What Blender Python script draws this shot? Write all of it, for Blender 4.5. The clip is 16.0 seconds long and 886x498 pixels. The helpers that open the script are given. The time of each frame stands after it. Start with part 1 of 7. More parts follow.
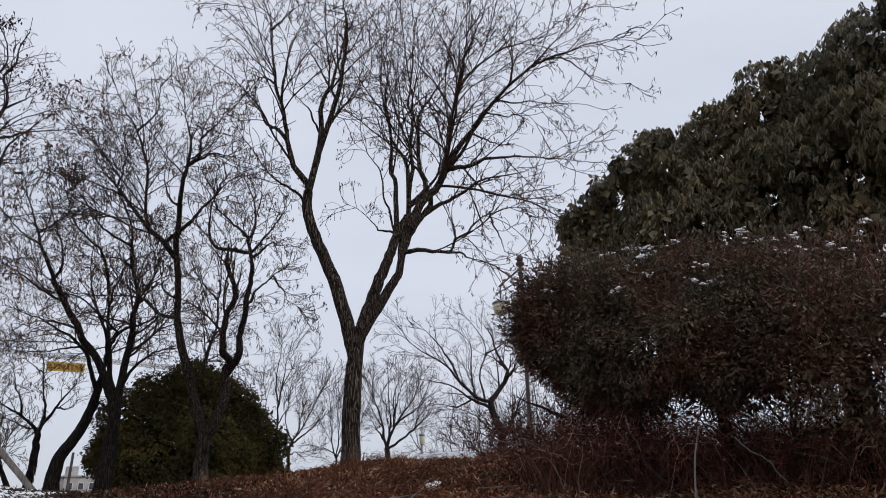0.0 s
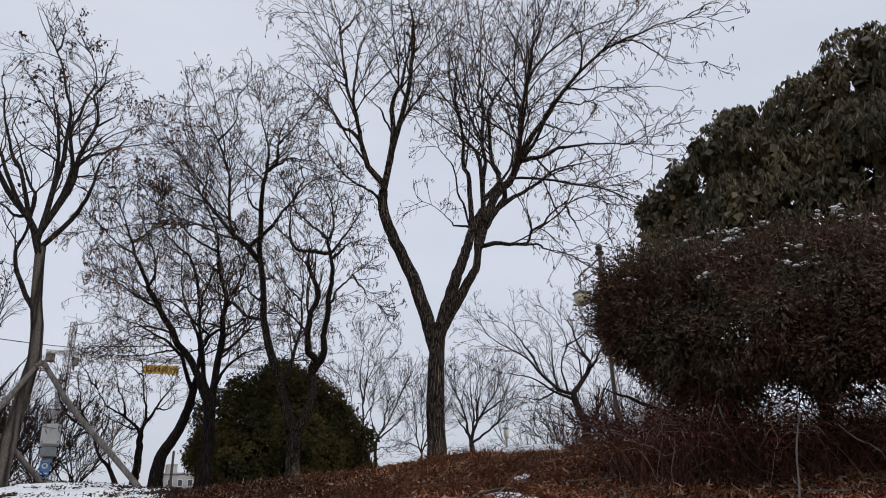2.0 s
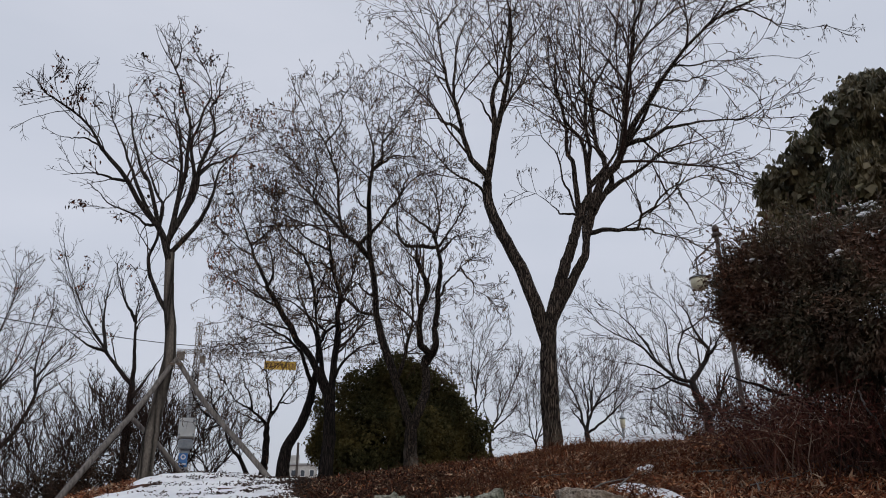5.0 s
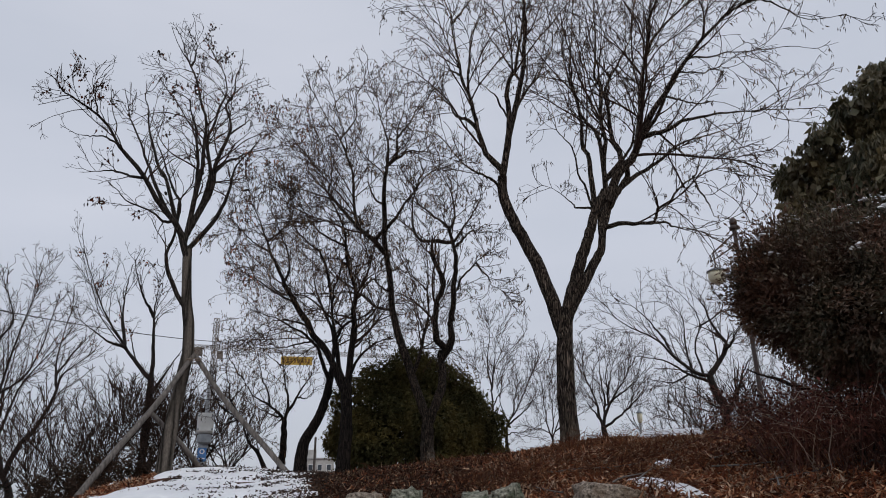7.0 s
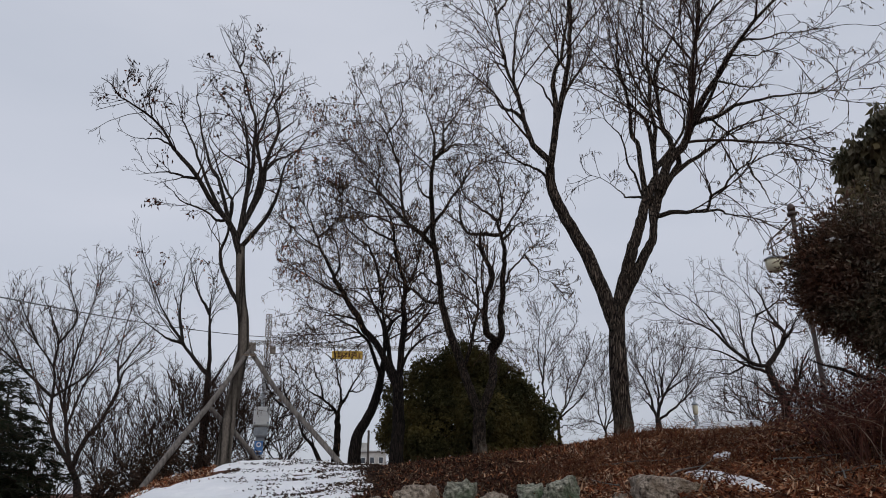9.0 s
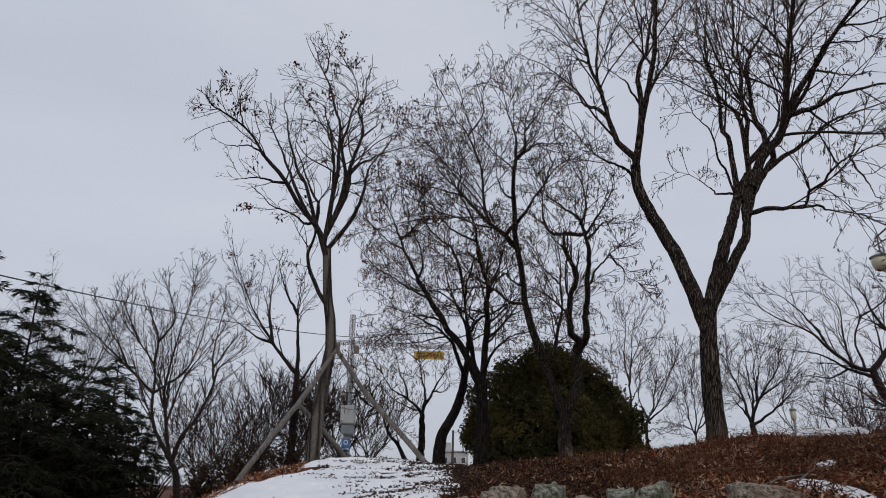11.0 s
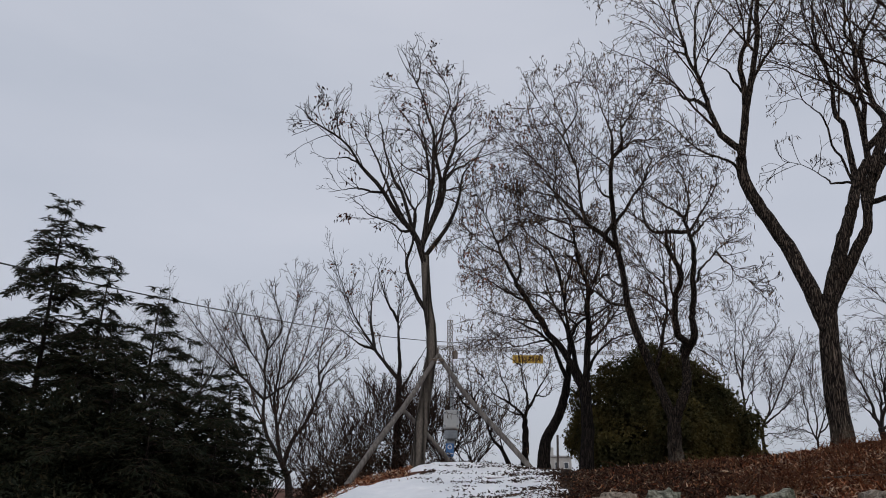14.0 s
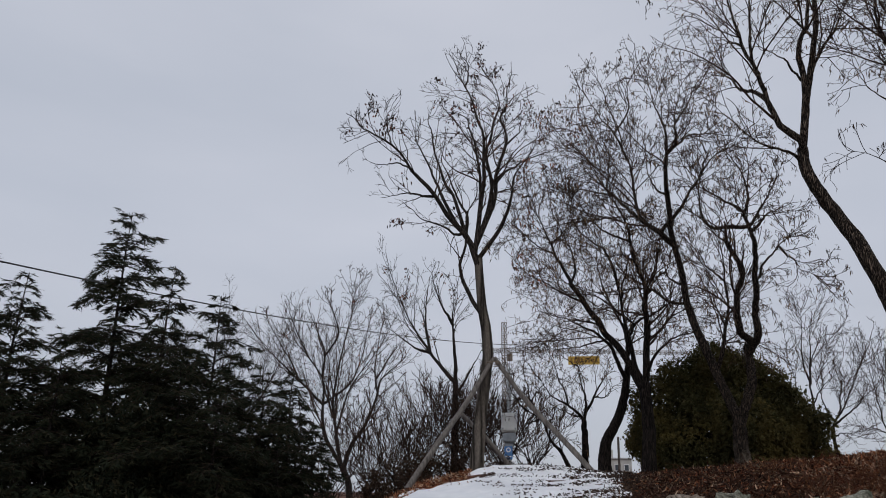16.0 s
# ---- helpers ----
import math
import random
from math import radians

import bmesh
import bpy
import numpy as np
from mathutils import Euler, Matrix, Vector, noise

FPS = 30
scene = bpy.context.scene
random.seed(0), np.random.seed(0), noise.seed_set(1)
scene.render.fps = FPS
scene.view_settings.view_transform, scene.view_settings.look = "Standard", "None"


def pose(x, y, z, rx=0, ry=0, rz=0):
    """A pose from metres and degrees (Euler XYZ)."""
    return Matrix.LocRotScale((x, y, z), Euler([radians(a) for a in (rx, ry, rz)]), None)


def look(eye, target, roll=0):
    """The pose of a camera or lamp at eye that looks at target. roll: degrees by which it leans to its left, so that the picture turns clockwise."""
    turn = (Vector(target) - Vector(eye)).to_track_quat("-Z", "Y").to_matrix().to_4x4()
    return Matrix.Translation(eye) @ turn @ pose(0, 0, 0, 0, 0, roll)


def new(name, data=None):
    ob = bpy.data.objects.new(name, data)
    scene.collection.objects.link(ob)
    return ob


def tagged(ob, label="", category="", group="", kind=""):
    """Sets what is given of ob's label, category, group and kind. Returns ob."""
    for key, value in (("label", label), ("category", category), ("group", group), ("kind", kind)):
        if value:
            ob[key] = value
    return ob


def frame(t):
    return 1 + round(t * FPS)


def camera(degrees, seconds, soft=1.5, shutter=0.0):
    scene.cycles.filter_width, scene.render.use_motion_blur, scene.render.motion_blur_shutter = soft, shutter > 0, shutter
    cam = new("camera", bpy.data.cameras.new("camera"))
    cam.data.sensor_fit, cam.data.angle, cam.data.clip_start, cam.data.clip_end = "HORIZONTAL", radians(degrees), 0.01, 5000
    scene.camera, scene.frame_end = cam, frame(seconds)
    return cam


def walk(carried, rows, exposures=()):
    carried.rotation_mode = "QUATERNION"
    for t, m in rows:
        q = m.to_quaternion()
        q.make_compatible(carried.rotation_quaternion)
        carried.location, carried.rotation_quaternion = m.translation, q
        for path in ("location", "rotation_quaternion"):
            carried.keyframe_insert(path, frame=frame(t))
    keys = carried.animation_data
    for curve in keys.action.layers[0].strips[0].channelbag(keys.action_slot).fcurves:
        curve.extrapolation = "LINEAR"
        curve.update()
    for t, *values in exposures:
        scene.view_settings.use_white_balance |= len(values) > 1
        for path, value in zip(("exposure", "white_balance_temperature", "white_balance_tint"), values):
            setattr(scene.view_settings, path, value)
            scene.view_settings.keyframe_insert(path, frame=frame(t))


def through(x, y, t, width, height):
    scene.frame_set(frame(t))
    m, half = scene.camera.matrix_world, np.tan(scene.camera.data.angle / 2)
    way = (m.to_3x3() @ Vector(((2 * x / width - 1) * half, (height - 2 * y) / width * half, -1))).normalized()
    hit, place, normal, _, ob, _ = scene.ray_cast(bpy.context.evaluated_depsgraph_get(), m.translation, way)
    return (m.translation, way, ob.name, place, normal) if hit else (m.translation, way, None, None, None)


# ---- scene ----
EYE = 1.6                 # eye above the path
ARM = 0.34                # the lens swings on this radius while the holder turns

# seconds, turn, tilt, roll in degrees
PATH = [
    (0, -18.83, 19.86, -1.35), (0.5, -17.36, 19.79, -1.37), (1, -15.67, 19.72, -1.36), (1.5, -14.22, 19.65, -1.55),
    (2, -12.56, 19.55, -1.76), (2.5, -10.37, 19.45, -1.93), (3, -8.61, 19.41, -1.77), (3.5, -6.80, 19.36, -1.63),
    (4, -5.56, 19.29, -1.50), (4.2, -5.06, 19.24, -1.48), (6.3, -3.09, 18.88, -1.28), (6.5, -2.94, 18.82, -1.30),
    (7, -2.55, 18.72, -1.32), (7.5, -2.10, 18.61, -1.32), (8, -1.42, 18.50, -1.44), (8.5, -0.27, 18.36, -1.43),
    (9, 1.41, 18.27, -1.18), (9.2, 1.96, 18.25, -1.10), (11.3, 8.97, 18.37, 0.66), (11.5, 9.43, 18.37, 0.78),
    (12, 10.72, 18.40, 0.90), (12.5, 12.19, 18.43, 0.83), (13, 13.47, 18.47, 0.78), (13.5, 14.80, 18.55, 0.84),
    (14, 16.09, 18.62, 0.97), (14.5, 17.49, 18.69, 1.00), (15, 18.61, 18.73, 0.89), (15.5, 19.59, 18.76, 0.80),
    (16, 20.44, 18.79, 0.79),
]


def held(turn, tilt, roll):
    a = radians(turn)
    return pose(-ARM * math.sin(a), ARM * math.cos(a), EYE, 90 + tilt, 0, turn) @ pose(0, 0, 0, 0, 0, roll)


cam = camera(63.4, 16.0, soft=0.95)
walk(cam, [(t, held(a, b, c)) for t, a, b, c in PATH],
     exposures=[(0, 0.27), (2, 0.21), (3.5, 0.13), (7, 0.03), (12.5, -0.05), (16, -0.09)])

# ---- world and sun: a winter overcast ----
SUN_EL, SUN_AZ = 38.0, 150.0
world = bpy.data.worlds.new("overcast")
scene.world = world
world.use_nodes = True
wn, wl = world.node_tree.nodes, world.node_tree.links
wn.clear()
w_out = wn.new("ShaderNodeOutputWorld")
w_bg = wn.new("ShaderNodeBackground")
w_bg.inputs["Strength"].default_value = 0.1
w_sky = wn.new("ShaderNodeTexSky")
w_sky.sky_type = "NISHITA"
w_sky.sun_disc = False
w_sky.sun_elevation = radians(SUN_EL)
w_sky.sun_rotation = radians(SUN_AZ)
w_tc = wn.new("ShaderNodeTexCoord")
w_map = wn.new("ShaderNodeMapping")
w_map.inputs["Scale"].default_value = (1.0, 1.0, 3.2)
w_noise = wn.new("ShaderNodeTexNoise")
w_noise.inputs["Scale"].default_value = 1.7
w_noise.inputs["Detail"].default_value = 5.0
w_noise.inputs["Roughness"].default_value = 0.45
w_ramp = wn.new("ShaderNodeValToRGB")
w_ramp.color_ramp.elements[0].position, w_ramp.color_ramp.elements[0].color = 0.30, (0.52, 0.56, 0.65, 1)
w_ramp.color_ramp.elements[1].position, w_ramp.color_ramp.elements[1].color = 0.72, (0.635, 0.66, 0.745, 1)
w_gain = wn.new("ShaderNodeMixRGB")
w_gain.blend_type = "MULTIPLY"
w_gain.inputs["Fac"].default_value = 1.0
w_gain.inputs["Color2"].default_value = (10, 10, 10, 1)
w_mix = wn.new("ShaderNodeMixRGB")
w_mix.inputs["Fac"].default_value = 0.93
wl.new(w_tc.outputs["Generated"], w_map.inputs["Vector"])
wl.new(w_map.outputs["Vector"], w_noise.inputs["Vector"])
wl.new(w_noise.outputs["Fac"], w_ramp.inputs["Fac"])
# the cloud sheet is a little thicker towards the horizon
w_sep = wn.new("ShaderNodeSeparateXYZ")
w_low = wn.new("ShaderNodeMapRange")
w_low.inputs["From Min"].default_value, w_low.inputs["From Max"].default_value = 0.0, 0.32
w_low.inputs["To Min"].default_value, w_low.inputs["To Max"].default_value = 8.3, 10.0
wl.new(w_tc.outputs["Generated"], w_sep.inputs["Vector"])
wl.new(w_sep.outputs["Z"], w_low.inputs["Value"])
wl.new(w_low.outputs["Result"], w_gain.inputs["Color2"])
wl.new(w_ramp.outputs["Color"], w_gain.inputs["Color1"])
wl.new(w_sky.outputs["Color"], w_mix.inputs["Color1"])
wl.new(w_gain.outputs["Color"], w_mix.inputs["Color2"])
wl.new(w_mix.outputs["Color"], w_bg.inputs["Color"])
wl.new(w_bg.outputs["Background"], w_out.inputs["Surface"])

sun_data = bpy.data.lights.new("sun", "SUN")
sun_data.energy = 0.7
sun_data.angle = radians(25)
sun_data.color = (1.0, 0.96, 0.9)
sun = new("sun", sun_data)
sun_az = radians(SUN_AZ)
sun.matrix_world = look((0, 0, 40), (-math.sin(sun_az), -math.cos(sun_az), 40 - math.tan(radians(SUN_EL))))


# ---- materials ----
def material(name, rough=0.8, metal=0.0):
    m = bpy.data.materials.new(name)
    m.use_nodes = True
    b = m.node_tree.nodes["Principled BSDF"]
    b.inputs["Roughness"].default_value = rough
    b.inputs["Metallic"].default_value = metal
    return m, m.node_tree.nodes, m.node_tree.links, b


def ramp(nodes, stops):
    r = nodes.new("ShaderNodeValToRGB")
    e = r.color_ramp.elements
    while len(e) < len(stops):
        e.new(0.5)
    for k, (p, c) in enumerate(stops):
        e[k].position, e[k].color = p, (*c, 1)
    return r


def noise_tex(nodes, links, scale, detail=4, stretch=(1, 1, 1), coords="Object", rough=0.55):
    tc = nodes.new("ShaderNodeTexCoord")
    mp = nodes.new("ShaderNodeMapping")
    mp.inputs["Scale"].default_value = stretch
    n = nodes.new("ShaderNodeTexNoise")
    n.inputs["Scale"].default_value = scale
    n.inputs["Detail"].default_value = detail
    n.inputs["Roughness"].default_value = rough
    links.new(tc.outputs[coords], mp.inputs["Vector"])
    links.new(mp.outputs["Vector"], n.inputs["Vector"])
    return n


def mixed(nodes, links, a, b, fac, blend="MIX"):
    m = nodes.new("ShaderNodeMixRGB")
    m.blend_type = blend
    for sock, val in (("Color1", a), ("Color2", b), ("Fac", fac)):
        if isinstance(val, tuple):
            m.inputs[sock].default_value = (*val, 1)
        elif isinstance(val, float):
            m.inputs[sock].default_value = val
        else:
            links.new(val, m.inputs[sock])
    return m.outputs["Color"]


def bump(nodes, links, height, b, strength, dist):
    n = nodes.new("ShaderNodeBump")
    n.inputs["Strength"].default_value = strength
    n.inputs["Distance"].default_value = dist
    links.new(height, n.inputs["Height"])
    links.new(n.outputs["Normal"], b.inputs["Normal"])


def surface(name, dark, light, scale, rough=0.8, stretch=(1, 1, 1), big=None, big_scale=0.7, relief=0.5, dist=0.01, metal=0.0):
    """Two scales of colour noise with relief."""
    m, n, l, b = material(name, rough, metal)
    if rough > 0.82:
        b.inputs["Specular IOR Level"].default_value = 0.2
    fine = noise_tex(n, l, scale, 6, stretch)
    r = ramp(n, [(0.32, dark), (0.68, light)])
    l.new(fine.outputs["Fac"], r.inputs["Fac"])
    col = r.outputs["Color"]
    if big:
        wide = noise_tex(n, l, big_scale, 4)
        k = ramp(n, [(0.45, (0, 0, 0)), (0.65, (1, 1, 1))])
        l.new(wide.outputs["Fac"], k.inputs["Fac"])
        col = mixed(n, l, col, big, k.outputs["Color"])
    l.new(col, b.inputs["Base Color"])
    bump(n, l, fine.outputs["Fac"], b, relief, dist)
    return m


def bark(name, dark, light, moss=None, furrow=48.0, relief=1.0, lichen=None):
    """Furrowed bark, ridges running up the stem."""
    m, n, l, b = material(name, 0.92)
    b.inputs["Specular IOR Level"].default_value = 0.15
    tc = n.new("ShaderNodeTexCoord")
    mp = n.new("ShaderNodeMapping")
    mp.inputs["Scale"].default_value = (1, 1, 0.07)
    vor = n.new("ShaderNodeTexVoronoi")
    vor.feature = "DISTANCE_TO_EDGE"
    vor.inputs["Scale"].default_value = furrow
    warp = noise_tex(n, l, 6.0, 4)
    l.new(tc.outputs["Object"], mp.inputs["Vector"])
    l.new(mixed(n, l, mp.outputs["Vector"], warp.outputs["Color"], 0.03), vor.inputs["Vector"])
    r = ramp(n, [(0.0, tuple(c * 0.35 for c in dark)), (0.07, dark), (0.26, light)])
    l.new(vor.outputs["Distance"], r.inputs["Fac"])
    grain = noise_tex(n, l, 60.0, 4, (1, 1, 0.4))
    g = ramp(n, [(0.3, (0.65, 0.65, 0.65)), (0.7, (1.2, 1.2, 1.2))])
    l.new(grain.outputs["Fac"], g.inputs["Fac"])
    col = mixed(n, l, r.outputs["Color"], g.outputs["Color"], 1.0, "MULTIPLY")
    if moss:
        wide = noise_tex(n, l, 2.2, 5)
        k = ramp(n, [(0.48, (0, 0, 0)), (0.66, (0.8, 0.8, 0.8))])
        l.new(wide.outputs["Fac"], k.inputs["Fac"])
        col = mixed(n, l, col, moss, k.outputs["Color"])
    if lichen:
        sep = n.new("ShaderNodeSeparateXYZ")
        l.new(tc.outputs["Object"], sep.inputs["Vector"])
        low = n.new("ShaderNodeMapRange")
        low.inputs["From Min"].default_value, low.inputs["From Max"].default_value = 0.42, 0.02
        l.new(sep.outputs["Z"], low.inputs["Value"])
        spot = noise_tex(n, l, 9.0, 5, (1, 1, 0.5))
        k2 = ramp(n, [(0.4, (0, 0, 0)), (0.62, (1, 1, 1))])
        l.new(spot.outputs["Fac"], k2.inputs["Fac"])
        col = mixed(n, l, col, lichen, mixed(n, l, k2.outputs["Color"], low.outputs["Result"], 1.0, "MULTIPLY"))
    l.new(col, b.inputs["Base Color"])
    h = n.new("ShaderNodeMath")
    h.operation = "MULTIPLY_ADD"
    h.inputs[1].default_value = 1.6
    l.new(vor.outputs["Distance"], h.inputs[0])
    l.new(grain.outputs["Fac"], h.inputs[2])
    bump(n, l, h.outputs["Value"], b, relief, 0.03)
    return m


def foliage(name, stops, rough=0.5, through=0.15, spec=0.4, wide_scale=1.1, patch=None, patch_scale=1.6):
    """Leaves that differ one from the next, with patches of another tint."""
    m, n, l, b = material(name, rough)
    geo = n.new("ShaderNodeNewGeometry")
    r = ramp(n, stops)
    l.new(geo.outputs["Random Per Island"], r.inputs["Fac"])
    wide = noise_tex(n, l, wide_scale, 3)
    k = ramp(n, [(0.35, (0.6, 0.6, 0.6)), (0.7, (1.25, 1.2, 1.1))])
    l.new(wide.outputs["Fac"], k.inputs["Fac"])
    col = r.outputs["Color"]
    if patch:
        spot = noise_tex(n, l, patch_scale, 4)
        k2 = ramp(n, [(0.44, (0, 0, 0)), (0.6, (0.85, 0.85, 0.85))])
        l.new(spot.outputs["Fac"], k2.inputs["Fac"])
        col = mixed(n, l, col, patch, k2.outputs["Color"])
    col = mixed(n, l, col, k.outputs["Color"], 1.0, "MULTIPLY")
    l.new(col, b.inputs["Base Color"])
    b.inputs["Specular IOR Level"].default_value = spec
    if through:
        t = n.new("ShaderNodeBsdfTranslucent")
        mx = n.new("ShaderNodeMixShader")
        mx.inputs["Fac"].default_value = through
        l.new(col, t.inputs["Color"])
        l.new(b.outputs["BSDF"], mx.inputs[1])
        l.new(t.outputs["BSDF"], mx.inputs[2])
        l.new(mx.outputs["Shader"], n["Material Output"].inputs["Surface"])
    return m


M_BARK = bark("dark furrowed bark", (0.03, 0.022, 0.018), (0.33, 0.255, 0.2), furrow=56.0, relief=1.8, lichen=(0.24, 0.19, 0.14))
M_BARK_TWIN = bark("dark ridged bark", (0.02, 0.016, 0.013), (0.115, 0.083, 0.063), furrow=66.0, relief=1.4, lichen=(0.22, 0.18, 0.14))
# Staked tree's limbs: backlit darkness against the sky put into the bark colour.
M_BARK_BACKLIT = bark("backlit limb bark", (0.024, 0.02, 0.018), (0.075, 0.062, 0.053), furrow=40.0, relief=0.6)
M_BARK_BLACK = bark("blackish bark", (0.011, 0.009, 0.008), (0.04, 0.03, 0.025))
M_BARK_GREY = bark("grey smooth bark", (0.05, 0.043, 0.037), (0.155, 0.133, 0.112), (0.083, 0.071, 0.059), 9.0, 0.5)
M_BARK_FAR = surface("weathered grey bark", (0.014, 0.011, 0.01), (0.038, 0.031, 0.028), 30.0, 0.9, (1, 1, 0.3), relief=0.4)
M_TWIG = surface("dark twig bark", (0.022, 0.013, 0.01), (0.06, 0.036, 0.027), 40.0, 0.9, (1, 1, 0.3), relief=0.2)
M_TWIG_GREY = surface("grey twig bark", (0.02, 0.016, 0.014), (0.055, 0.045, 0.04), 40.0, 0.9, (1, 1, 0.3), relief=0.2)
M_POD = foliage("dry seed pods", [(0.0, (0.05, 0.035, 0.025)), (0.6, (0.11, 0.075, 0.05)), (1.0, (0.2, 0.12, 0.06))], 0.7, 0.1, 0.2)
M_POD_DARK = foliage("blackened pods", [(0.0, (0.012, 0.01, 0.01)), (0.6, (0.035, 0.02, 0.015)), (1.0, (0.2, 0.06, 0.032))], 0.7, 0.1, 0.2)
M_RUST = foliage("withered leaves", [(0.0, (0.03, 0.018, 0.014)), (0.5, (0.085, 0.038, 0.025)), (1.0, (0.26, 0.085, 0.04))], 0.75, 0.08, 0.15)
M_LITTER = foliage("fallen leaves", [(0.0, (0.045, 0.014, 0.0075)), (0.3, (0.15, 0.048, 0.022)), (0.6, (0.31, 0.105, 0.05)),
                                     (0.8, (0.48, 0.24, 0.125)), (1.0, (0.72, 0.54, 0.4))], 0.8, 0.08, 0.2, 2.6)
M_LITTER_DARK = foliage("darker fallen leaves", [(0.0, (0.018, 0.009, 0.0065)), (0.4, (0.042, 0.019, 0.012)), (0.75, (0.08, 0.037, 0.023)),
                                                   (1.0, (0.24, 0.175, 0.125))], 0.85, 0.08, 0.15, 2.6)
M_STRAW = foliage("dry grass", [(0.0, (0.065, 0.02, 0.009)), (0.6, (0.125, 0.045, 0.02)), (1.0, (0.21, 0.11, 0.058))], 0.8, 0.15, 0.2)
M_STRAND = foliage("bleached plant shreds", [(0.0, (0.14, 0.07, 0.045)), (0.6, (0.3, 0.19, 0.135)), (1.0, (0.55, 0.43, 0.34))], 0.85, 0.1, 0.15)
M_PALEGRASS = foliage("bleached short grass", [(0.0, (0.09, 0.068, 0.048)), (0.6, (0.16, 0.13, 0.098)), (1.0, (0.25, 0.215, 0.17))], 0.85, 0.1, 0.15)
M_EVERGREEN = foliage("drooping evergreen leaves", [(0.0, (0.055, 0.062, 0.03)), (0.45, (0.1, 0.1, 0.052)), (0.8, (0.165, 0.14, 0.08)),
                                                   (1.0, (0.24, 0.2, 0.13))], 0.45, 0.15, 0.35, 2.4, (0.15, 0.115, 0.055), 0.8)
M_HEDGE = foliage("bronzed hedge leaves", [(0.0, (0.05, 0.05, 0.03)), (0.4, (0.1, 0.088, 0.054)), (0.78, (0.15, 0.115, 0.078)),
                                           (1.0, (0.26, 0.2, 0.15))], 0.5, 0.18, 0.35, 3.5, (0.15, 0.07, 0.046), 2.2)
M_BUSH = foliage("dark green bush leaves", [(0.0, (0.038, 0.04, 0.016)), (0.5, (0.068, 0.067, 0.028)), (0.85, (0.1, 0.092, 0.042)), (1.0, (0.13, 0.115, 0.056))], 0.7, 0.18, 0.1, 3.0, (0.125, 0.1, 0.036), 1.2)
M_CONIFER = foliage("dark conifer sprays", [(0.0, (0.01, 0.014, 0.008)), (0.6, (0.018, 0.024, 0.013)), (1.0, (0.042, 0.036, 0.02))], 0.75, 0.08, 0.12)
M_BRAMBLE = foliage("wine-red bramble stems", [(0.0, (0.05, 0.017, 0.012)), (0.6, (0.125, 0.044, 0.03)), (0.9, (0.21, 0.1, 0.07)), (1.0, (0.44, 0.34, 0.27))], 0.7, 0.0, 0.3, 2.0)
M_REDLEAF = foliage("wine-red bramble leaves", [(0.0, (0.045, 0.015, 0.012)), (0.6, (0.12, 0.034, 0.027)), (1.0, (0.24, 0.1, 0.075))], 0.7, 0.1, 0.15)
M_REDHEDGE = foliage("reddish hedge leaves", [(0.0, (0.07, 0.05, 0.035)), (0.5, (0.16, 0.085, 0.06)), (1.0, (0.32, 0.19, 0.14))], 0.6, 0.15, 0.25, 3.0, (0.14, 0.12, 0.07), 2.2)
M_BROWN = foliage("brown hedge leaves", [(0.0, (0.025, 0.015, 0.011)), (0.6, (0.05, 0.03, 0.02)), (1.0, (0.085, 0.05, 0.034))], 0.7, 0.08, 0.25)
M_SOIL = surface("leaf mould", (0.05, 0.019, 0.011), (0.14, 0.052, 0.029), 22.0, 0.95, big=(0.1, 0.042, 0.024), big_scale=1.3, relief=0.8, dist=0.03)
M_SNOW = surface("old snow", (0.82, 0.83, 0.85), (0.92, 0.92, 0.93), 7.0, 0.55, big=(0.78, 0.79, 0.82), big_scale=1.6, relief=0.35, dist=0.02)
M_ROCK = surface("weathered granite", (0.06, 0.045, 0.033), (0.68, 0.57, 0.46), 34.0, 0.92, big=(0.27, 0.2, 0.14), big_scale=6.0, relief=2.2, dist=0.03)
M_ROCK_MOSS = surface("mossy granite", (0.045, 0.048, 0.034), (0.58, 0.57, 0.46), 34.0, 0.92, big=(0.1, 0.14, 0.078), big_scale=5.0, relief=2.2, dist=0.03)
M_POLE = surface("grey weathered timber", (0.085, 0.075, 0.068), (0.215, 0.194, 0.177), 30.0, 0.85, (1, 1, 0.06), relief=0.5)
M_ROPE = surface("frayed rope", (0.12, 0.09, 0.07), (0.26, 0.2, 0.15), 80.0, 0.95)
M_LAMPPOLE = surface("red-brown painted steel", (0.05, 0.032, 0.027), (0.085, 0.052, 0.042), 25.0, 0.5, big=(0.07, 0.055, 0.048), big_scale=4, relief=0.15)
M_GALV = surface("galvanised steel", (0.36, 0.37, 0.38), (0.5, 0.51, 0.52), 20.0, 0.45, metal=0.6, relief=0.1)
M_CABINET = surface("off-white painted steel", (0.62, 0.63, 0.62), (0.72, 0.73, 0.72), 9.0, 0.45, relief=0.05)
M_GREY = surface("grey painted steel", (0.22, 0.25, 0.28), (0.32, 0.35, 0.38), 12.0, 0.5, relief=0.1)
M_BLUE = surface("blue sign enamel", (0.05, 0.16, 0.42), (0.08, 0.24, 0.55), 8.0, 0.4, relief=0.05)
M_WHITE = surface("white enamel", (0.7, 0.7, 0.7), (0.8, 0.8, 0.8), 10.0, 0.4, relief=0.05)
M_GLOBE = surface("yellowed opal globe", (0.62, 0.57, 0.4), (0.76, 0.72, 0.55), 5.0, 0.3, relief=0.05)
M_CRANE = surface("faded crane steel", (0.1, 0.08, 0.065), (0.19, 0.16, 0.135), 3.0, 0.6, relief=0.1)
M_BANNER = surface("yellow banner cloth", (0.45, 0.28, 0.03), (0.56, 0.36, 0.05), 2.0, 0.6, relief=0.05)
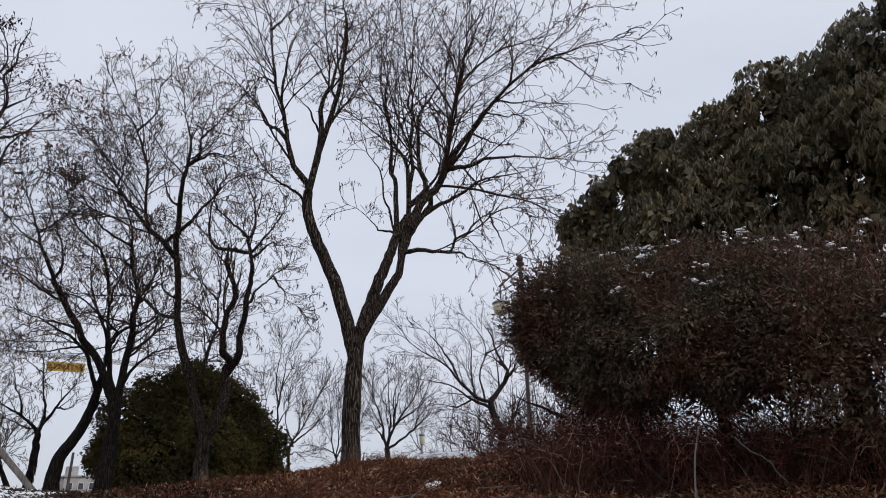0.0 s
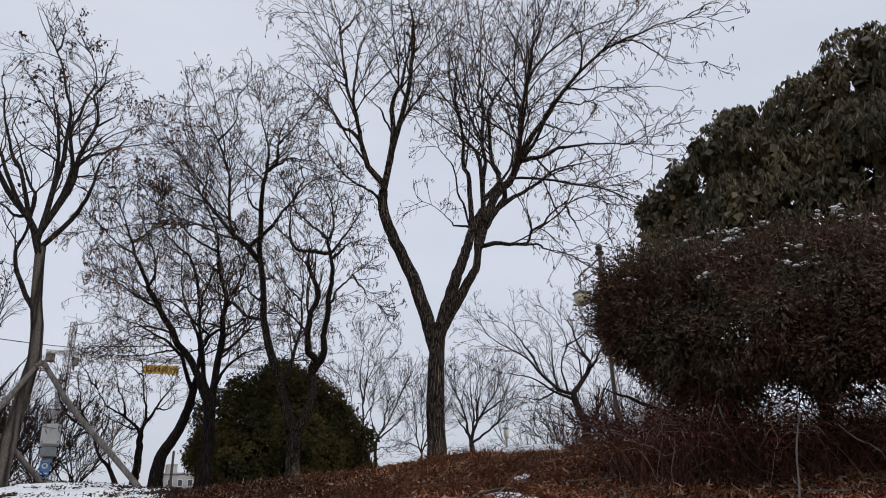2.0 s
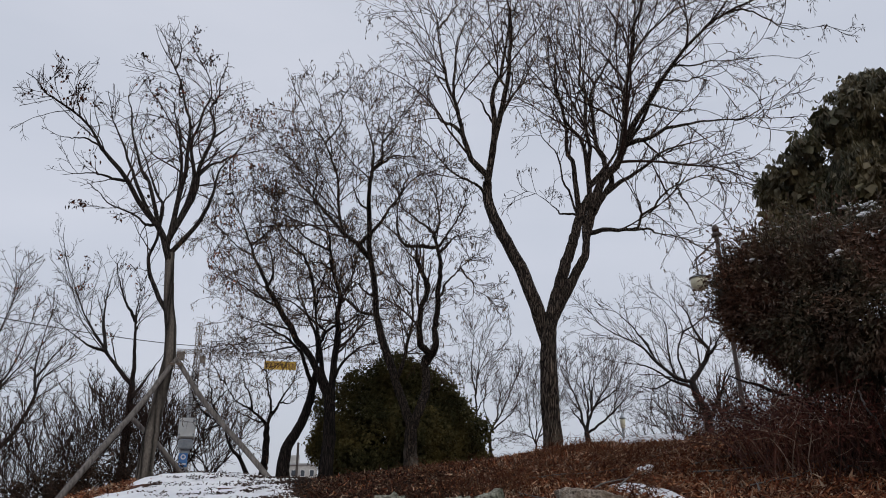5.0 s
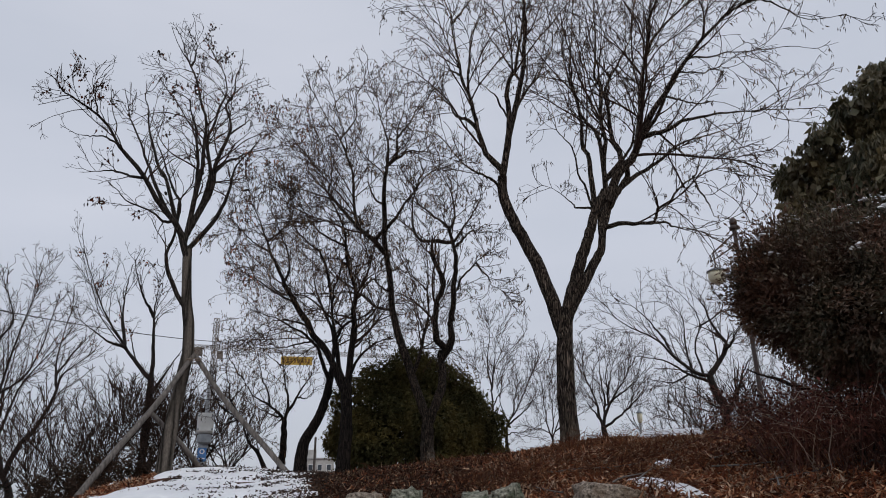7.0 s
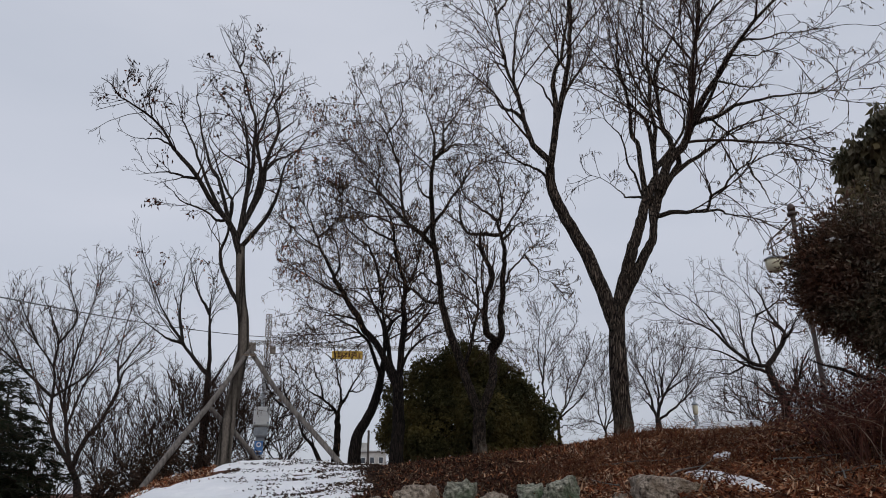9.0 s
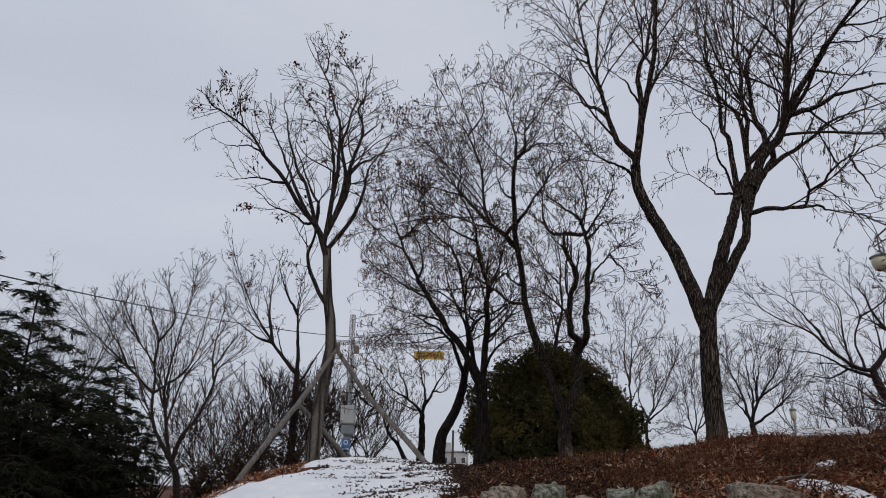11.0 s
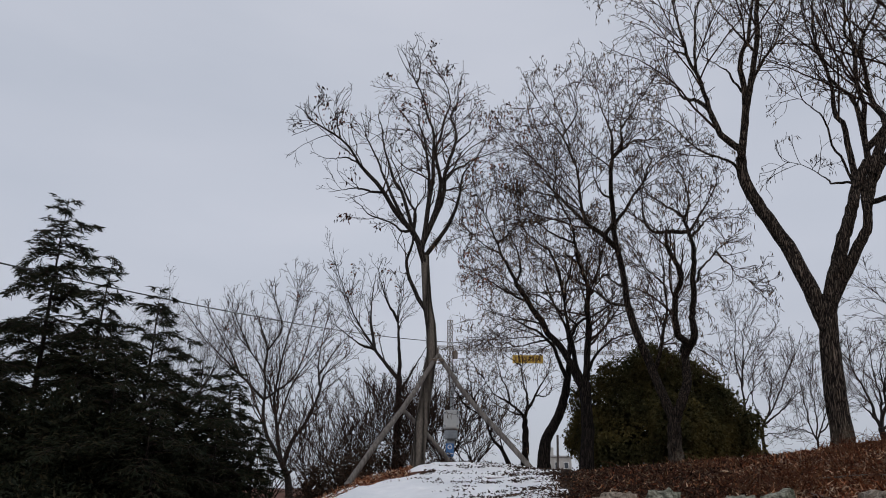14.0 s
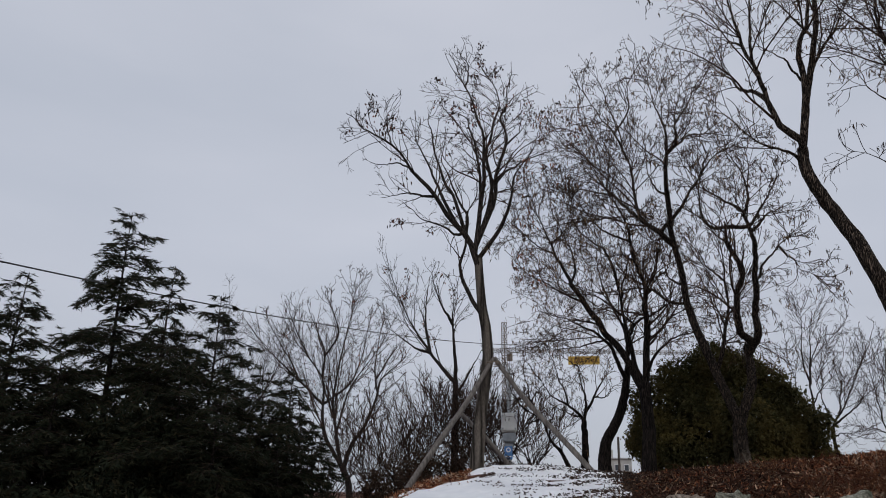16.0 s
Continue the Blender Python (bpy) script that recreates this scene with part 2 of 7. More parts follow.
M_LETTER = surface("dark banner lettering", (0.2, 0.1, 0.02), (0.26, 0.14, 0.03), 2.0, 0.6, relief=0.05)
M_CABLE = surface("black cable sheath", (0.03, 0.03, 0.032), (0.06, 0.06, 0.065), 20.0, 0.6, relief=0.1)
M_PLASTER = surface("pale wall plaster", (0.4, 0.39, 0.37), (0.52, 0.51, 0.49), 3.0, 0.9, big=(0.34, 0.33, 0.31), big_scale=0.4, relief=0.1)
M_ROOF = surface("grey roof sheet", (0.3, 0.3, 0.3), (0.42, 0.42, 0.42), 4.0, 0.7, relief=0.1)
M_PANE, _n, _l, _b = material("dark window glass", 0.1)
_b.inputs["Base Color"].default_value = (0.05, 0.06, 0.075, 1)
M_POST = surface("dark stained post", (0.06, 0.05, 0.045), (0.13, 0.11, 0.1), 30.0, 0.85, (1, 1, 0.1))


# ---- mesh helpers ----
def mesh_of(name, verts, faces, mat, smooth=False):
    """A mesh from arrays: faces all with the same number of corners."""
    me = bpy.data.meshes.new(name)
    v = np.asarray(verts, dtype=np.float32).reshape(-1, 3)
    f = np.asarray(faces, dtype=np.int32)
    k = f.shape[1]
    me.vertices.add(len(v))
    me.vertices.foreach_set("co", v.ravel())
    me.loops.add(f.size)
    me.loops.foreach_set("vertex_index", f.ravel())
    me.polygons.add(len(f))
    me.polygons.foreach_set("loop_start", np.arange(0, f.size, k, dtype=np.int32))
    if smooth:
        me.polygons.foreach_set("use_smooth", np.ones(len(f), dtype=bool))
    me.update(calc_edges=True)
    me.materials.append(mat)
    return me


def part(name, data, mat=None, parent=None, label=""):
    """Links a bmesh or a mesh as one object under its thing."""
    if isinstance(data, bmesh.types.BMesh):
        me = bpy.data.meshes.new(name)
        data.to_mesh(me)
        data.free()
        me.materials.append(mat)
        data = me
    ob = new(name, data)
    if parent:
        ob.parent = parent
    if label:
        ob["label"] = label
    return ob


def thing(name, m, label, category, group="", kind=""):
    ob = new(name)
    ob.empty_display_size = 0.2
    ob.matrix_world = m
    return tagged(ob, label, category, group, kind)


def unit(a):
    return a / np.maximum(np.linalg.norm(a, axis=-1, keepdims=True), 1e-9)


def tubes(paths, radii, sides=5):
    """Tubes round many paths of equal length: (B, n, 3) and (B, n) to vertices and quads."""
    p, r = np.asarray(paths, float), np.asarray(radii, float)
    b, n, _ = p.shape
    t = unit(np.gradient(p, axis=1))
    mean = unit(p[:, -1] - p[:, 0])
    ref = np.where(np.abs(mean[:, 2:3]) > 0.8, np.array([[1.0, 0, 0]]), np.array([[0, 0, 1.0]]))[:, None, :]
    u = unit(np.cross(t, np.broadcast_to(ref, t.shape)))
    w = np.cross(t, u)
    a = np.linspace(0, 2 * np.pi, sides, endpoint=False)
    ring = p[:, :, None] + r[:, :, None, None] * (np.cos(a)[:, None] * u[:, :, None] + np.sin(a)[:, None] * w[:, :, None])
    i = np.arange(b)[:, None, None] * n * sides + np.arange(n - 1)[None, :, None] * sides
    k = np.arange(sides)[None, None, :]
    k2 = (k + 1) % sides
    quads = np.stack([i + k, i + k2, i + k2 + sides, i + k + sides], axis=-1)
    return ring.reshape(-1, 3), quads.reshape(-1, 4)


def join_arrays(chunks):
    vs, fs, at = [], [], 0
    for v, f in chunks:
        vs.append(v)
        fs.append(f + at)
        at += len(v)
    return np.concatenate(vs), np.concatenate(fs)


def smooth_path(points, n):
    """A rounded path through a few places."""
    c = np.asarray(points, float)
    e = np.vstack([2 * c[0] - c[1], c, 2 * c[-1] - c[-2]])
    out = []
    for s in np.linspace(0, len(c) - 1, n):
        i = min(int(s), len(c) - 2)
        f = s - i
        p0, p1, p2, p3 = e[i:i + 4]
        out.append(0.5 * (2 * p1 + (p2 - p0) * f + (2 * p0 - 5 * p1 + 4 * p2 - p3) * f * f + (3 * p1 - p0 - 3 * p2 + p3) * f ** 3))
    return np.array(out)


def shoots(rng, p, r, per_metre, start, angle, ratio, up, wander, n, thin=0.55, tip=0.25, least=0.0, longest=9.0):
    """Side shoots on many parent paths at once."""
    length = np.linalg.norm(np.diff(p, axis=1), axis=2).sum(1)
    count = np.maximum(1, rng.poisson(length * per_metre))
    idx = np.repeat(np.arange(len(p)), count)
    s = start + (1 - start) * rng.random(len(idx)) ** 0.85
    g = s * (p.shape[1] - 1)
    i = np.minimum(g.astype(int), p.shape[1] - 2)
    f = (g - i)[:, None]
    at = p[idx, i] * (1 - f) + p[idx, i + 1] * f
    rad = (r[idx, i] * (1 - f[:, 0]) + r[idx, i + 1] * f[:, 0]) * thin
    t = unit(p[idx, i + 1] - p[idx, i])
    side = unit(np.cross(t, rng.normal(size=t.shape)))
    a = np.radians(rng.uniform(angle[0], angle[1], len(idx)))[:, None]
    d = np.cos(a) * t + np.sin(a) * side
    ln = np.clip(length[idx] * ratio * (1.2 - 0.75 * s) * rng.uniform(0.55, 1.25, len(idx)), least, longest)
    step = (ln / (n - 1))[:, None]
    pts = [at]
    bend = rng.normal(size=d.shape) * wander * 0.35
    for _ in range(n - 1):
        d = unit(d + np.array([0, 0, up]) + bend + rng.normal(size=d.shape) * wander * 0.55)
        pts.append(pts[-1] + d * step)
    return np.stack(pts, 1), rad[:, None] * np.linspace(1, tip, n)[None, :]


def thinned(rng, p, r, cell, most):
    """Drops shoots where too many crowd one small space."""
    mid = p[:, p.shape[1] // 2]
    key = np.floor(mid / np.array([cell, cell * 4, cell])).astype(np.int64)
    code = key[:, 0] * 1000003 + key[:, 1] * 10007 + key[:, 2]
    order = rng.permutation(len(p))
    order = order[np.argsort(code[order], kind="stable")]
    _, first, count = np.unique(code[order], return_index=True, return_counts=True)
    rank = np.arange(len(p)) - np.repeat(first, count)
    keep = np.sort(order[rank < most])
    return p[keep], r[keep]


def leaves(rng, at, d, length, width, fold=0.25, curl=0.2):
    """Pointed leaves folded on their midrib: vertices and triangles."""
    m = len(at)
    d = unit(d)
    s = unit(np.cross(d, rng.normal(size=d.shape)))
    nrm = np.cross(s, d)
    ln = (length * rng.uniform(0.6, 1.25, m))[:, None]
    wd = (width * rng.uniform(0.7, 1.2, m))[:, None] * 0.5
    mid = at + d * ln * 0.45
    v = np.stack([at, mid + s * wd + nrm * wd * fold, at + d * ln + nrm * ln * curl * rng.normal(size=(m, 1)), mid - s * wd + nrm * wd * fold], 1)
    base = np.arange(m)[:, None] * 4
    f = np.concatenate([base + np.array([[0, 1, 2]]), base + np.array([[0, 2, 3]])])
    return v.reshape(-1, 3), f


def needles(rng, at, d, length, width):
    """Narrow pointed sprays, one triangle each."""
    m = len(at)
    d = unit(d)
    s = unit(np.cross(d, rng.normal(size=d.shape))) * (width * rng.uniform(0.7, 1.2, m))[:, None] * 0.5
    v = np.stack([at + s, at - s, at + d * (length * rng.uniform(0.6, 1.25, m))[:, None]], 1)
    return v.reshape(-1, 3), np.arange(m * 3).reshape(-1, 3)


def box_bm(sx, sy, sz, at=(0, 0, 0), bevel=0.0, bm=None, turn=None):
    bm = bm or bmesh.new()
    m = Matrix.Translation(at) @ (turn or Matrix.Identity(4)) @ Matrix.Diagonal((sx, sy, sz, 1))
    res = bmesh.ops.create_cube(bm, size=1, matrix=m)
    if bevel:
        edges = {e for v in res["verts"] for e in v.link_edges}
        bmesh.ops.bevel(bm, geom=list(edges), offset=bevel, segments=2, affect="EDGES")
    return bm


def rod(a, b, r0, r1=None, sides=12, bm=None):
    a, b = Vector(a), Vector(b)
    bm = bm or bmesh.new()
    m = Matrix.Translation((a + b) / 2) @ (b - a).to_track_quat("Z", "Y").to_matrix().to_4x4()
    bmesh.ops.create_cone(bm, cap_ends=True, segments=sides, radius1=r0, radius2=r0 if r1 is None else r1, depth=(b - a).length, matrix=m)
    return bm


def lathe(profile, sides=24):
    """A turned solid from (radius, height) pairs."""
    bm = bmesh.new()
    rings = []
    for r, z in profile:
        rings.append([bm.verts.new((r * math.cos(2 * math.pi * k / sides), r * math.sin(2 * math.pi * k / sides), z)) for k in range(sides)])
    for a, b in zip(rings, rings[1:]):
        for k in range(sides):
            f = bm.faces.new((a[k], a[(k + 1) % sides], b[(k + 1) % sides], b[k]))
            f.smooth = True
    bm.faces.new(rings[0][::-1])
    bm.faces.new(rings[-1])
    return bm


# ---- the ground: a mound with a stone foot, one sheet to the horizon ----
CREST_AZ = [-180, -90, -40, -30, -25, -22, -17.7, -12.7, -6.8, 0.8, 11.4, 23.5, 40, 60, 90, 180]
CREST_Z = [0.0, 0.3, 0.5, 0.95, 1.4, 1.7, 1.92, 1.95, 1.87, 1.96, 2.12, 2.19, 2.08, 1.92, 1.6, 0.0]
CREST_R = [10, 10, 10, 10, 10.2, 10.7, 11.7, 11.9, 11.6, 11.2, 9.9, 9.2, 8.5, 8, 8, 10]
FOOT_R = [6, 6, 6.6, 6.8, 6.8, 6.8, 6.7, 6.6, 6.5, 6.1, 5.7, 5.3, 4.9, 4.6, 4.5, 6]
FOOT_Z = [0.0, 0.2, 0.3, 0.6, 0.9, 1.1, 1.25, 1.35, 1.45, 1.5, 1.5, 1.5, 1.5, 1.4, 1.2, 0.0]


def ground_z(x, y):
    """Height of the ground at places in metres."""
    x, y = np.asarray(x, float), np.asarray(y, float)
    r, a = np.hypot(x, y), np.degrees(np.arctan2(x, y))
    zc, rc = np.interp(a, CREST_AZ, CREST_Z), np.interp(a, CREST_AZ, CREST_R)
    zf, rf = np.interp(a, CREST_AZ, FOOT_Z), np.interp(a, CREST_AZ, FOOT_R)

    def ease(t):
        t = np.clip(t, 0, 1)
        return t * t * (3 - 2 * t)
    k = np.clip((r - rf) / np.maximum(rc - rf, 0.1), 0, 1)
    rise = zf + (zc - zf) * (1 - (1 - k) ** 1.35)
    z = np.where(r < rf, zf * (0.45 * ease((r - 2.4) / (rf - 3.0)) + 0.55 * ease((r - rf + 0.7) / 0.7)), rise)
    fall = ease((r - rc - 3.0) / 16.0)
    z = np.where(r > rc, zc * (1 - fall), z)
    near = ease((r - 2.0) / 3.0) * (1 - ease((r - 40) / 40))
    z = z + near * (0.03 * np.sin(1.7 * x + 0.6 * y) * np.sin(1.1 * y - 0.5 * x + 1) + 0.015 * np.sin(4.3 * x + 1) * np.sin(3.7 * y))
    return z


def on_ground(x, y, lift=0.0):
    return float(ground_z(x, y)) + lift


def polar(azimuth, r):
    a = radians(azimuth)
    return r * math.sin(a), r * math.cos(a)


az_list = np.radians(np.concatenate([np.arange(-180, -50, 5.0), np.arange(-50, 62, 0.6), np.arange(62, 180, 5.0)]))
r_list = np.concatenate([np.linspace(0.0, 4, 14), np.arange(4.1, 15, 0.11), np.geomspace(15.2, 3000, 50)])
ga, gr = np.meshgrid(az_list, r_list, indexing="ij")
gx, gy = gr * np.sin(ga), gr * np.cos(ga)
gz = ground_z(gx, gy)
na, nr = ga.shape
gi = np.arange(na)[:, None] * nr + np.arange(nr - 1)[None, :]
gj = ((np.arange(na) + 1) % na)[:, None] * nr + np.arange(nr - 1)[None, :]
g_faces = np.stack([gi, gi + 1, gj + 1, gj], -1).reshape(-1, 4)
ground = part("ground", mesh_of("ground", np.stack([gx, gy, gz], -1), g_faces, M_SOIL, True))
tagged(ground, "mound of brown leaf mould rising to a low crest", "ground", kind="structure")


def snow_sheet(name, cx, cy, turn, sx, sy, seed, level, label, thick=0.05, scale=1.0, step=0.045, streaks=0.0, bite=None, until=None):
    """A ragged sheet of old snow that sinks into the litter at its edge."""
    u, v = np.meshgrid(np.arange(-sx, sx, step), np.arange(-sy, sy, step), indexing="ij")
    a = radians(turn)
    x, y = cx + u * math.cos(a) + v * math.sin(a), cy - u * math.sin(a) + v * math.cos(a)
    rg = np.random.default_rng(seed)
    h = np.zeros_like(x)
    for k, amp in ((1.2, 1.0), (2.7, 0.8), (5.5, 0.6), (11.0, 0.45), (19, 0.3)):
        for _ in range(3):
            t, ph = rg.uniform(0, 2 * np.pi, 2)
            h += amp * np.sin(k * scale * (math.cos(t) * x + math.sin(t) * 1.6 * y) + ph) / 3
    if streaks:
        lines = np.zeros_like(x)
        for k in (9.0, 15.0, 24.0):
            for _ in range(3):
                t, ph = rg.normal() * 0.25, rg.uniform(0, 2 * np.pi)
                lines += np.sin(k * (math.sin(t) * u * 0.6 + v) + 2.2 * np.sin(1.9 * u + ph) + ph) / 5
        h = h + streaks * lines * np.clip(0.3 + 1.3 * u / sx, 0.0, 1.3)
    if bite:
        h = h - 2.2 * np.exp(-(((u - bite[0]) / bite[2]) ** 2 + ((v - bite[1]) / bite[3]) ** 2))
    if until is not None:
        h = h - 5.0 * np.clip(np.degrees(np.arctan2(x, y)) - until + 0.5 * np.sin(2.3 * y), 0, 2)
    edge = (np.abs(u / sx) ** 2.6 + np.abs(v / sy) ** 2.6) ** (1 / 2.6)
    h = h + level - (level + 1.6) * np.clip((edge - 0.45) / 0.5, 0, 1.5) ** 1.4
    z = ground_z(x, y) + thick * np.clip(h * 1.4, -1.2, 1.0)
    n0, n1 = x.shape
    i = (np.arange(n0 - 1)[:, None] * n1 + np.arange(n1 - 1)[None, :])
    f = np.stack([i, i + 1, i + n1 + 1, i + n1], -1)[:, :]
    keep = (h[:-1, :-1] > -0.9)
    f = f[keep].reshape(-1, 4)
    ob = part(name, mesh_of(name, np.stack([x, y, z], -1), f[:, ::-1], M_SNOW, True))
    return tagged(ob, label, "snow", kind="stuff")


snow_sheet("snow_patch", -2.5, 9.6, -13, 2.8, 3.7, 3, 0.85, "thin sheet of melting snow on the leaf-strewn bank", 0.06, 1.0, 0.03, 1.7, (-1.05, 0.85, 0.7, 0.75), -7.6)


# ---- trees ----
def stuff(ob):
    """Marks a part made of countless small pieces."""
    return tagged(ob, kind="stuff")


def stem_mesh(name, points, r0, r1, mat, rng, sides=12, n=22, wobble=0.02, flare=0.0):
    p = smooth_path(points, n)
    drift = np.cumsum(rng.normal(size=(n, 3)), 0)
    p = p + (drift - drift[:1] - np.linspace(0, 1, n)[:, None] * (drift[-1:] - drift[:1])) * wobble * 0.3
    soft = np.convolve(rng.normal(size=n + 6), np.ones(7) / 7, "valid")
    k = np.linspace(0, 1, n)
    r = (r1 + (r0 - r1) * (1 - k) ** (1.45 if r1 < 0.3 * r0 else 1.0)) * (1 + 0.07 * soft)
    if flare:
        h = p[:, 2] - p[0, 2]
        r = r * (1 + flare * np.exp(-h / 0.16))
    v, f = tubes(p[None], r[None], sides)
    v = v.reshape(n, sides, 3)
    c = p[:, None]
    ridge = np.cumsum(rng.normal(size=(n, sides)), 0) * 0.018 + rng.normal(size=(1, sides)) * 0.05
    v = c + (v - c) * (1 + np.clip(ridge, -0.14, 0.14))[:, :, None]
    return p, r, mesh_of(name, v.reshape(-1, 3), f, mat, True)


def resample(paths, radii, n):
    out, rad = [], []
    for p, r in zip(paths, radii):
        s = np.linspace(0, len(p) - 1, n)
        out.append(np.stack([np.interp(s, np.arange(len(p)), p[:, k]) for k in range(3)], 1))
        rad.append(np.interp(s, np.arange(len(p)), r))
    return np.array(out), np.array(rad)


def bare_tree(name, label, base, azimuth, limbs, seed, group="", bark_mat=None, twig_mat=None, dense=1.0, up=0.07, pods=0, clusters=0,
              reach=1.0, levels=4, droop=-0.03, lift=0.0, trim=1.0, tips_on=5.0, spread=(18, 46), crowd=3, pod_mat=None, limb_mat=None, thin_at=0.0032, wild=1.0, zones=(), skip=1):
    """A leafless tree: the first entry is the trunk, the others are its limbs, as (radius, end radius, places)."""
    rng = np.random.default_rng(seed)
    bark_mat, twig_mat = bark_mat or M_BARK, twig_mat or M_TWIG
    top = thing(name, pose(*base, 0, 0, -azimuth), label, "tree", group)
    paths, radii, built = [], [], []
    for k, (r0, r1, pts) in enumerate(limbs):
        first = k == 0
        pts = [(x, y, z + lift) for x, y, z in pts]
        if first:
            pts[0] = (pts[0][0], pts[0][1], -0.12)
        if built:
            line = np.concatenate(built)
            pts = [tuple(line[np.argmin(((line - np.array(pts[0])) ** 2).sum(1))])] + list(pts[1:])
        p, r, me = stem_mesh("trunk" if first else "limb", pts, r0 * 0.9, r1 * (0.85 if r1 > 0.03 else 0.45), bark_mat if first else limb_mat or bark_mat, rng, 16 if first else 10, 30 if first else 24,
                             0.012 if first else 0.03, 0.22 if first else 0.0)
        part("trunk" if first else "limb", me, parent=top)
        built.append(p)
        if not first:
            n_keep = max(6, int(len(p) * trim))
            paths.append(p[:n_keep])
            radii.append(r[:n_keep])
    fine = [k for k in range(len(paths)) if limbs[k + 1][1] < 0.04] or list(range(len(paths)))
    p0, r0 = resample([paths[k] for k in fine], [radii[k] for k in fine], 18)
    a, ra = shoots(rng, p0, r0, 2.5 * dense, 0.15, spread, 0.55 * reach, up, 0.13 * wild, 14, 0.45, 0.3, 0.5, 2.7 * reach)
    tips, rt = shoots(rng, p0[:, -3:], r0[:, -3:], tips_on, 0.3, (8, 38), 1.2, up, 0.12 * wild, 14, 0.9, 0.35, 0.3, 0.9 * reach)
    a, ra = np.concatenate([a, tips]), np.concatenate([ra, rt])
    ra = np.maximum(ra, thin_at * 1.5)
    b, rb = shoots(rng, a, ra, 4.0 * dense, 0.12, (22, 55), 0.45, up * 0.6, 0.15 * wild, 8, 0.6, 0.5, 0.2, 1.1)
    b, rb = thinned(rng, b, rb, 0.3, crowd)
    rb = np.maximum(rb, thin_at * 1.2)
    for q, rq in zip(a[:300], ra[:300]):
        part("branch", mesh_of("branch", *tubes(q[None, ::skip], rq[None, ::skip], 5 if skip == 1 else 4), twig_mat, True), parent=top)
    chunks = [tubes(b, rb, 3)]
    if len(a) > 300:
        chunks.append(tubes(a[300:], ra[300:], 4))
    last = b
    if levels > 2:
        c, rc = shoots(rng, b, rb, 5.5 * dense, 0.12, (22, 60), 0.5, droop, 0.22 * wild, 4, 0.8, 0.7, 0.1, 0.5)
        c, rc = thinned(rng, c, rc, 0.25, crowd)
        chunks.append(tubes(c, np.maximum(rc, thin_at), 3))
        last = c
        if levels > 3:
            d, rd = shoots(rng, c, rc, 3.2 * dense, 0.2, (22, 65), 0.6, droop, 0.3 * wild, 3, 0.8, 0.8, 0.07, 0.25)
            d, rd = thinned(rng, d, rd, 0.22, crowd)
            chunks.append(tubes(d, np.full(rd.shape, thin_at * 0.85), 3))
            last = d
    stuff(part("twig_growth", mesh_of("twig_growth", *join_arrays(chunks), twig_mat), parent=top))
    if pods:
        pick = rng.choice(len(last), min(pods, len(last)), replace=False)
        at = np.repeat(last[pick, -1], 2, axis=0) + rng.normal(size=(len(pick) * 2, 3)) * 0.012
        d = np.array([[0, 0, -1.0]]) + rng.normal(size=at.shape) * 0.3
        stuff(part("seed_fringe", mesh_of("seed_fringe", *leaves(rng, at, d, 0.085, 0.014, 0.3, 0.2), M_POD), parent=top))
    if zones:
        spots = np.concatenate([b[:, 2:].reshape(-1, 3), last[:, 1:].reshape(-1, 3)])
        got = []
        for zx, zz, zr in zones:
            near = np.hypot(spots[:, 0] - zx, spots[:, 2] - zz) / zr
            near = np.flatnonzero(near < rng.uniform(0.3, 1.0, len(near)))
            if len(near):
                got.append(spots[rng.choice(near, int(8 + 170 * zr))])
        at = np.concatenate(got)
        at = at + rng.normal(size=at.shape) * 0.05
        d = np.array([[0, 0, -1.0]]) + rng.normal(size=at.shape) * 0.45
        stuff(part("withered_foliage", mesh_of("withered_foliage", *leaves(rng, at, d, 0.07, 0.034, 0.4, 0.3), pod_mat or M_RUST), parent=top))
    if clusters:
        pick = rng.choice(len(b), min(clusters, len(b)), replace=False)
        n = 8
        at = np.repeat(b[pick, 5], n, axis=0) + rng.normal(size=(len(pick) * n, 3)) * 0.07
        d = np.array([[0, 0, -0.9]]) + rng.normal(size=at.shape) * 0.5
        stuff(part("withered_foliage", mesh_of("withered_foliage", *leaves(rng, at, d, 0.075, 0.045, 0.4, 0.3), pod_mat or M_RUST), parent=top))
    return top


def wild_limbs(rng, height, spread, stems, fork, r0, lean=0.0):
    """A short trunk that parts into rising limbs."""
    limbs = [(r0, r0 * 0.8, [(0, 0, -0.1), (lean * 0.4, 0, fork * 0.5), (lean, 0, fork)])]
    for k in range(stems):
        a = 2 * math.pi * (k + rng.uniform(-0.3, 0.3)) / stems
        s = spread * rng.uniform(0.55, 1.0)
        h = height * rng.uniform(0.75, 1.0)
        z0 = fork * rng.uniform(0.75, 1.0)
        x0 = lean * z0 / fork
        w = rng.uniform(-0.12, 0.12, 6) * spread
        limbs.append((r0 * rng.uniform(0.45, 0.65), r0 * 0.1, [
            (x0, 0, z0),
            (x0 + s * 0.3 * math.cos(a) + w[0], s * 0.3 * math.sin(a) + w[1], z0 + (h - z0) * 0.28),
            (x0 + s * 0.66 * math.cos(a) + w[2], s * 0.66 * math.sin(a) + w[3], z0 + (h - z0) * 0.62),
            (x0 + s * math.cos(a) + w[4], s * math.sin(a) + w[5], h)]))
    return limbs


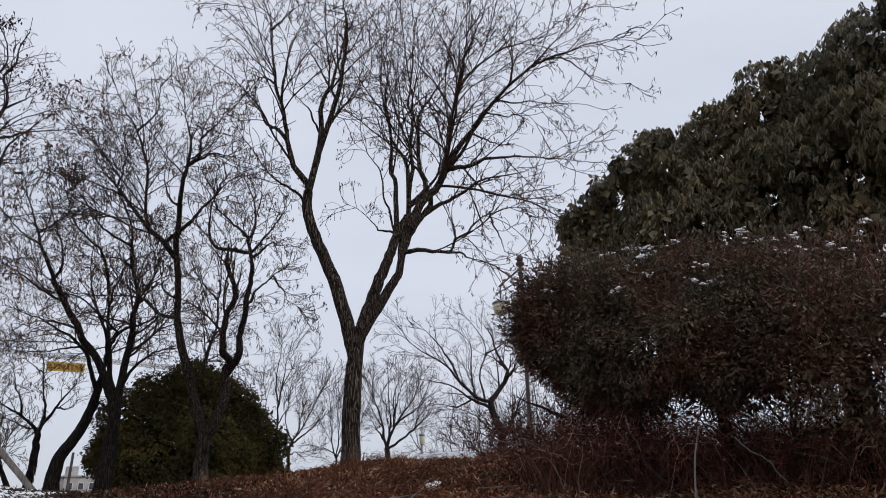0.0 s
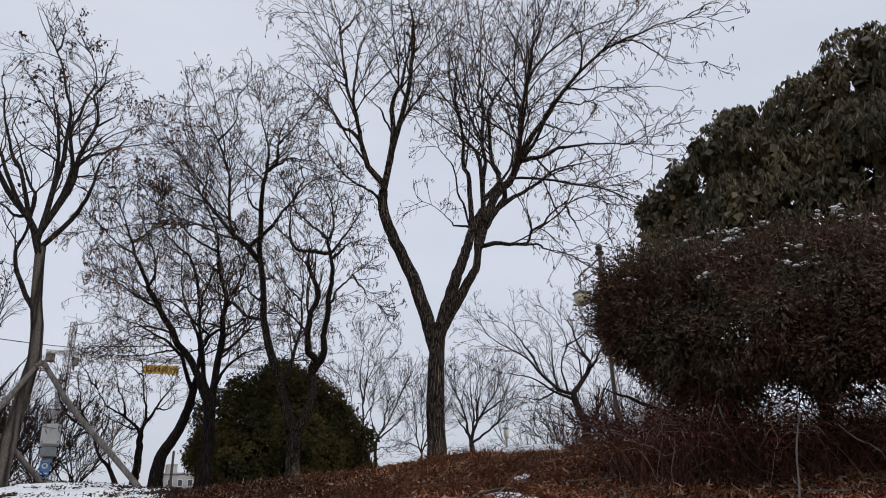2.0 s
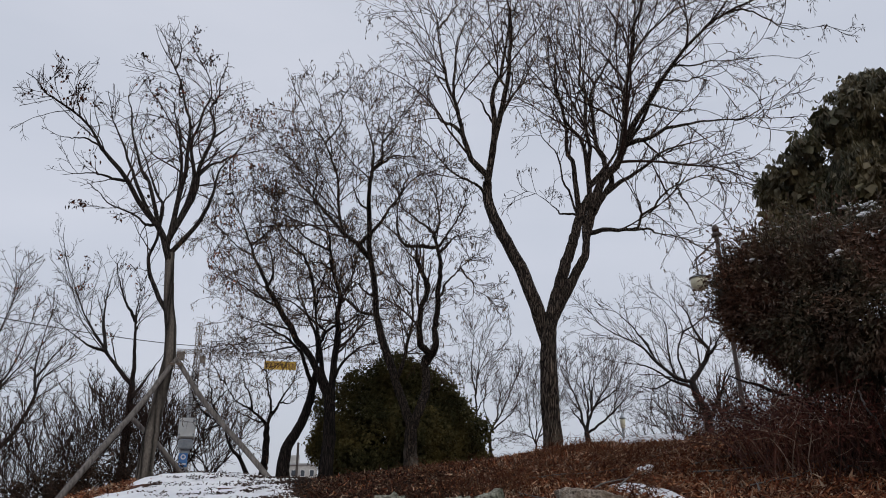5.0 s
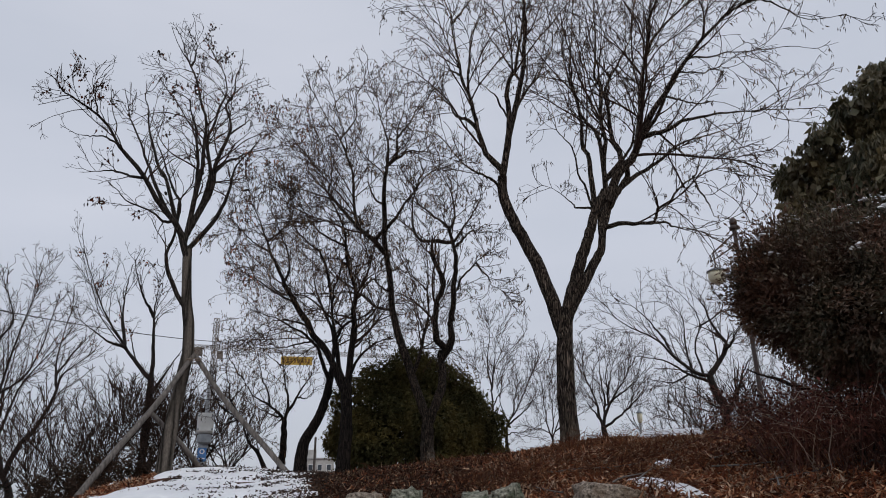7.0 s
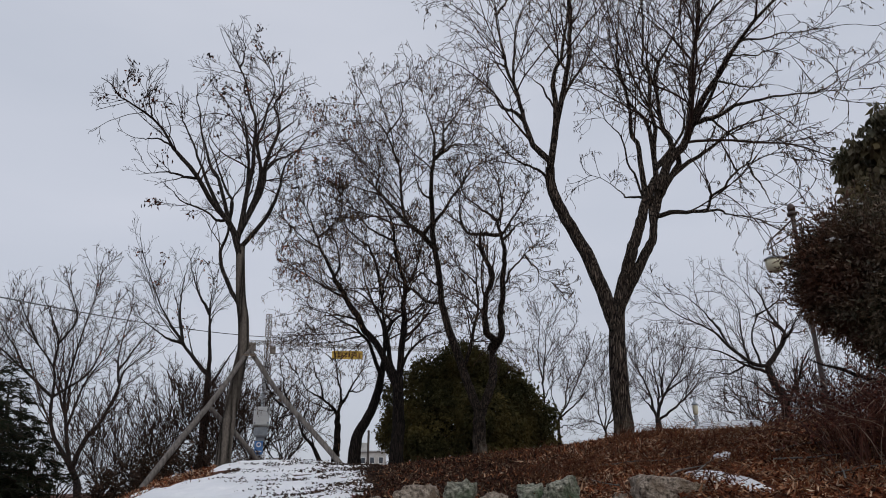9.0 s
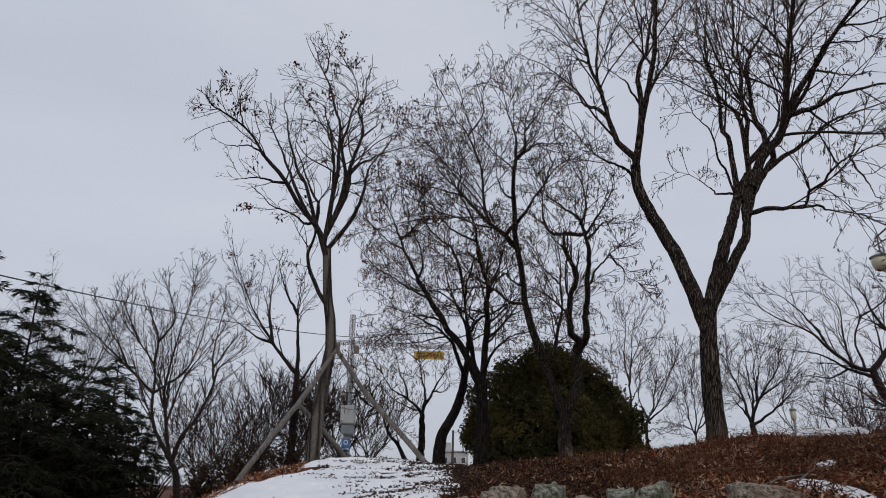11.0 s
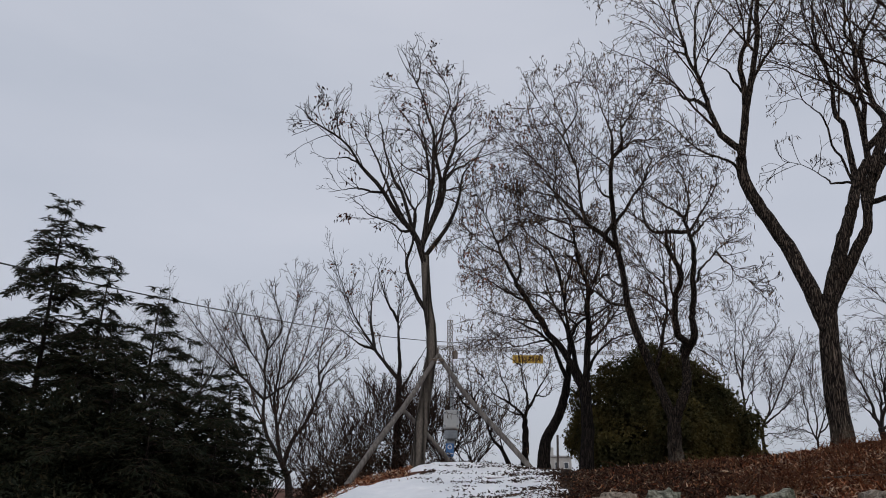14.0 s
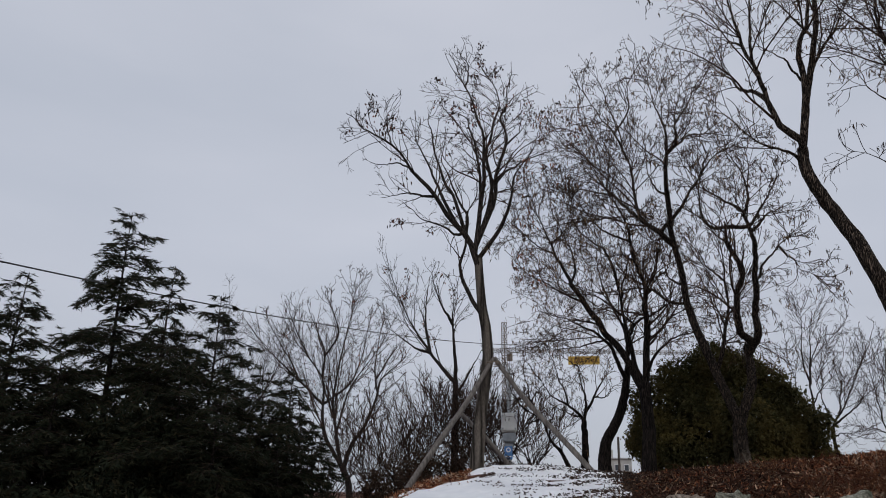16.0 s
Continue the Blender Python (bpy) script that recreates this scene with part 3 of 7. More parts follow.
# limbs: radius at the start, at the end, and places right of, behind and above the foot
STAKED_LEAVES = [(0.11, 8.08, 0.12), (0.24, 7.72, 0.14), (0.46, 7.88, 0.12), (0.63, 7.49, 0.12), (-0.91, 7.68, 0.1), (-0.81, 7.25, 0.1), (-0.52, 7.43, 0.1), (-0.36, 6.43, 0.2), (-0.12, 6.26, 0.12), (0.47, 6.4, 0.18), (0.8, 6.43, 0.18), (-1.79, 6.17, 0.14), (-1.64, 5.74, 0.18), (-1.38, 5.66, 0.14), (-2.14, 6.09, 0.06), (-1.64, 6.88, 0.08), (-1.46, 4.27, 0.07), (-1.31, 4.32, 0.06), (1.35, 6.96, 0.07), (1.2, 6.65, 0.08), (0.1, 7.99, 0.1), (1.01, 6.31, 0.1)]
MULTI_LEAVES = [(-1.87, 5.24, 0.2), (-1.66, 5.37, 0.2), (-1.4, 5.43, 0.16), (-1.13, 5.15, 0.2), (-1.03, 4.92, 0.16), (-1.89, 4.34, 0.14), (-1.69, 4.4, 0.12), (-1.82, 3.8, 0.2), (-1.61, 3.17, 0.2), (-1.97, 3.58, 0.16)]
TWIN_LEAVES = [(-2.59, 5.67, 0.16), (-2.29, 5.82, 0.2), (-1.99, 5.93, 0.16), (-2.14, 5.65, 0.16), (-2.69, 5.58, 0.1)]
MAIN = [(0.15, 0.1, [(-0.01, 0, -0.25), (-0.01, 0, 0.15), (0.01, 0, 0.8), (0.04, 0, 1.25), (0.06, 0, 1.5), (0.1, 0, 1.75)])]
MAIN.append((0.118, 0.082, [(0, 0, 1.3), (0, 0, 1.6), (-0.1, -0.05, 2.05), (-0.25, -0.05, 2.55), (-0.49, -0.05, 3.05), (-0.67, -0.1, 3.45), (-0.71, -0.1, 3.8)]))
MAIN.append((0.105, 0.075, [(0.05, 0, 1.55), (0.19, 0, 1.95), (0.32, 0, 2.3), (0.42, 0, 2.6), (0.52, 0.03, 2.9), (0.63, 0.05, 3.2), (0.79, 0.08, 3.5)]))
MAIN.append((0.085, 0.05, [(0.1, 0, 1.6), (0.3, 0, 2), (0.48, 0, 2.3), (0.58, 0, 2.52), (0.63, 0, 2.75), (0.67, 0.03, 3.0), (0.8, 0.05, 3.3)]))
MAIN.append((0.06, 0.012, [(-0.6, -0.1, 4.15), (-0.55, -0.15, 4.6), (-0.55, -0.2, 5.05), (-0.5, -0.25, 5.3), (-0.35, -0.3, 5.5), (-0.3, -0.35, 5.8), (-0.25, -0.4, 6.05), (-0.2, -0.45, 6.3), (-0.1, -0.5, 6.5), (0, -0.55, 6.8), (0.1, -0.6, 7.3)]))
MAIN.append((0.05, 0.035, [(-0.6, -0.1, 4.15), (-0.45, -0.05, 4.95), (-0.3, 0, 5.6), (-0.25, 0.05, 6.15), (-0.2, 0.1, 6.65)]))
MAIN.append((0.035, 0.01, [(-0.2, 0.1, 6.6), (-0.25, 0.2, 7.15), (-0.3, 0.3, 7.7), (-0.3, 0.4, 8.55)]))
MAIN.append((0.03, 0.008, [(-0.5, 0, 4.9), (-0.3, 0.1, 5.3), (-0.1, 0.25, 5.65), (0.05, 0.35, 6), (0.2, 0.5, 6.35), (0.25, 0.6, 6.85), (0.45, 0.7, 7.4)]))
MAIN.append((0.06, 0.012, [(-0.5, -0.1, 3.7), (-0.7, -0.2, 3.85), (-0.9, -0.25, 4.1), (-1, -0.35, 4.45), (-1.05, -0.4, 4.7), (-1.1, -0.5, 4.95), (-1.2, -0.55, 5.2), (-1.25, -0.65, 5.5), (-1.3, -0.7, 5.8), (-1.3, -0.8, 6.1), (-1.35, -0.85, 6.3), (-1.45, -0.95, 6.6), (-1.55, -1, 7.1)]))
MAIN.append((0.022, 0.008, [(-1.3, -0.8, 6.15), (-1.15, -0.7, 6.4), (-1.05, -0.6, 6.65), (-1, -0.55, 7.05)]))
MAIN.append((0.025, 0.008, [(-1.1, -0.55, 4.95), (-1.1, -0.45, 5.55), (-1.1, -0.3, 6.1), (-1, -0.2, 6.45), (-0.9, -0.05, 6.75), (-0.6, 0.05, 7.05), (-0.4, 0.2, 7.45)]))
MAIN.append((0.035, 0.008, [(-1.05, -0.35, 4.5), (-1.2, -0.2, 4.75), (-1.35, -0.1, 4.9), (-1.5, 0.05, 5.2), (-1.7, 0.15, 5.45), (-1.85, 0.3, 5.7), (-2.15, 0.4, 5.9)]))
MAIN.append((0.02, 0.008, [(-1.25, -0.55, 5.25), (-1.35, -0.7, 5.3), (-1.45, -0.9, 5.25), (-1.7, -1.05, 5.2)]))
MAIN.append((0.02, 0.008, [(-0.6, -0.1, 4.7), (-0.7, -0.25, 5), (-0.8, -0.35, 5.1), (-0.95, -0.5, 5.2), (-1.15, -0.65, 5.2)]))
MAIN.append((0.022, 0.008, [(-0.5, 0, 5.5), (-0.55, 0.15, 5.9), (-0.65, 0.25, 6.2), (-0.8, 0.4, 6.6), (-1, 0.5, 7.1), (-1.15, 0.6, 7.6), (-1.3, 0.75, 8.2)]))
MAIN.append((0.03, 0.01, [(-0.4, -0.1, 3.6), (-0.85, -0.3, 3.65), (-1.2, -0.5, 3.85), (-1.55, -0.75, 4.25), (-2, -1, 4.25)]))
MAIN.append((0.05, 0.012, [(0.6, 0.1, 3.1), (0.6, 0.15, 3.65), (0.6, 0.15, 4.05), (0.55, 0.2, 4.35), (0.55, 0.25, 4.8), (0.5, 0.3, 5.2), (0.45, 0.3, 5.65), (0.5, 0.35, 6.1), (0.55, 0.4, 6.45), (0.6, 0.4, 6.95), (0.65, 0.45, 7.45), (0.65, 0.5, 8.35)]))
MAIN.append((0.045, 0.02, [(0.85, 0.05, 3.5), (0.8, 0.15, 4.15), (0.75, 0.25, 4.55), (0.6, 0.35, 4.9), (0.5, 0.45, 5.35), (0.4, 0.5, 6), (0.35, 0.6, 6.5)]))
MAIN.append((0.04, 0.01, [(0.8, 0, 3.95), (0.85, -0.05, 4.25), (0.8, -0.1, 4.6), (0.85, -0.2, 5.05), (0.8, -0.2, 5.2), (0.75, -0.25, 5.35), (0.8, -0.3, 5.55), (0.85, -0.4, 5.95), (0.85, -0.45, 6.05), (0.85, -0.5, 6.3), (0.9, -0.55, 6.55), (0.95, -0.6, 6.85), (1.05, -0.65, 7.45)]))
MAIN.append((0.05, 0.012, [(0.95, 0.05, 3.65), (1.1, 0.1, 4), (1, 0.2, 4.35), (1, 0.25, 4.7), (1, 0.3, 5.05), (1, 0.4, 5.4), (1.15, 0.45, 5.7), (1.35, 0.45, 6.05), (1.5, 0.5, 6.35), (1.6, 0.55, 6.9), (1.7, 0.6, 7.55), (1.85, 0.65, 8.55)]))
MAIN.append((0.075, 0.015, [(0.75, 0.1, 3.3), (1, 0.05, 3.75), (1.25, 0, 4), (1.35, 0, 4.4), (1.4, -0.05, 4.65), (1.45, -0.05, 5.1), (1.55, -0.05, 5.55), (1.65, -0.1, 6.05), (1.75, -0.1, 6.55), (1.75, -0.15, 6.9), (1.85, -0.15, 7.75)]))
MAIN.append((0.055, 0.012, [(1.35, -0.1, 4.3), (1.55, -0.15, 4.6), (1.75, -0.25, 4.85), (1.95, -0.35, 5.15), (2.1, -0.45, 5.3), (2.35, -0.6, 5.55), (2.6, -0.7, 5.75), (2.85, -0.85, 5.95), (3, -0.95, 6.1), (3.2, -1.1, 6.25), (3.45, -1.25, 6.55)]))
MAIN.append((0.045, 0.03, [(1.25, 0.05, 4.05), (1.45, -0.05, 4.3), (1.65, -0.15, 4.5), (1.75, -0.2, 4.7), (1.8, -0.3, 4.9), (1.9, -0.4, 5.05)]))
MAIN.append((0.04, 0.008, [(1.4, -0.1, 4.2), (1.6, -0.25, 4.2), (1.8, -0.4, 4.2), (2, -0.55, 4.2), (2.2, -0.7, 4.15), (2.4, -0.85, 4.05), (2.7, -1.05, 3.95), (2.95, -1.25, 3.85), (3.25, -1.5, 3.7)]))
MAIN.append((0.018, 0.008, [(2.7, -1, 4), (2.9, -0.95, 4.1), (3.15, -0.9, 4.2), (3.5, -0.95, 4.35)]))
MAIN.append((0.06, 0.045, [(0.6, 0.1, 2.75), (0.8, 0.15, 3.2), (1, 0.15, 3.55), (1.1, 0.2, 3.8), (1.1, 0.25, 4.05)]))
MAIN.append((0.045, 0.008, [(1, 0.15, 3.55), (1.25, 0.2, 3.75), (1.45, 0.25, 3.85), (1.65, 0.3, 4), (1.9, 0.3, 4.2), (2.15, 0.3, 4.3), (2.45, 0.3, 4.35), (2.7, 0.35, 4.45), (2.95, 0.35, 4.55), (3.2, 0.35, 4.65)]))
MAIN.append((0.042, 0.008, [(0.65, 0, 2.9), (0.9, -0.1, 2.9), (1.1, -0.15, 2.85), (1.25, -0.25, 2.8), (1.4, -0.3, 2.8), (1.45, -0.35, 2.95), (1.6, -0.45, 3), (1.7, -0.5, 3.15), (1.85, -0.6, 3.25), (2, -0.7, 3.25), (2.2, -0.8, 3.3), (2.35, -0.9, 3.25), (2.55, -1, 3.1), (2.75, -1.1, 3.05)]))
MAIN.append((0.022, 0.008, [(1.3, -0.4, 2.75), (1.5, -0.35, 2.75), (1.65, -0.25, 2.7), (1.9, -0.25, 2.65), (2.15, -0.2, 2.55), (2.4, -0.2, 2.45)]))
MAIN.append((0.015, 0.007, [(1.9, -0.7, 3.2), (2, -0.6, 3.45), (2.1, -0.5, 3.65), (2.2, -0.45, 3.9)]))
MAIN.append((0.016, 0.007, [(1.9, -0.7, 3.2), (2, -0.8, 2.9), (2.05, -0.9, 2.65), (2.2, -1.05, 2.5)]))
MAIN.append((0.022, 0.008, [(2, -0.5, 5.15), (2.2, -0.4, 5.3), (2.45, -0.35, 5.3), (2.75, -0.3, 5.4), (3.1, -0.3, 5.4), (3.55, -0.35, 5.35), (3.9, -0.35, 5.25)]))
MAIN.append((0.026, 0.008, [(2.6, -0.75, 5.7), (2.85, -0.7, 5.85), (3.05, -0.7, 5.9), (3.3, -0.65, 5.9), (3.5, -0.6, 5.75), (3.7, -0.6, 5.6), (3.95, -0.6, 5.55), (4.3, -0.6, 5.6)]))
MAIN.append((0.022, 0.008, [(2.9, -0.75, 5.85), (3.15, -0.95, 5.85), (3.35, -1.15, 5.8), (3.6, -1.4, 5.75), (3.8, -1.6, 5.65), (4, -1.8, 5.55)]))
MAIN.append((0.032, 0.01, [(1.6, -0.1, 5.65), (1.8, -0.05, 6), (2.05, 0.05, 6.3), (2.35, 0.1, 6.6), (2.6, 0.15, 6.9), (2.8, 0.2, 7.2), (3.25, 0.2, 7.65)]))
MAIN.append((0.02, 0.008, [(2.3, 0.05, 6.55), (2.65, 0.05, 6.7), (3, 0.05, 6.85), (3.3, 0, 7.05), (3.6, 0, 7.35)]))
MAIN.append((0.035, 0.01, [(1.65, -0.15, 6.1), (1.7, -0.2, 6.2), (1.8, -0.3, 6.4), (1.9, -0.4, 6.6), (2, -0.5, 6.85), (2.15, -0.65, 7.3)]))
MAIN.append((0.02, 0.007, [(1.8, -0.25, 4.75), (1.9, -0.4, 4.6), (2.1, -0.55, 4.45), (2.3, -0.75, 4.35), (2.45, -0.9, 4.2)]))
MAIN.append((0.018, 0.007, [(1.95, -0.4, 5.1), (2.25, -0.55, 4.95), (2.45, -0.7, 4.9), (2.65, -0.85, 4.65)]))
MAIN.append((0.022, 0.008, [(0.6, 0.1, 3.15), (0.5, 0, 3.5), (0.4, -0.05, 3.8), (0.35, -0.15, 4.1), (0.25, -0.25, 4.2), (0.15, -0.3, 4.35), (0.1, -0.4, 4.6), (0.05, -0.5, 4.85)]))
MAIN.append((0.025, 0.008, [(0.6, 0.1, 3.2), (0.5, 0.2, 3.3), (0.35, 0.25, 3.35), (0.3, 0.35, 3.45), (0.2, 0.45, 3.6), (0.05, 0.55, 3.8), (-0.15, 0.6, 3.9)]))
MAIN.append((0.025, 0.008, [(1.1, 0.15, 4), (1.25, 0.2, 4.35), (1.3, 0.25, 4.65), (1.25, 0.3, 5.05), (1.35, 0.35, 5.55), (1.45, 0.4, 5.9)]))
MAIN.append((0.02, 0.007, [(1.6, -0.1, 3.9), (1.95, 0, 3.9), (2.2, 0.1, 4), (2.55, 0.2, 4.05)]))
bare_tree("bare_tree", "tall bare tree forking low, with dark furrowed bark", (2.09, 10.12, on_ground(2.09, 10.12)), 11.7, MAIN, 61, "bare trees on the mound", pods=5200, dense=1.5, crowd=3, reach=0.95, up=0.02, droop=-0.06, tips_on=3.0, spread=(22, 54), wild=0.95, thin_at=0.0031, lift=2.28 - on_ground(2.09, 10.12))
STAKED = [(0.125, 0.085, [(0, 0, -0.05), (0.05, 0, 0.6), (0.15, 0, 1.4), (0.2, 0, 1.95), (0.1, 0, 2.7), (0.05, 0, 3.5)])]
STAKED.append((0.045, 0.02, [(0.05, 0, 2.45), (-0.15, 0.1, 2.95), (-0.3, 0.15, 3.4), (-0.25, 0.2, 3.85), (-0.2, 0.2, 4.25), (-0.15, 0.2, 4.5), (0, 0.3, 4.85), (0, 0.3, 5.25)]))
STAKED.append((0.022, 0.012, [(-0.15, 0.1, 3), (-0.25, 0.05, 3.15), (-0.3, 0, 3.2)]))
STAKED.append((0.065, 0.012, [(0.05, 0, 3.4), (-0.15, -0.1, 3.8), (-0.5, -0.2, 4.2), (-0.75, -0.45, 4.55), (-1.05, -0.55, 4.9), (-1.2, -0.65, 5.05), (-1.5, -0.8, 5.4), (-1.85, -1.05, 5.5), (-2.05, -1.1, 5.6), (-2.15, -1.2, 5.75), (-2.3, -1.25, 5.8)]))
STAKED.append((0.032, 0.008, [(-0.25, 0, 3.85), (-0.4, 0, 4), (-0.6, 0.1, 4.2), (-1.05, 0.25, 4.45), (-1.25, 0.35, 4.65), (-1.45, 0.4, 4.8)]))
STAKED.append((0.03, 0.008, [(-0.85, -0.45, 4.55), (-1.05, -0.25, 4.65), (-1.25, -0.2, 4.7), (-1.55, -0.1, 4.7), (-1.8, -0.05, 4.7)]))
STAKED.append((0.04, 0.01, [(-0.25, 0.1, 4), (-0.55, 0.2, 4.6), (-0.7, 0.25, 5), (-0.85, 0.35, 5.35), (-1, 0.45, 5.8), (-1.15, 0.45, 6.15), (-1.25, 0.55, 6.4), (-1.35, 0.5, 6.75)]))
STAKED.append((0.045, 0.01, [(-0.25, 0.1, 4), (-0.35, 0.3, 4.55), (-0.5, 0.4, 5), (-0.65, 0.5, 5.3), (-0.75, 0.45, 5.7), (-0.85, 0.45, 6), (-0.9, 0.45, 6.35), (-1, 0.45, 6.65), (-0.85, 0.45, 6.8), (-0.75, 0.45, 7.05)]))
STAKED.append((0.035, 0.01, [(0, 0.2, 3.95), (-0.2, 0.5, 4.55), (-0.35, 0.7, 4.95), (-0.45, 0.8, 5.25), (-0.55, 0.8, 5.6), (-0.7, 0.75, 5.85), (-0.65, 0.8, 6.35), (-0.6, 0.8, 6.65)]))
STAKED.append((0.05, 0.01, [(0.05, 0, 3.6), (0, -0.1, 4.05), (0.05, -0.2, 4.55), (0.05, -0.2, 4.95), (0, -0.3, 5.35), (-0.05, -0.3, 5.75), (-0.15, -0.3, 6), (-0.2, -0.3, 6.25), (-0.4, -0.3, 6.35), (-0.7, -0.35, 6.35)]))
STAKED.append((0.055, 0.01, [(0.05, 0, 3.7), (0.05, 0, 4.5), (0.1, 0.1, 5), (0.1, 0.1, 5.65), (0.1, 0.1, 6.05), (0, 0.1, 6.4), (-0.1, 0.1, 6.8), (-0.25, 0.1, 7.2), (-0.35, 0.1, 7.35), (-0.5, 0.1, 7.65), (-0.65, 0.1, 8)]))
STAKED.append((0.022, 0.008, [(-0.25, 0.1, 7.2), (-0.15, 0.2, 7.55), (-0.2, 0.2, 7.9), (-0.4, 0.3, 8.2)]))
STAKED.append((0.05, 0.01, [(0.1, 0, 3.75), (0.2, 0.2, 4.5), (0.3, 0.3, 5.1), (0.25, 0.3, 5.45), (0.2, 0.3, 5.85), (0.3, 0.3, 6.2), (0.35, 0.4, 6.55), (0.45, 0.4, 6.8), (0.45, 0.4, 7.05), (0.4, 0.4, 7.3), (0.2, 0.4, 7.65), (0.05, 0.4, 7.95), (-0.05, 0.4, 8.2)]))
STAKED.append((0.05, 0.01, [(0.1, 0, 3.65), (0.3, -0.2, 4.55), (0.3, -0.3, 4.95), (0.4, -0.4, 5.25), (0.5, -0.4, 5.6), (0.5, -0.4, 5.85), (0.4, -0.4, 6.15), (0.55, -0.5, 6.4), (0.55, -0.5, 6.65), (0.65, -0.5, 7), (0.65, -0.5, 7.35)]))
STAKED.append((0.048, 0.01, [(0.15, 0, 3.6), (0.4, -0.2, 4), (0.55, -0.4, 4.35), (0.6, -0.5, 4.65), (0.65, -0.5, 4.9), (0.8, -0.6, 5.1), (0.95, -0.65, 5.3), (1.05, -0.75, 5.5)]))
STAKED.append((0.03, 0.008, [(0.35, -0.3, 4.9), (0.5, 0, 5.25), (0.7, 0.1, 5.4), (0.95, 0.15, 5.6), (1.3, 0.25, 5.8), (1.75, 0.3, 5.95), (2.1, 0.35, 6.1)]))
STAKED.append((0.022, 0.008, [(0.5, -0.4, 5.6), (0.7, -0.3, 5.85), (0.8, -0.2, 6.1), (0.85, -0.2, 6.45)]))
STAKED.append((0.022, 0.008, [(-1.45, -0.8, 5.4), (-1.6, -0.6, 5.6), (-1.65, -0.55, 5.9), (-1.65, -0.55, 6.2), (-1.55, -0.5, 6.4)]))
STAKED.append((0.022, 0.008, [(-1.2, -0.65, 5.05), (-1.45, -0.7, 5.1), (-1.7, -0.65, 5.1), (-1.95, -0.6, 5.15)]))
STAKED = [(a, b, [(x * 0.97 + (0.03 if z > 3.6 else 0), y, z if z < 3.5 else 3.5 + (z - 3.5) * 0.955) for x, y, z in c]) for a, b, c in STAKED]
bare_tree("young_tree", "young grey-barked tree with a few withered dark leaves", (-3.76, 11.74, on_ground(-3.76, 11.74)), -17.8, STAKED, 62, "bare trees on the mound", bark_mat=M_BARK_GREY, limb_mat=M_BARK_BACKLIT, twig_mat=M_TWIG, zones=STAKED_LEAVES, pod_mat=M_POD_DARK, clusters=26, dense=1.75, crowd=3, reach=0.66, up=0.03, droop=0.03, spread=(28, 62), wild=1.5, tips_on=3.0, trim=0.87, thin_at=0.003, lift=2.0 - on_ground(-3.76, 11.74))
MULTI = [(0.13, 0.1, [(0.0, 0.0, 0.0), (0.05, 0.0, 0.4), (0.05, 0.0, 0.9), (0.05, 0.0, 1.25)])]
MULTI.append((0.072, 0.045, [(0.0, 0.0, 1.05), (-0.1, 0.0, 1.4), (-0.25, -0.05, 1.7), (-0.45, -0.05, 1.95), (-0.6, -0.1, 2.2), (-0.75, -0.1, 2.45), (-0.9, -0.15, 2.7), (-1.05, -0.15, 2.95)]))
MULTI.append((0.042, 0.01, [(-1.05, 0.0, 2.95), (-1.15, -0.05, 3.2), (-1.3, -0.1, 3.55), (-1.45, -0.2, 3.85), (-1.55, -0.25, 4.1), (-1.7, -0.3, 4.45), (-1.75, -0.35, 4.8)]))
MULTI.append((0.03, 0.008, [(-1.05, 0.0, 2.95), (-1.0, -0.1, 3.25), (-1.05, -0.2, 3.55), (-1.15, -0.3, 3.85), (-1.25, -0.4, 4.1), (-1.35, -0.5, 4.45)]))
MULTI.append((0.026, 0.008, [(-0.9, 0.0, 2.65), (-1.2, 0.05, 2.85), (-1.55, 0.1, 3.1), (-1.85, 0.15, 3.3), (-2.1, 0.2, 3.65)]))
MULTI.append((0.022, 0.008, [(-1.3, 0.0, 3.6), (-1.6, 0.0, 3.7), (-1.9, -0.05, 4.0), (-2.05, -0.05, 4.25)]))
MULTI.append((0.024, 0.008, [(-0.65, 0.0, 2.2), (-0.9, 0.15, 2.35), (-1.2, 0.3, 2.4), (-1.45, 0.45, 2.35), (-1.7, 0.6, 2.15)]))
MULTI.append((0.022, 0.008, [(-0.45, 0.0, 1.95), (-0.7, 0.1, 1.95), (-1.0, 0.2, 1.9), (-1.35, 0.3, 1.9), (-1.6, 0.4, 2.0)]))
MULTI.append((0.06, 0.03, [(0.05, 0.0, 1.15), (-0.1, 0.1, 1.65), (-0.15, 0.15, 2.1), (-0.2, 0.25, 2.4), (-0.25, 0.3, 2.85), (-0.3, 0.4, 3.25)]))
MULTI.append((0.03, 0.008, [(-0.3, 0.0, 3.1), (-0.4, -0.1, 3.45), (-0.6, -0.2, 3.65), (-0.9, -0.3, 3.9), (-1.0, -0.45, 4.2), (-1.1, -0.55, 4.55)]))
MULTI.append((0.024, 0.008, [(-0.25, 0.0, 2.75), (-0.1, 0.0, 3.2), (0.0, 0.05, 3.6), (0.05, 0.05, 4.05)]))
MULTI.append((0.03, 0.01, [(-0.15, 0.0, 2.1), (0.05, 0.05, 2.3), (0.3, 0.05, 2.4), (0.55, 0.1, 2.55), (0.75, 0.1, 2.65), (1.1, 0.15, 2.7)]))
MULTI.append((0.022, 0.008, [(-0.2, 0.0, 2.35), (-0.4, -0.15, 2.5), (-0.7, -0.25, 2.7), (-1.0, -0.4, 2.7), (-1.25, -0.55, 2.85)]))
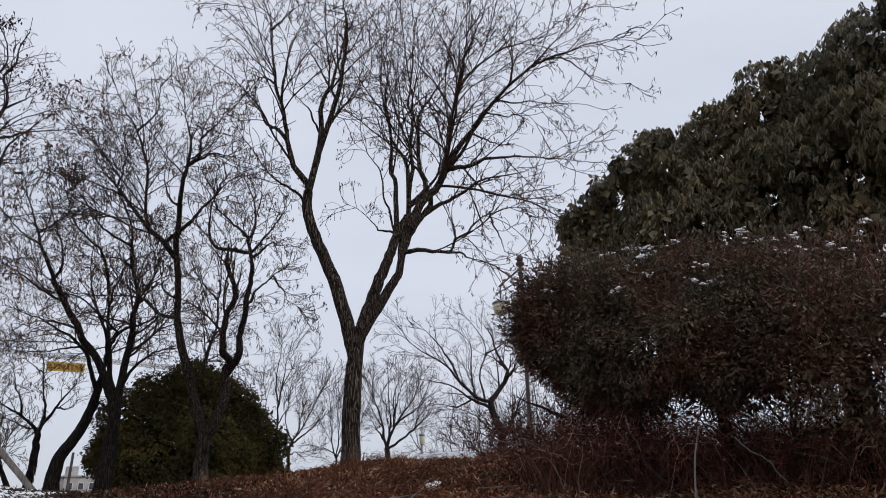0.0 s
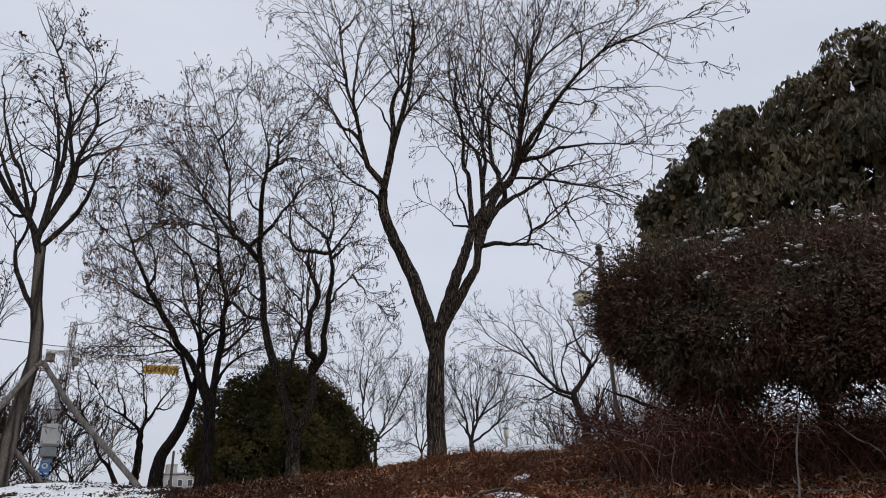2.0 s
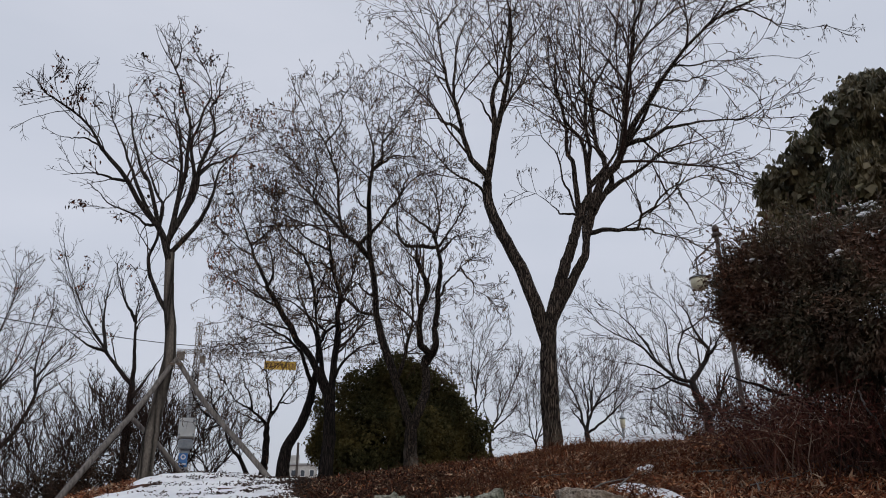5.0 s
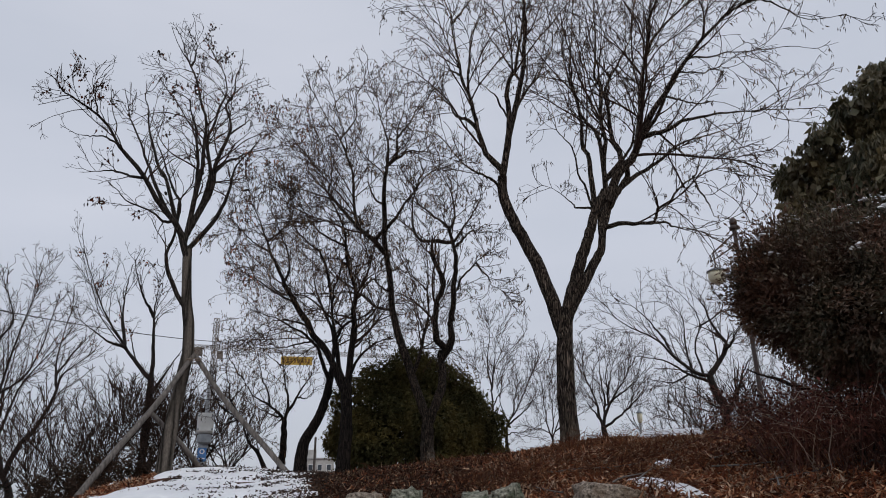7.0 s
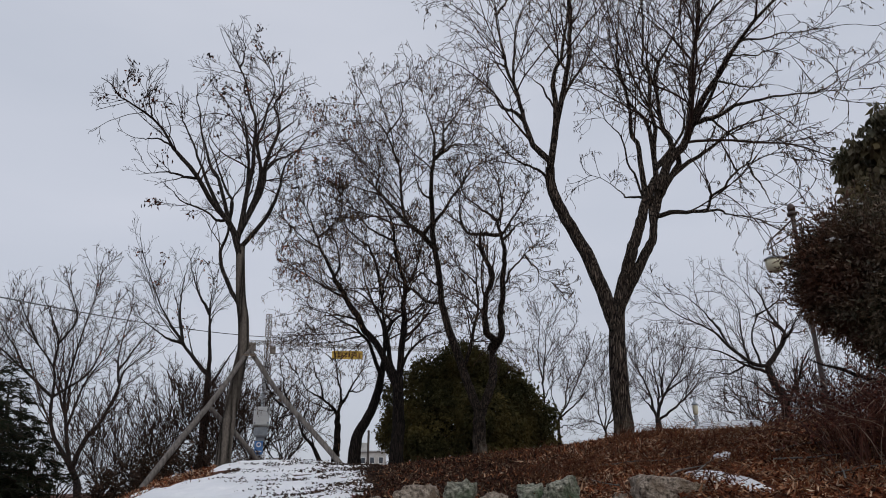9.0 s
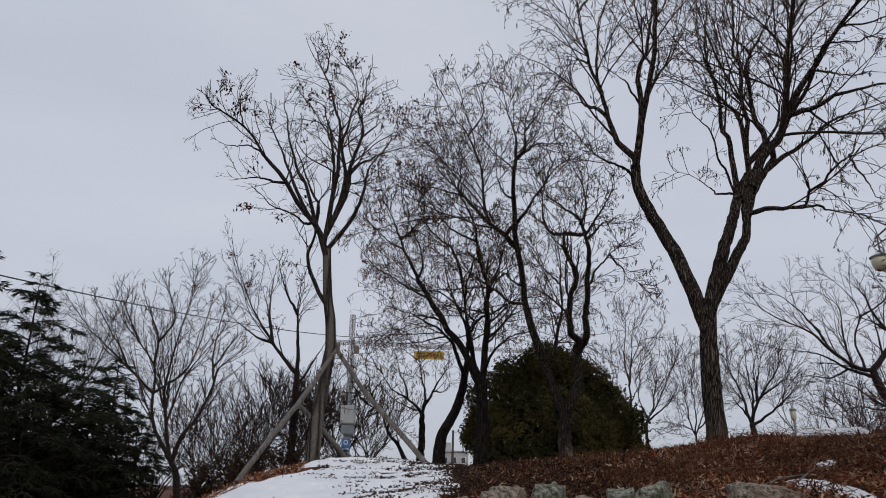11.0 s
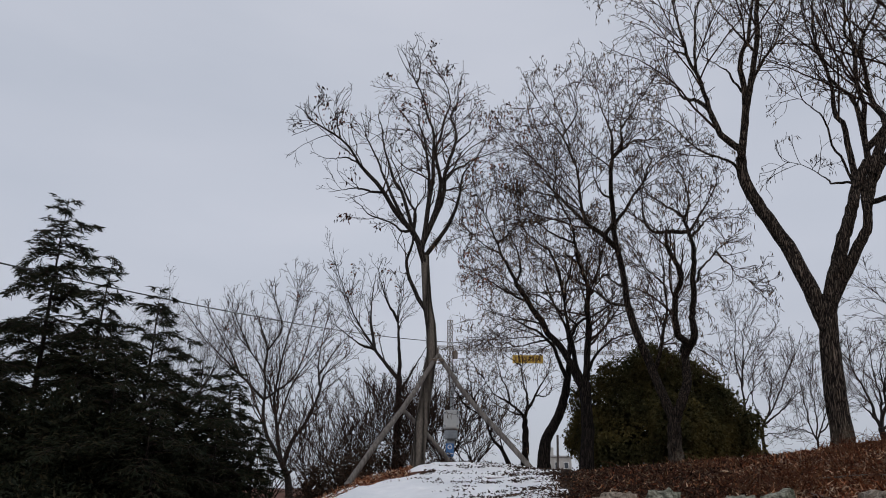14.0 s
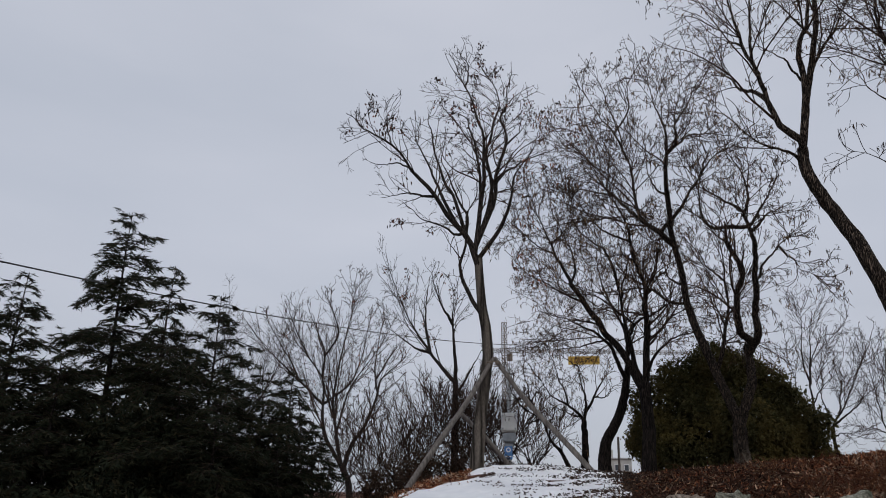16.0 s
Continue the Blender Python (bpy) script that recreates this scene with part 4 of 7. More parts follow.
MULTI.append((0.065, 0.035, [(0.05, 0.0, 1.15), (0.15, 0.0, 1.75), (0.2, 0.0, 2.2), (0.15, 0.0, 2.55), (0.15, 0.0, 2.95), (0.05, -0.05, 3.35)]))
MULTI.append((0.036, 0.01, [(0.05, 0.0, 3.35), (0.0, -0.05, 3.7), (-0.05, -0.05, 4.0), (-0.2, -0.1, 4.35), (-0.35, -0.15, 4.65), (-0.5, -0.15, 5.0), (-0.65, -0.2, 5.3)]))
MULTI.append((0.024, 0.008, [(0.0, 0.0, 3.7), (-0.3, -0.05, 3.8), (-0.6, -0.15, 4.0), (-0.8, -0.2, 4.3), (-1.0, -0.25, 4.55), (-1.2, -0.35, 4.7)]))
MULTI.append((0.024, 0.008, [(0.15, 0.0, 2.9), (0.4, 0.1, 3.2), (0.5, 0.2, 3.55), (0.4, 0.25, 3.95), (0.3, 0.35, 4.35)]))
MULTI.append((0.024, 0.008, [(0.15, 0.0, 2.65), (0.35, -0.05, 2.95), (0.6, -0.05, 3.15), (0.85, -0.1, 3.25)]))
MULTI.append((0.022, 0.008, [(0.05, 0.0, 3.35), (-0.15, -0.15, 3.4), (-0.5, -0.3, 3.35), (-0.85, -0.5, 3.3)]))
MULTI.append((0.034, 0.01, [(0.1, 0.0, 1.35), (0.3, -0.05, 1.7), (0.55, -0.1, 1.9), (0.8, -0.1, 2.0), (1.05, -0.15, 2.05)]))
MULTI.append((0.03, 0.01, [(0.15, 0.0, 1.85), (0.4, 0.1, 2.15), (0.6, 0.25, 2.4), (1.0, 0.35, 2.55), (1.35, 0.5, 2.6)]))
MULTI.append((0.022, 0.008, [(-1.7, 0.0, 4.55), (-1.9, -0.05, 4.7), (-2.05, -0.15, 4.85)]))
MULTI.append((0.022, 0.008, [(-0.35, 0.0, 4.7), (-0.25, -0.15, 5.05), (-0.3, -0.25, 5.4), (-0.4, -0.4, 5.7)]))
MULTI.append((0.02, 0.008, [(-1.2, 0.0, 3.9), (-1.0, -0.25, 4.1), (-0.95, -0.5, 4.4)]))
bare_tree("bare_tree", "dark many-stemmed bare tree with hanging seed pods", (-1.19, 12.63, on_ground(-1.19, 12.63)), -5.4, MULTI, 63, "bare trees on the mound", pods=5200, zones=MULTI_LEAVES, bark_mat=M_BARK_BLACK, dense=2.5, crowd=5, up=0.03, reach=0.95, droop=-0.06, spread=(24, 60), wild=1.0, tips_on=4.0, thin_at=0.0033, lift=2.12 - on_ground(-1.19, 12.63))
TWIN = [(0.12, 0.09, [(0.0, 0.0, 0.0), (0.0, 0.0, 0.35), (0.0, 0.0, 0.6)])]
TWIN.append((0.088, 0.05, [(0.0, 0.0, 0.55), (-0.1, 0.05, 0.9), (-0.3, 0.1, 1.45), (-0.45, 0.1, 1.9), (-0.55, 0.15, 2.35), (-0.6, 0.2, 2.8), (-0.65, 0.25, 3.3), (-0.7, 0.3, 3.75), (-0.7, 0.3, 4.35)]))
TWIN.append((0.047, 0.01, [(-0.7, 0.0, 4.15), (-0.65, 0.0, 4.65), (-0.6, 0.05, 4.95), (-0.6, 0.05, 5.35), (-0.7, 0.1, 5.7), (-0.8, 0.1, 6.1), (-0.85, 0.1, 6.65)]))
TWIN.append((0.03, 0.008, [(-0.6, 0.0, 4.9), (-0.4, 0.05, 5.15), (-0.2, 0.1, 5.25), (0.15, 0.2, 5.25), (0.65, 0.25, 5.1)]))
TWIN.append((0.028, 0.008, [(-0.5, 0.0, 5.05), (-0.45, -0.15, 5.4), (-0.35, -0.3, 5.8), (-0.25, -0.45, 6.25)]))
TWIN.append((0.024, 0.008, [(-0.45, 0.0, 5.45), (-0.2, 0.05, 5.8), (-0.05, 0.1, 6.15), (0.2, 0.15, 6.5)]))
TWIN.append((0.05, 0.01, [(-0.7, 0.0, 3.45), (-0.9, 0.05, 3.6), (-1.1, 0.1, 3.8), (-1.2, 0.2, 4.05), (-1.25, 0.25, 4.5), (-1.3, 0.3, 4.9), (-1.4, 0.35, 5.3), (-1.45, 0.4, 5.75), (-1.6, 0.5, 6.25), (-1.7, 0.55, 6.75)]))
TWIN.append((0.024, 0.008, [(-1.35, 0.0, 5.1), (-1.45, 0.0, 5.4), (-1.7, -0.05, 5.8), (-1.85, -0.05, 6.1), (-1.95, -0.1, 6.4)]))
TWIN.append((0.022, 0.008, [(-1.4, 0.0, 5.5), (-1.2, -0.15, 5.75), (-1.15, -0.3, 6.1), (-1.0, -0.45, 6.3)]))
TWIN.append((0.034, 0.008, [(-1.05, 0.0, 3.75), (-1.35, 0.1, 4.05), (-1.65, 0.2, 4.4), (-1.95, 0.3, 4.8), (-2.1, 0.4, 5.2), (-2.25, 0.5, 5.5)]))
TWIN.append((0.022, 0.008, [(-1.65, 0.0, 4.3), (-2.0, 0.05, 4.4), (-2.3, 0.15, 4.5), (-2.65, 0.2, 4.65)]))
TWIN.append((0.036, 0.008, [(-0.7, 0.0, 3.75), (-0.5, -0.05, 3.95), (-0.35, -0.1, 4.15), (-0.15, -0.15, 4.35), (0.05, -0.25, 4.6), (0.3, -0.3, 4.7), (0.55, -0.35, 4.8)]))
TWIN.append((0.022, 0.008, [(-0.15, 0.0, 4.4), (-0.05, 0.05, 4.85), (-0.1, 0.15, 5.25), (0.05, 0.2, 5.65)]))
TWIN.append((0.03, 0.01, [(-0.55, 0.0, 2.35), (-0.8, 0.1, 2.45), (-1.1, 0.2, 2.7), (-1.45, 0.3, 2.75), (-1.85, 0.35, 2.75), (-2.25, 0.45, 2.85), (-2.7, 0.55, 3.15)]))
TWIN.append((0.024, 0.008, [(-0.6, 0.0, 2.7), (-0.8, -0.1, 2.8), (-0.9, -0.2, 3.1), (-1.0, -0.35, 3.4)]))
TWIN.append((0.022, 0.008, [(-0.7, 0.0, 4.1), (-0.9, 0.15, 4.45), (-1.0, 0.25, 4.85), (-1.05, 0.4, 5.3)]))
TWIN.append((0.085, 0.07, [(0.05, 0.0, 0.5), (0.15, 0.05, 0.9), (0.25, 0.15, 1.35), (0.25, 0.2, 1.7)]))
TWIN.append((0.07, 0.04, [(0.25, 0.0, 1.6), (0.4, -0.05, 1.85), (0.35, -0.1, 2.15), (0.4, -0.2, 2.45), (0.45, -0.25, 2.8), (0.5, -0.3, 3.15)]))
TWIN.append((0.038, 0.01, [(0.5, 0.0, 3.2), (0.45, -0.05, 3.5), (0.4, -0.1, 3.7), (0.5, -0.15, 4.0), (0.45, -0.2, 4.35), (0.3, -0.25, 4.65), (0.1, -0.3, 4.95), (0.05, -0.35, 5.2)]))
TWIN.append((0.03, 0.008, [(0.4, 0.0, 3.75), (0.25, 0.1, 3.95), (0.05, 0.2, 4.15), (-0.15, 0.3, 4.35), (-0.2, 0.4, 4.65), (-0.35, 0.5, 4.95)]))
TWIN.append((0.03, 0.008, [(0.5, 0.0, 3.25), (0.65, -0.05, 3.55), (0.8, -0.1, 3.6), (1.1, -0.2, 3.6)]))
TWIN.append((0.028, 0.008, [(0.5, 0.0, 3.45), (0.7, 0.0, 3.8), (0.9, -0.05, 4.15), (1.05, -0.05, 4.45)]))
TWIN.append((0.03, 0.008, [(0.4, 0.0, 2.55), (0.65, 0.05, 2.9), (0.9, 0.1, 3.2), (1.1, 0.15, 3.4)]))
TWIN.append((0.02, 0.007, [(0.85, 0.0, 3.15), (1.0, 0.0, 2.9), (1.1, -0.05, 2.7), (1.3, -0.05, 2.6)]))
TWIN.append((0.062, 0.035, [(0.25, 0.0, 1.6), (0.15, -0.1, 1.85), (0.15, -0.2, 2.1), (0.2, -0.3, 2.45), (0.3, -0.35, 2.7), (0.2, -0.45, 2.95), (0.1, -0.55, 3.15)]))
TWIN.append((0.034, 0.01, [(0.1, 0.0, 3.35), (-0.05, -0.05, 3.55), (-0.2, -0.1, 3.8), (-0.2, -0.15, 4.15), (-0.15, -0.2, 4.5), (-0.25, -0.25, 4.8)]))
TWIN.append((0.026, 0.008, [(0.1, 0.0, 3.4), (0.3, 0.0, 3.55), (0.4, -0.05, 3.7)]))
TWIN.append((0.04, 0.01, [(-0.15, 0.0, 1.25), (-0.1, 0.05, 1.6), (-0.05, 0.1, 1.9), (0.05, 0.15, 2.25), (0.05, 0.15, 2.75), (0.05, 0.2, 3.15), (0.0, 0.25, 3.5), (0.1, 0.3, 3.95)]))
TWIN.append((0.02, 0.007, [(0.05, 0.0, 2.7), (-0.2, 0.05, 2.9), (-0.3, 0.1, 3.2), (-0.35, 0.1, 3.55)]))
bare_tree("bare_tree", "twin-stemmed bare tree with a pale trunk foot", (0.22, 11.67, on_ground(0.22, 11.67)), 1.1, TWIN, 64, "bare trees on the mound", pods=5200, zones=TWIN_LEAVES, bark_mat=M_BARK_TWIN, dense=2.5, crowd=5, up=0.03, reach=0.95, droop=-0.06, spread=(24, 58), wild=1.0, tips_on=4.0, thin_at=0.0033, lift=2.06 - on_ground(0.22, 11.67))
CROOKED = [(0.13, 0.06, [(0, 0, -0.05), (0.05, 0, 0.45), (0.35, 0, 1.1), (0.5, 0, 1.8)])]
CROOKED.append((0.05, 0.012, [(0.5, 0, 1.7), (0.5, 0.3, 2.4), (0.15, 0.5, 3.4), (0.05, 0.6, 4.6)]))
CROOKED.append((0.05, 0.012, [(0.45, 0, 1.5), (0.15, -0.3, 2.15), (-0.45, -0.5, 2.5), (-1, -0.65, 2.7)]))
bare_tree("bare_tree", "short bare tree with a crooked black trunk", (-1.93, 13.2, on_ground(-1.93, 13.2)), -8.3, CROOKED, 65, "bare trees on the mound", bark_mat=M_BARK_BLACK, pods=2200, up=0.0, dense=2.0, crowd=3, reach=1.4, droop=-0.08, thin_at=0.0026, spread=(26, 62), wild=1.6, lift=1.96 - on_ground(-1.93, 13.2))
SLENDER = [(0.075, 0.05, [(0.0, 0.0, 0.0), (0.05, 0.0, 0.5), (0.05, 0.0, 0.95)])]
SLENDER.append((0.035, 0.008, [(0.05, 0.0, 0.95), (-0.05, -0.1, 1.1), (-0.25, -0.2, 1.25), (-0.45, -0.25, 1.3), (-0.65, -0.35, 1.55), (-0.75, -0.45, 1.75)]))
SLENDER.append((0.035, 0.008, [(0.05, 0.0, 0.95), (0.1, 0.0, 1.3), (0.05, 0.0, 1.55), (0.0, 0.0, 1.9), (-0.05, 0.0, 2.2)]))
SLENDER.append((0.035, 0.008, [(0.1, 0.0, 1.05), (0.25, 0.05, 1.35), (0.4, 0.05, 1.6), (0.5, 0.1, 1.8), (0.55, 0.1, 2.05)]))
SLENDER.append((0.022, 0.008, [(-0.25, 0.0, 1.25), (-0.3, -0.2, 1.5), (-0.45, -0.4, 1.8), (-0.5, -0.55, 2.0)]))
SLENDER.append((0.02, 0.008, [(0.0, 0.0, 1.05), (-0.2, -0.15, 1.05), (-0.45, -0.3, 1.15), (-0.6, -0.4, 1.25)]))
SLENDER.append((0.018, 0.007, [(0.0, 0.0, 1.9), (-0.2, 0.25, 2.1), (-0.35, 0.5, 2.25)]))
SLENDER.append((0.02, 0.007, [(0.25, 0.0, 1.35), (0.45, -0.25, 1.35), (0.55, -0.5, 1.4)]))
SLENDER.append((0.018, 0.007, [(-0.8, 0.0, 1.8), (-0.95, -0.2, 1.95), (-1.0, -0.45, 2.1)]))
bare_tree("bare_tree", "slender dark bare tree on the snowy bank", (-2.42, 13.93, on_ground(-2.42, 13.93)), -9.8, SLENDER, 66, "bare trees on the mound", bark_mat=M_BARK_BLACK, pods=2600, up=0.0, dense=2.4, crowd=3, reach=1.0, droop=-0.08, thin_at=0.0026, spread=(26, 62), wild=1.35, tips_on=4.0, lift=1.97 - on_ground(-2.42, 13.93))
LEANING = [(0.05, 0.02, [(0.0, 0.0, 0.0), (-0.2, 0.0, 0.3), (-0.4, 0.0, 0.55), (-0.55, 0.0, 0.9), (-0.85, 0.0, 1.1)])]
LEANING.append((0.03, 0.008, [(-0.55, 0.0, 0.9), (-0.7, -0.1, 1.25), (-0.8, -0.2, 1.6), (-0.85, -0.3, 1.9)]))
LEANING.append((0.025, 0.008, [(-0.85, 0.0, 1.05), (-1.0, 0.2, 1.3), (-1.15, 0.35, 1.6), (-1.1, 0.55, 1.95)]))
LEANING.append((0.022, 0.008, [(-0.4, 0.0, 0.55), (-0.4, -0.1, 0.85), (-0.3, -0.25, 1.1), (-0.35, -0.35, 1.35)]))
LEANING.append((0.02, 0.008, [(-0.7, 0.0, 1.25), (-0.5, -0.2, 1.5), (-0.4, -0.4, 1.7)]))
LEANING.append((0.02, 0.008, [(-0.6, 0.0, 0.9), (-0.85, -0.1, 0.85), (-0.95, -0.2, 0.9)]))
LEANING.append((0.02, 0.008, [(-0.2, 0.0, 0.3), (-0.25, -0.15, 0.55), (-0.15, -0.3, 0.8)]))
bare_tree("bare_tree", "bare tree leaning steeply over the snowy bank", (-2.54, 13.70, on_ground(-2.54, 13.70)), -10.5, LEANING, 67, "bare trees on the mound", bark_mat=M_BARK_BLACK, pods=2600, up=0.0, dense=2.4, crowd=3, reach=1.0, droop=-0.08, thin_at=0.0026, spread=(26, 62), wild=1.35, tips_on=4.0, lift=1.98 - on_ground(-2.54, 13.70))
FARLEFT = [(0.085, 0.06, [(0.0, 0.0, 0.0), (-0.15, 0.0, 0.45), (-0.35, 0.0, 0.85)])]
FARLEFT.append((0.05, 0.01, [(-0.35, 0.0, 0.85), (-0.75, 0.0, 1.5), (-0.95, 0.0, 2.2), (-1.0, 0.0, 3.15), (-1.5, 0.0, 3.85), (-1.9, 0.0, 4.3), (-2.3, 0.05, 5.05)]))
FARLEFT.append((0.05, 0.01, [(-0.35, 0.0, 0.85), (-0.55, 0.2, 1.7), (-0.7, 0.35, 2.6), (-0.6, 0.55, 3.75), (-0.45, 0.7, 4.75), (-0.25, 0.9, 5.8), (-0.5, 1.1, 6.3)]))
FARLEFT.append((0.055, 0.01, [(-0.3, 0.0, 0.8), (-0.15, -0.15, 1.45), (0.15, -0.3, 1.95), (0.45, -0.45, 2.75), (0.55, -0.55, 3.15), (1.05, -0.7, 3.6), (1.4, -0.85, 3.85)]))
FARLEFT.append((0.03, 0.008, [(0.45, 0.0, 2.85), (0.45, 0.35, 3.65), (0.55, 0.7, 4.7), (0.7, 1.1, 5.4)]))
FARLEFT.append((0.03, 0.008, [(-1.0, 0.0, 3.15), (-1.0, -0.15, 3.95), (-1.3, -0.3, 4.65), (-1.55, -0.45, 5.2)]))
FARLEFT.append((0.035, 0.008, [(-1.0, 0.0, 2.45), (-1.65, -0.05, 3.1), (-2.3, -0.1, 3.7), (-2.75, -0.15, 4.15), (-3.35, -0.2, 4.9)]))
FARLEFT.append((0.03, 0.008, [(-0.7, 0.0, 2.55), (-0.3, 0.2, 3.05), (0.0, 0.4, 3.85), (0.2, 0.6, 4.95), (0.25, 0.8, 5.5)]))
FARLEFT.append((0.03, 0.008, [(-0.6, 0.0, 1.85), (-0.4, -0.05, 2.55), (-0.1, -0.1, 3.2), (0.45, -0.15, 3.95), (0.85, -0.2, 4.7)]))
FARLEFT.append((0.025, 0.008, [(-1.65, 0.0, 3.1), (-2.0, 0.05, 3.8), (-2.5, 0.1, 4.6), (-2.8, 0.1, 4.95)]))
FARLEFT.append((0.025, 0.008, [(-0.95, 0.0, 3.8), (-0.65, -0.4, 4.4), (-0.9, -0.75, 5.1), (-1.05, -1.15, 5.35)]))
FARLEFT.append((0.025, 0.008, [(0.6, 0.0, 3.25), (0.9, 0.3, 4.05), (1.25, 0.6, 4.6)]))
FARLEFT.append((0.025, 0.008, [(-1.5, 0.0, 3.85), (-1.85, 0.05, 4.55), (-2.25, 0.1, 5.4)]))
FARLEFT = [(a * 1.35, b, c) for a, b, c in FARLEFT]
bare_tree("bare_tree", "grey leafless tree with a wide vase of fine branches", (-9.26, 18.33, on_ground(-9.26, 18.33)), -26.8, FARLEFT, 68, "bare trees on the mound", bark_mat=M_BARK_FAR, twig_mat=M_TWIG, dense=1.5, up=0.07, levels=4, thin_at=0.0042, spread=(16, 40), reach=0.85, trim=0.9, wild=0.9, tips_on=3.0, crowd=3, clusters=10, lift=1.35 - on_ground(-9.26, 18.33))
FARMID = [(0.1, 0.075, [(0, 0, -0.1), (0.05, 0, 1), (0.05, 0, 2.05)])]
FARMID.append((0.06, 0.012, [(0.05, 0, 1.95), (-0.55, 0.2, 2.7), (-1.15, 0.35, 3.65), (-1.75, 0.5, 5.1)]))
FARMID.append((0.06, 0.012, [(0.05, 0, 1.95), (0, -0.2, 3.35), (0, -0.3, 4.2)]))
FARMID.append((0.045, 0.012, [(0.05, 0, 1.65), (0.45, 0.2, 2.35), (0.75, 0.3, 2.9)]))
FARMID.append((0.045, 0.012, [(-0.55, 0.2, 2.7), (-1.05, -0.25, 2.85), (-1.6, -0.5, 3.2)]))
FARMID.append((0.045, 0.012, [(0, -0.2, 3.35), (-0.35, -0.5, 3.9), (-0.55, -0.6, 4.6)]))
FARMID.append((0.045, 0.012, [(-0.6, 0.2, 2.75), (-0.75, 0.5, 3.85), (-0.65, 0.7, 4.85)]))
bare_tree("bare_tree", "leafless tree with sparse rising limbs", (-5.95, 16.8, on_ground(-5.95, 16.8)), -19.5, FARMID, 69, "bare trees on the mound", bark_mat=M_BARK_FAR, twig_mat=M_TWIG_GREY, dense=1.3, up=0.06, levels=4, thin_at=0.0034, clusters=14, spread=(16, 40), lift=2.15 - on_ground(-5.95, 16.8))
SWEEPING = [(0.105, 0.075, [(0.0, 0.0, 0.0), (-0.05, 0.0, 0.2), (-0.15, 0.0, 0.45), (-0.25, 0.0, 0.9)])]
SWEEPING.append((0.055, 0.01, [(-0.25, 0.0, 0.9), (-0.5, -0.1, 1.0), (-0.9, -0.15, 1.35), (-1.2, -0.25, 1.7), (-1.55, -0.3, 1.9), (-2.0, -0.4, 2.25), (-2.25, -0.5, 2.6)]))
SWEEPING.append((0.045, 0.01, [(-0.25, 0.0, 0.75), (-0.6, -0.1, 0.9), (-1.05, -0.2, 1.2), (-1.5, -0.3, 1.35), (-1.85, -0.4, 1.4)]))
SWEEPING.append((0.07, 0.03, [(-0.25, 0.0, 0.9), (-0.05, 0.15, 1.2), (0.15, 0.25, 1.55), (-0.05, 0.4, 2.0), (-0.2, 0.5, 2.45), (-0.25, 0.65, 2.7)]))
SWEEPING.append((0.04, 0.012, [(0.15, 0.0, 1.5), (0.4, -0.4, 1.65), (0.55, -0.8, 1.9)]))
SWEEPING.append((0.03, 0.008, [(-0.4, 0.0, 1.05), (-0.5, 0.05, 1.5), (-0.35, 0.1, 2.1), (-0.5, 0.15, 2.6), (-0.85, 0.2, 3.0)]))
SWEEPING.append((0.025, 0.008, [(-0.9, 0.0, 1.4), (-1.1, 0.25, 1.8), (-1.25, 0.45, 2.1)]))
SWEEPING.append((0.03, 0.008, [(-1.0, 0.0, 1.5), (-1.25, -0.2, 2.0), (-1.55, -0.4, 2.4), (-1.95, -0.6, 2.6)]))
SWEEPING.append((0.05, 0.012, [(0.05, 0.0, 0.05), (0.25, -0.3, 0.55), (0.45, -0.6, 0.95), (0.6, -0.9, 1.15)]))
SWEEPING.append((0.028, 0.008, [(-0.6, 0.0, 0.9), (-0.65, -0.15, 1.5), (-0.65, -0.3, 2.1), (-0.95, -0.45, 2.5)]))
SWEEPING.append((0.025, 0.008, [(-0.7, 0.0, 1.0), (-1.0, 0.1, 0.85), (-1.35, 0.2, 0.95), (-1.7, 0.3, 0.9)]))
SWEEPING.append((0.03, 0.008, [(-0.05, 0.0, 0.1), (-0.35, 0.05, 0.35), (-0.75, 0.1, 0.7), (-1.25, 0.1, 0.8)]))
SWEEPING.append((0.025, 0.008, [(-0.05, 0.0, 0.15), (-0.55, -0.35, 0.2), (-1.0, -0.7, 0.35)]))
SWEEPING.append((0.025, 0.008, [(0.0, 0.0, 1.85), (0.2, -0.05, 2.25), (0.1, -0.15, 2.65)]))
bare_tree("bare_tree", "low leafless tree with long sweeping limbs", (6.51, 15.28, on_ground(6.51, 15.28)), 23.1, SWEEPING, 70, "bare trees on the mound", bark_mat=M_BARK_FAR, twig_mat=M_TWIG, dense=2.5, wild=0.8, up=0.03, levels=4, thin_at=0.0028, reach=0.95, crowd=4, spread=(16, 44), lift=2.91 - on_ground(6.51, 15.28))
SAPLING = [(0.04, 0.03, [(0.0, 0.0, 0.0), (0.0, 0.0, 0.25), (0.05, 0.0, 0.45)])]
SAPLING.append((0.022, 0.006, [(0.05, 0.0, 0.4), (0.25, -0.15, 0.75), (0.45, -0.3, 1.15), (0.65, -0.4, 1.5)]))
SAPLING.append((0.02, 0.006, [(0.05, 0.0, 0.35), (0.35, -0.1, 0.6), (0.6, -0.2, 0.85), (0.8, -0.25, 1.0)]))
SAPLING.append((0.018, 0.006, [(0.15, 0.0, 0.55), (0.25, 0.15, 1.1), (0.25, 0.3, 1.6)]))
SAPLING.append((0.018, 0.006, [(0.05, 0.0, 0.45), (-0.05, 0.05, 0.65), (-0.1, 0.05, 1.15), (0.0, 0.1, 1.55)]))
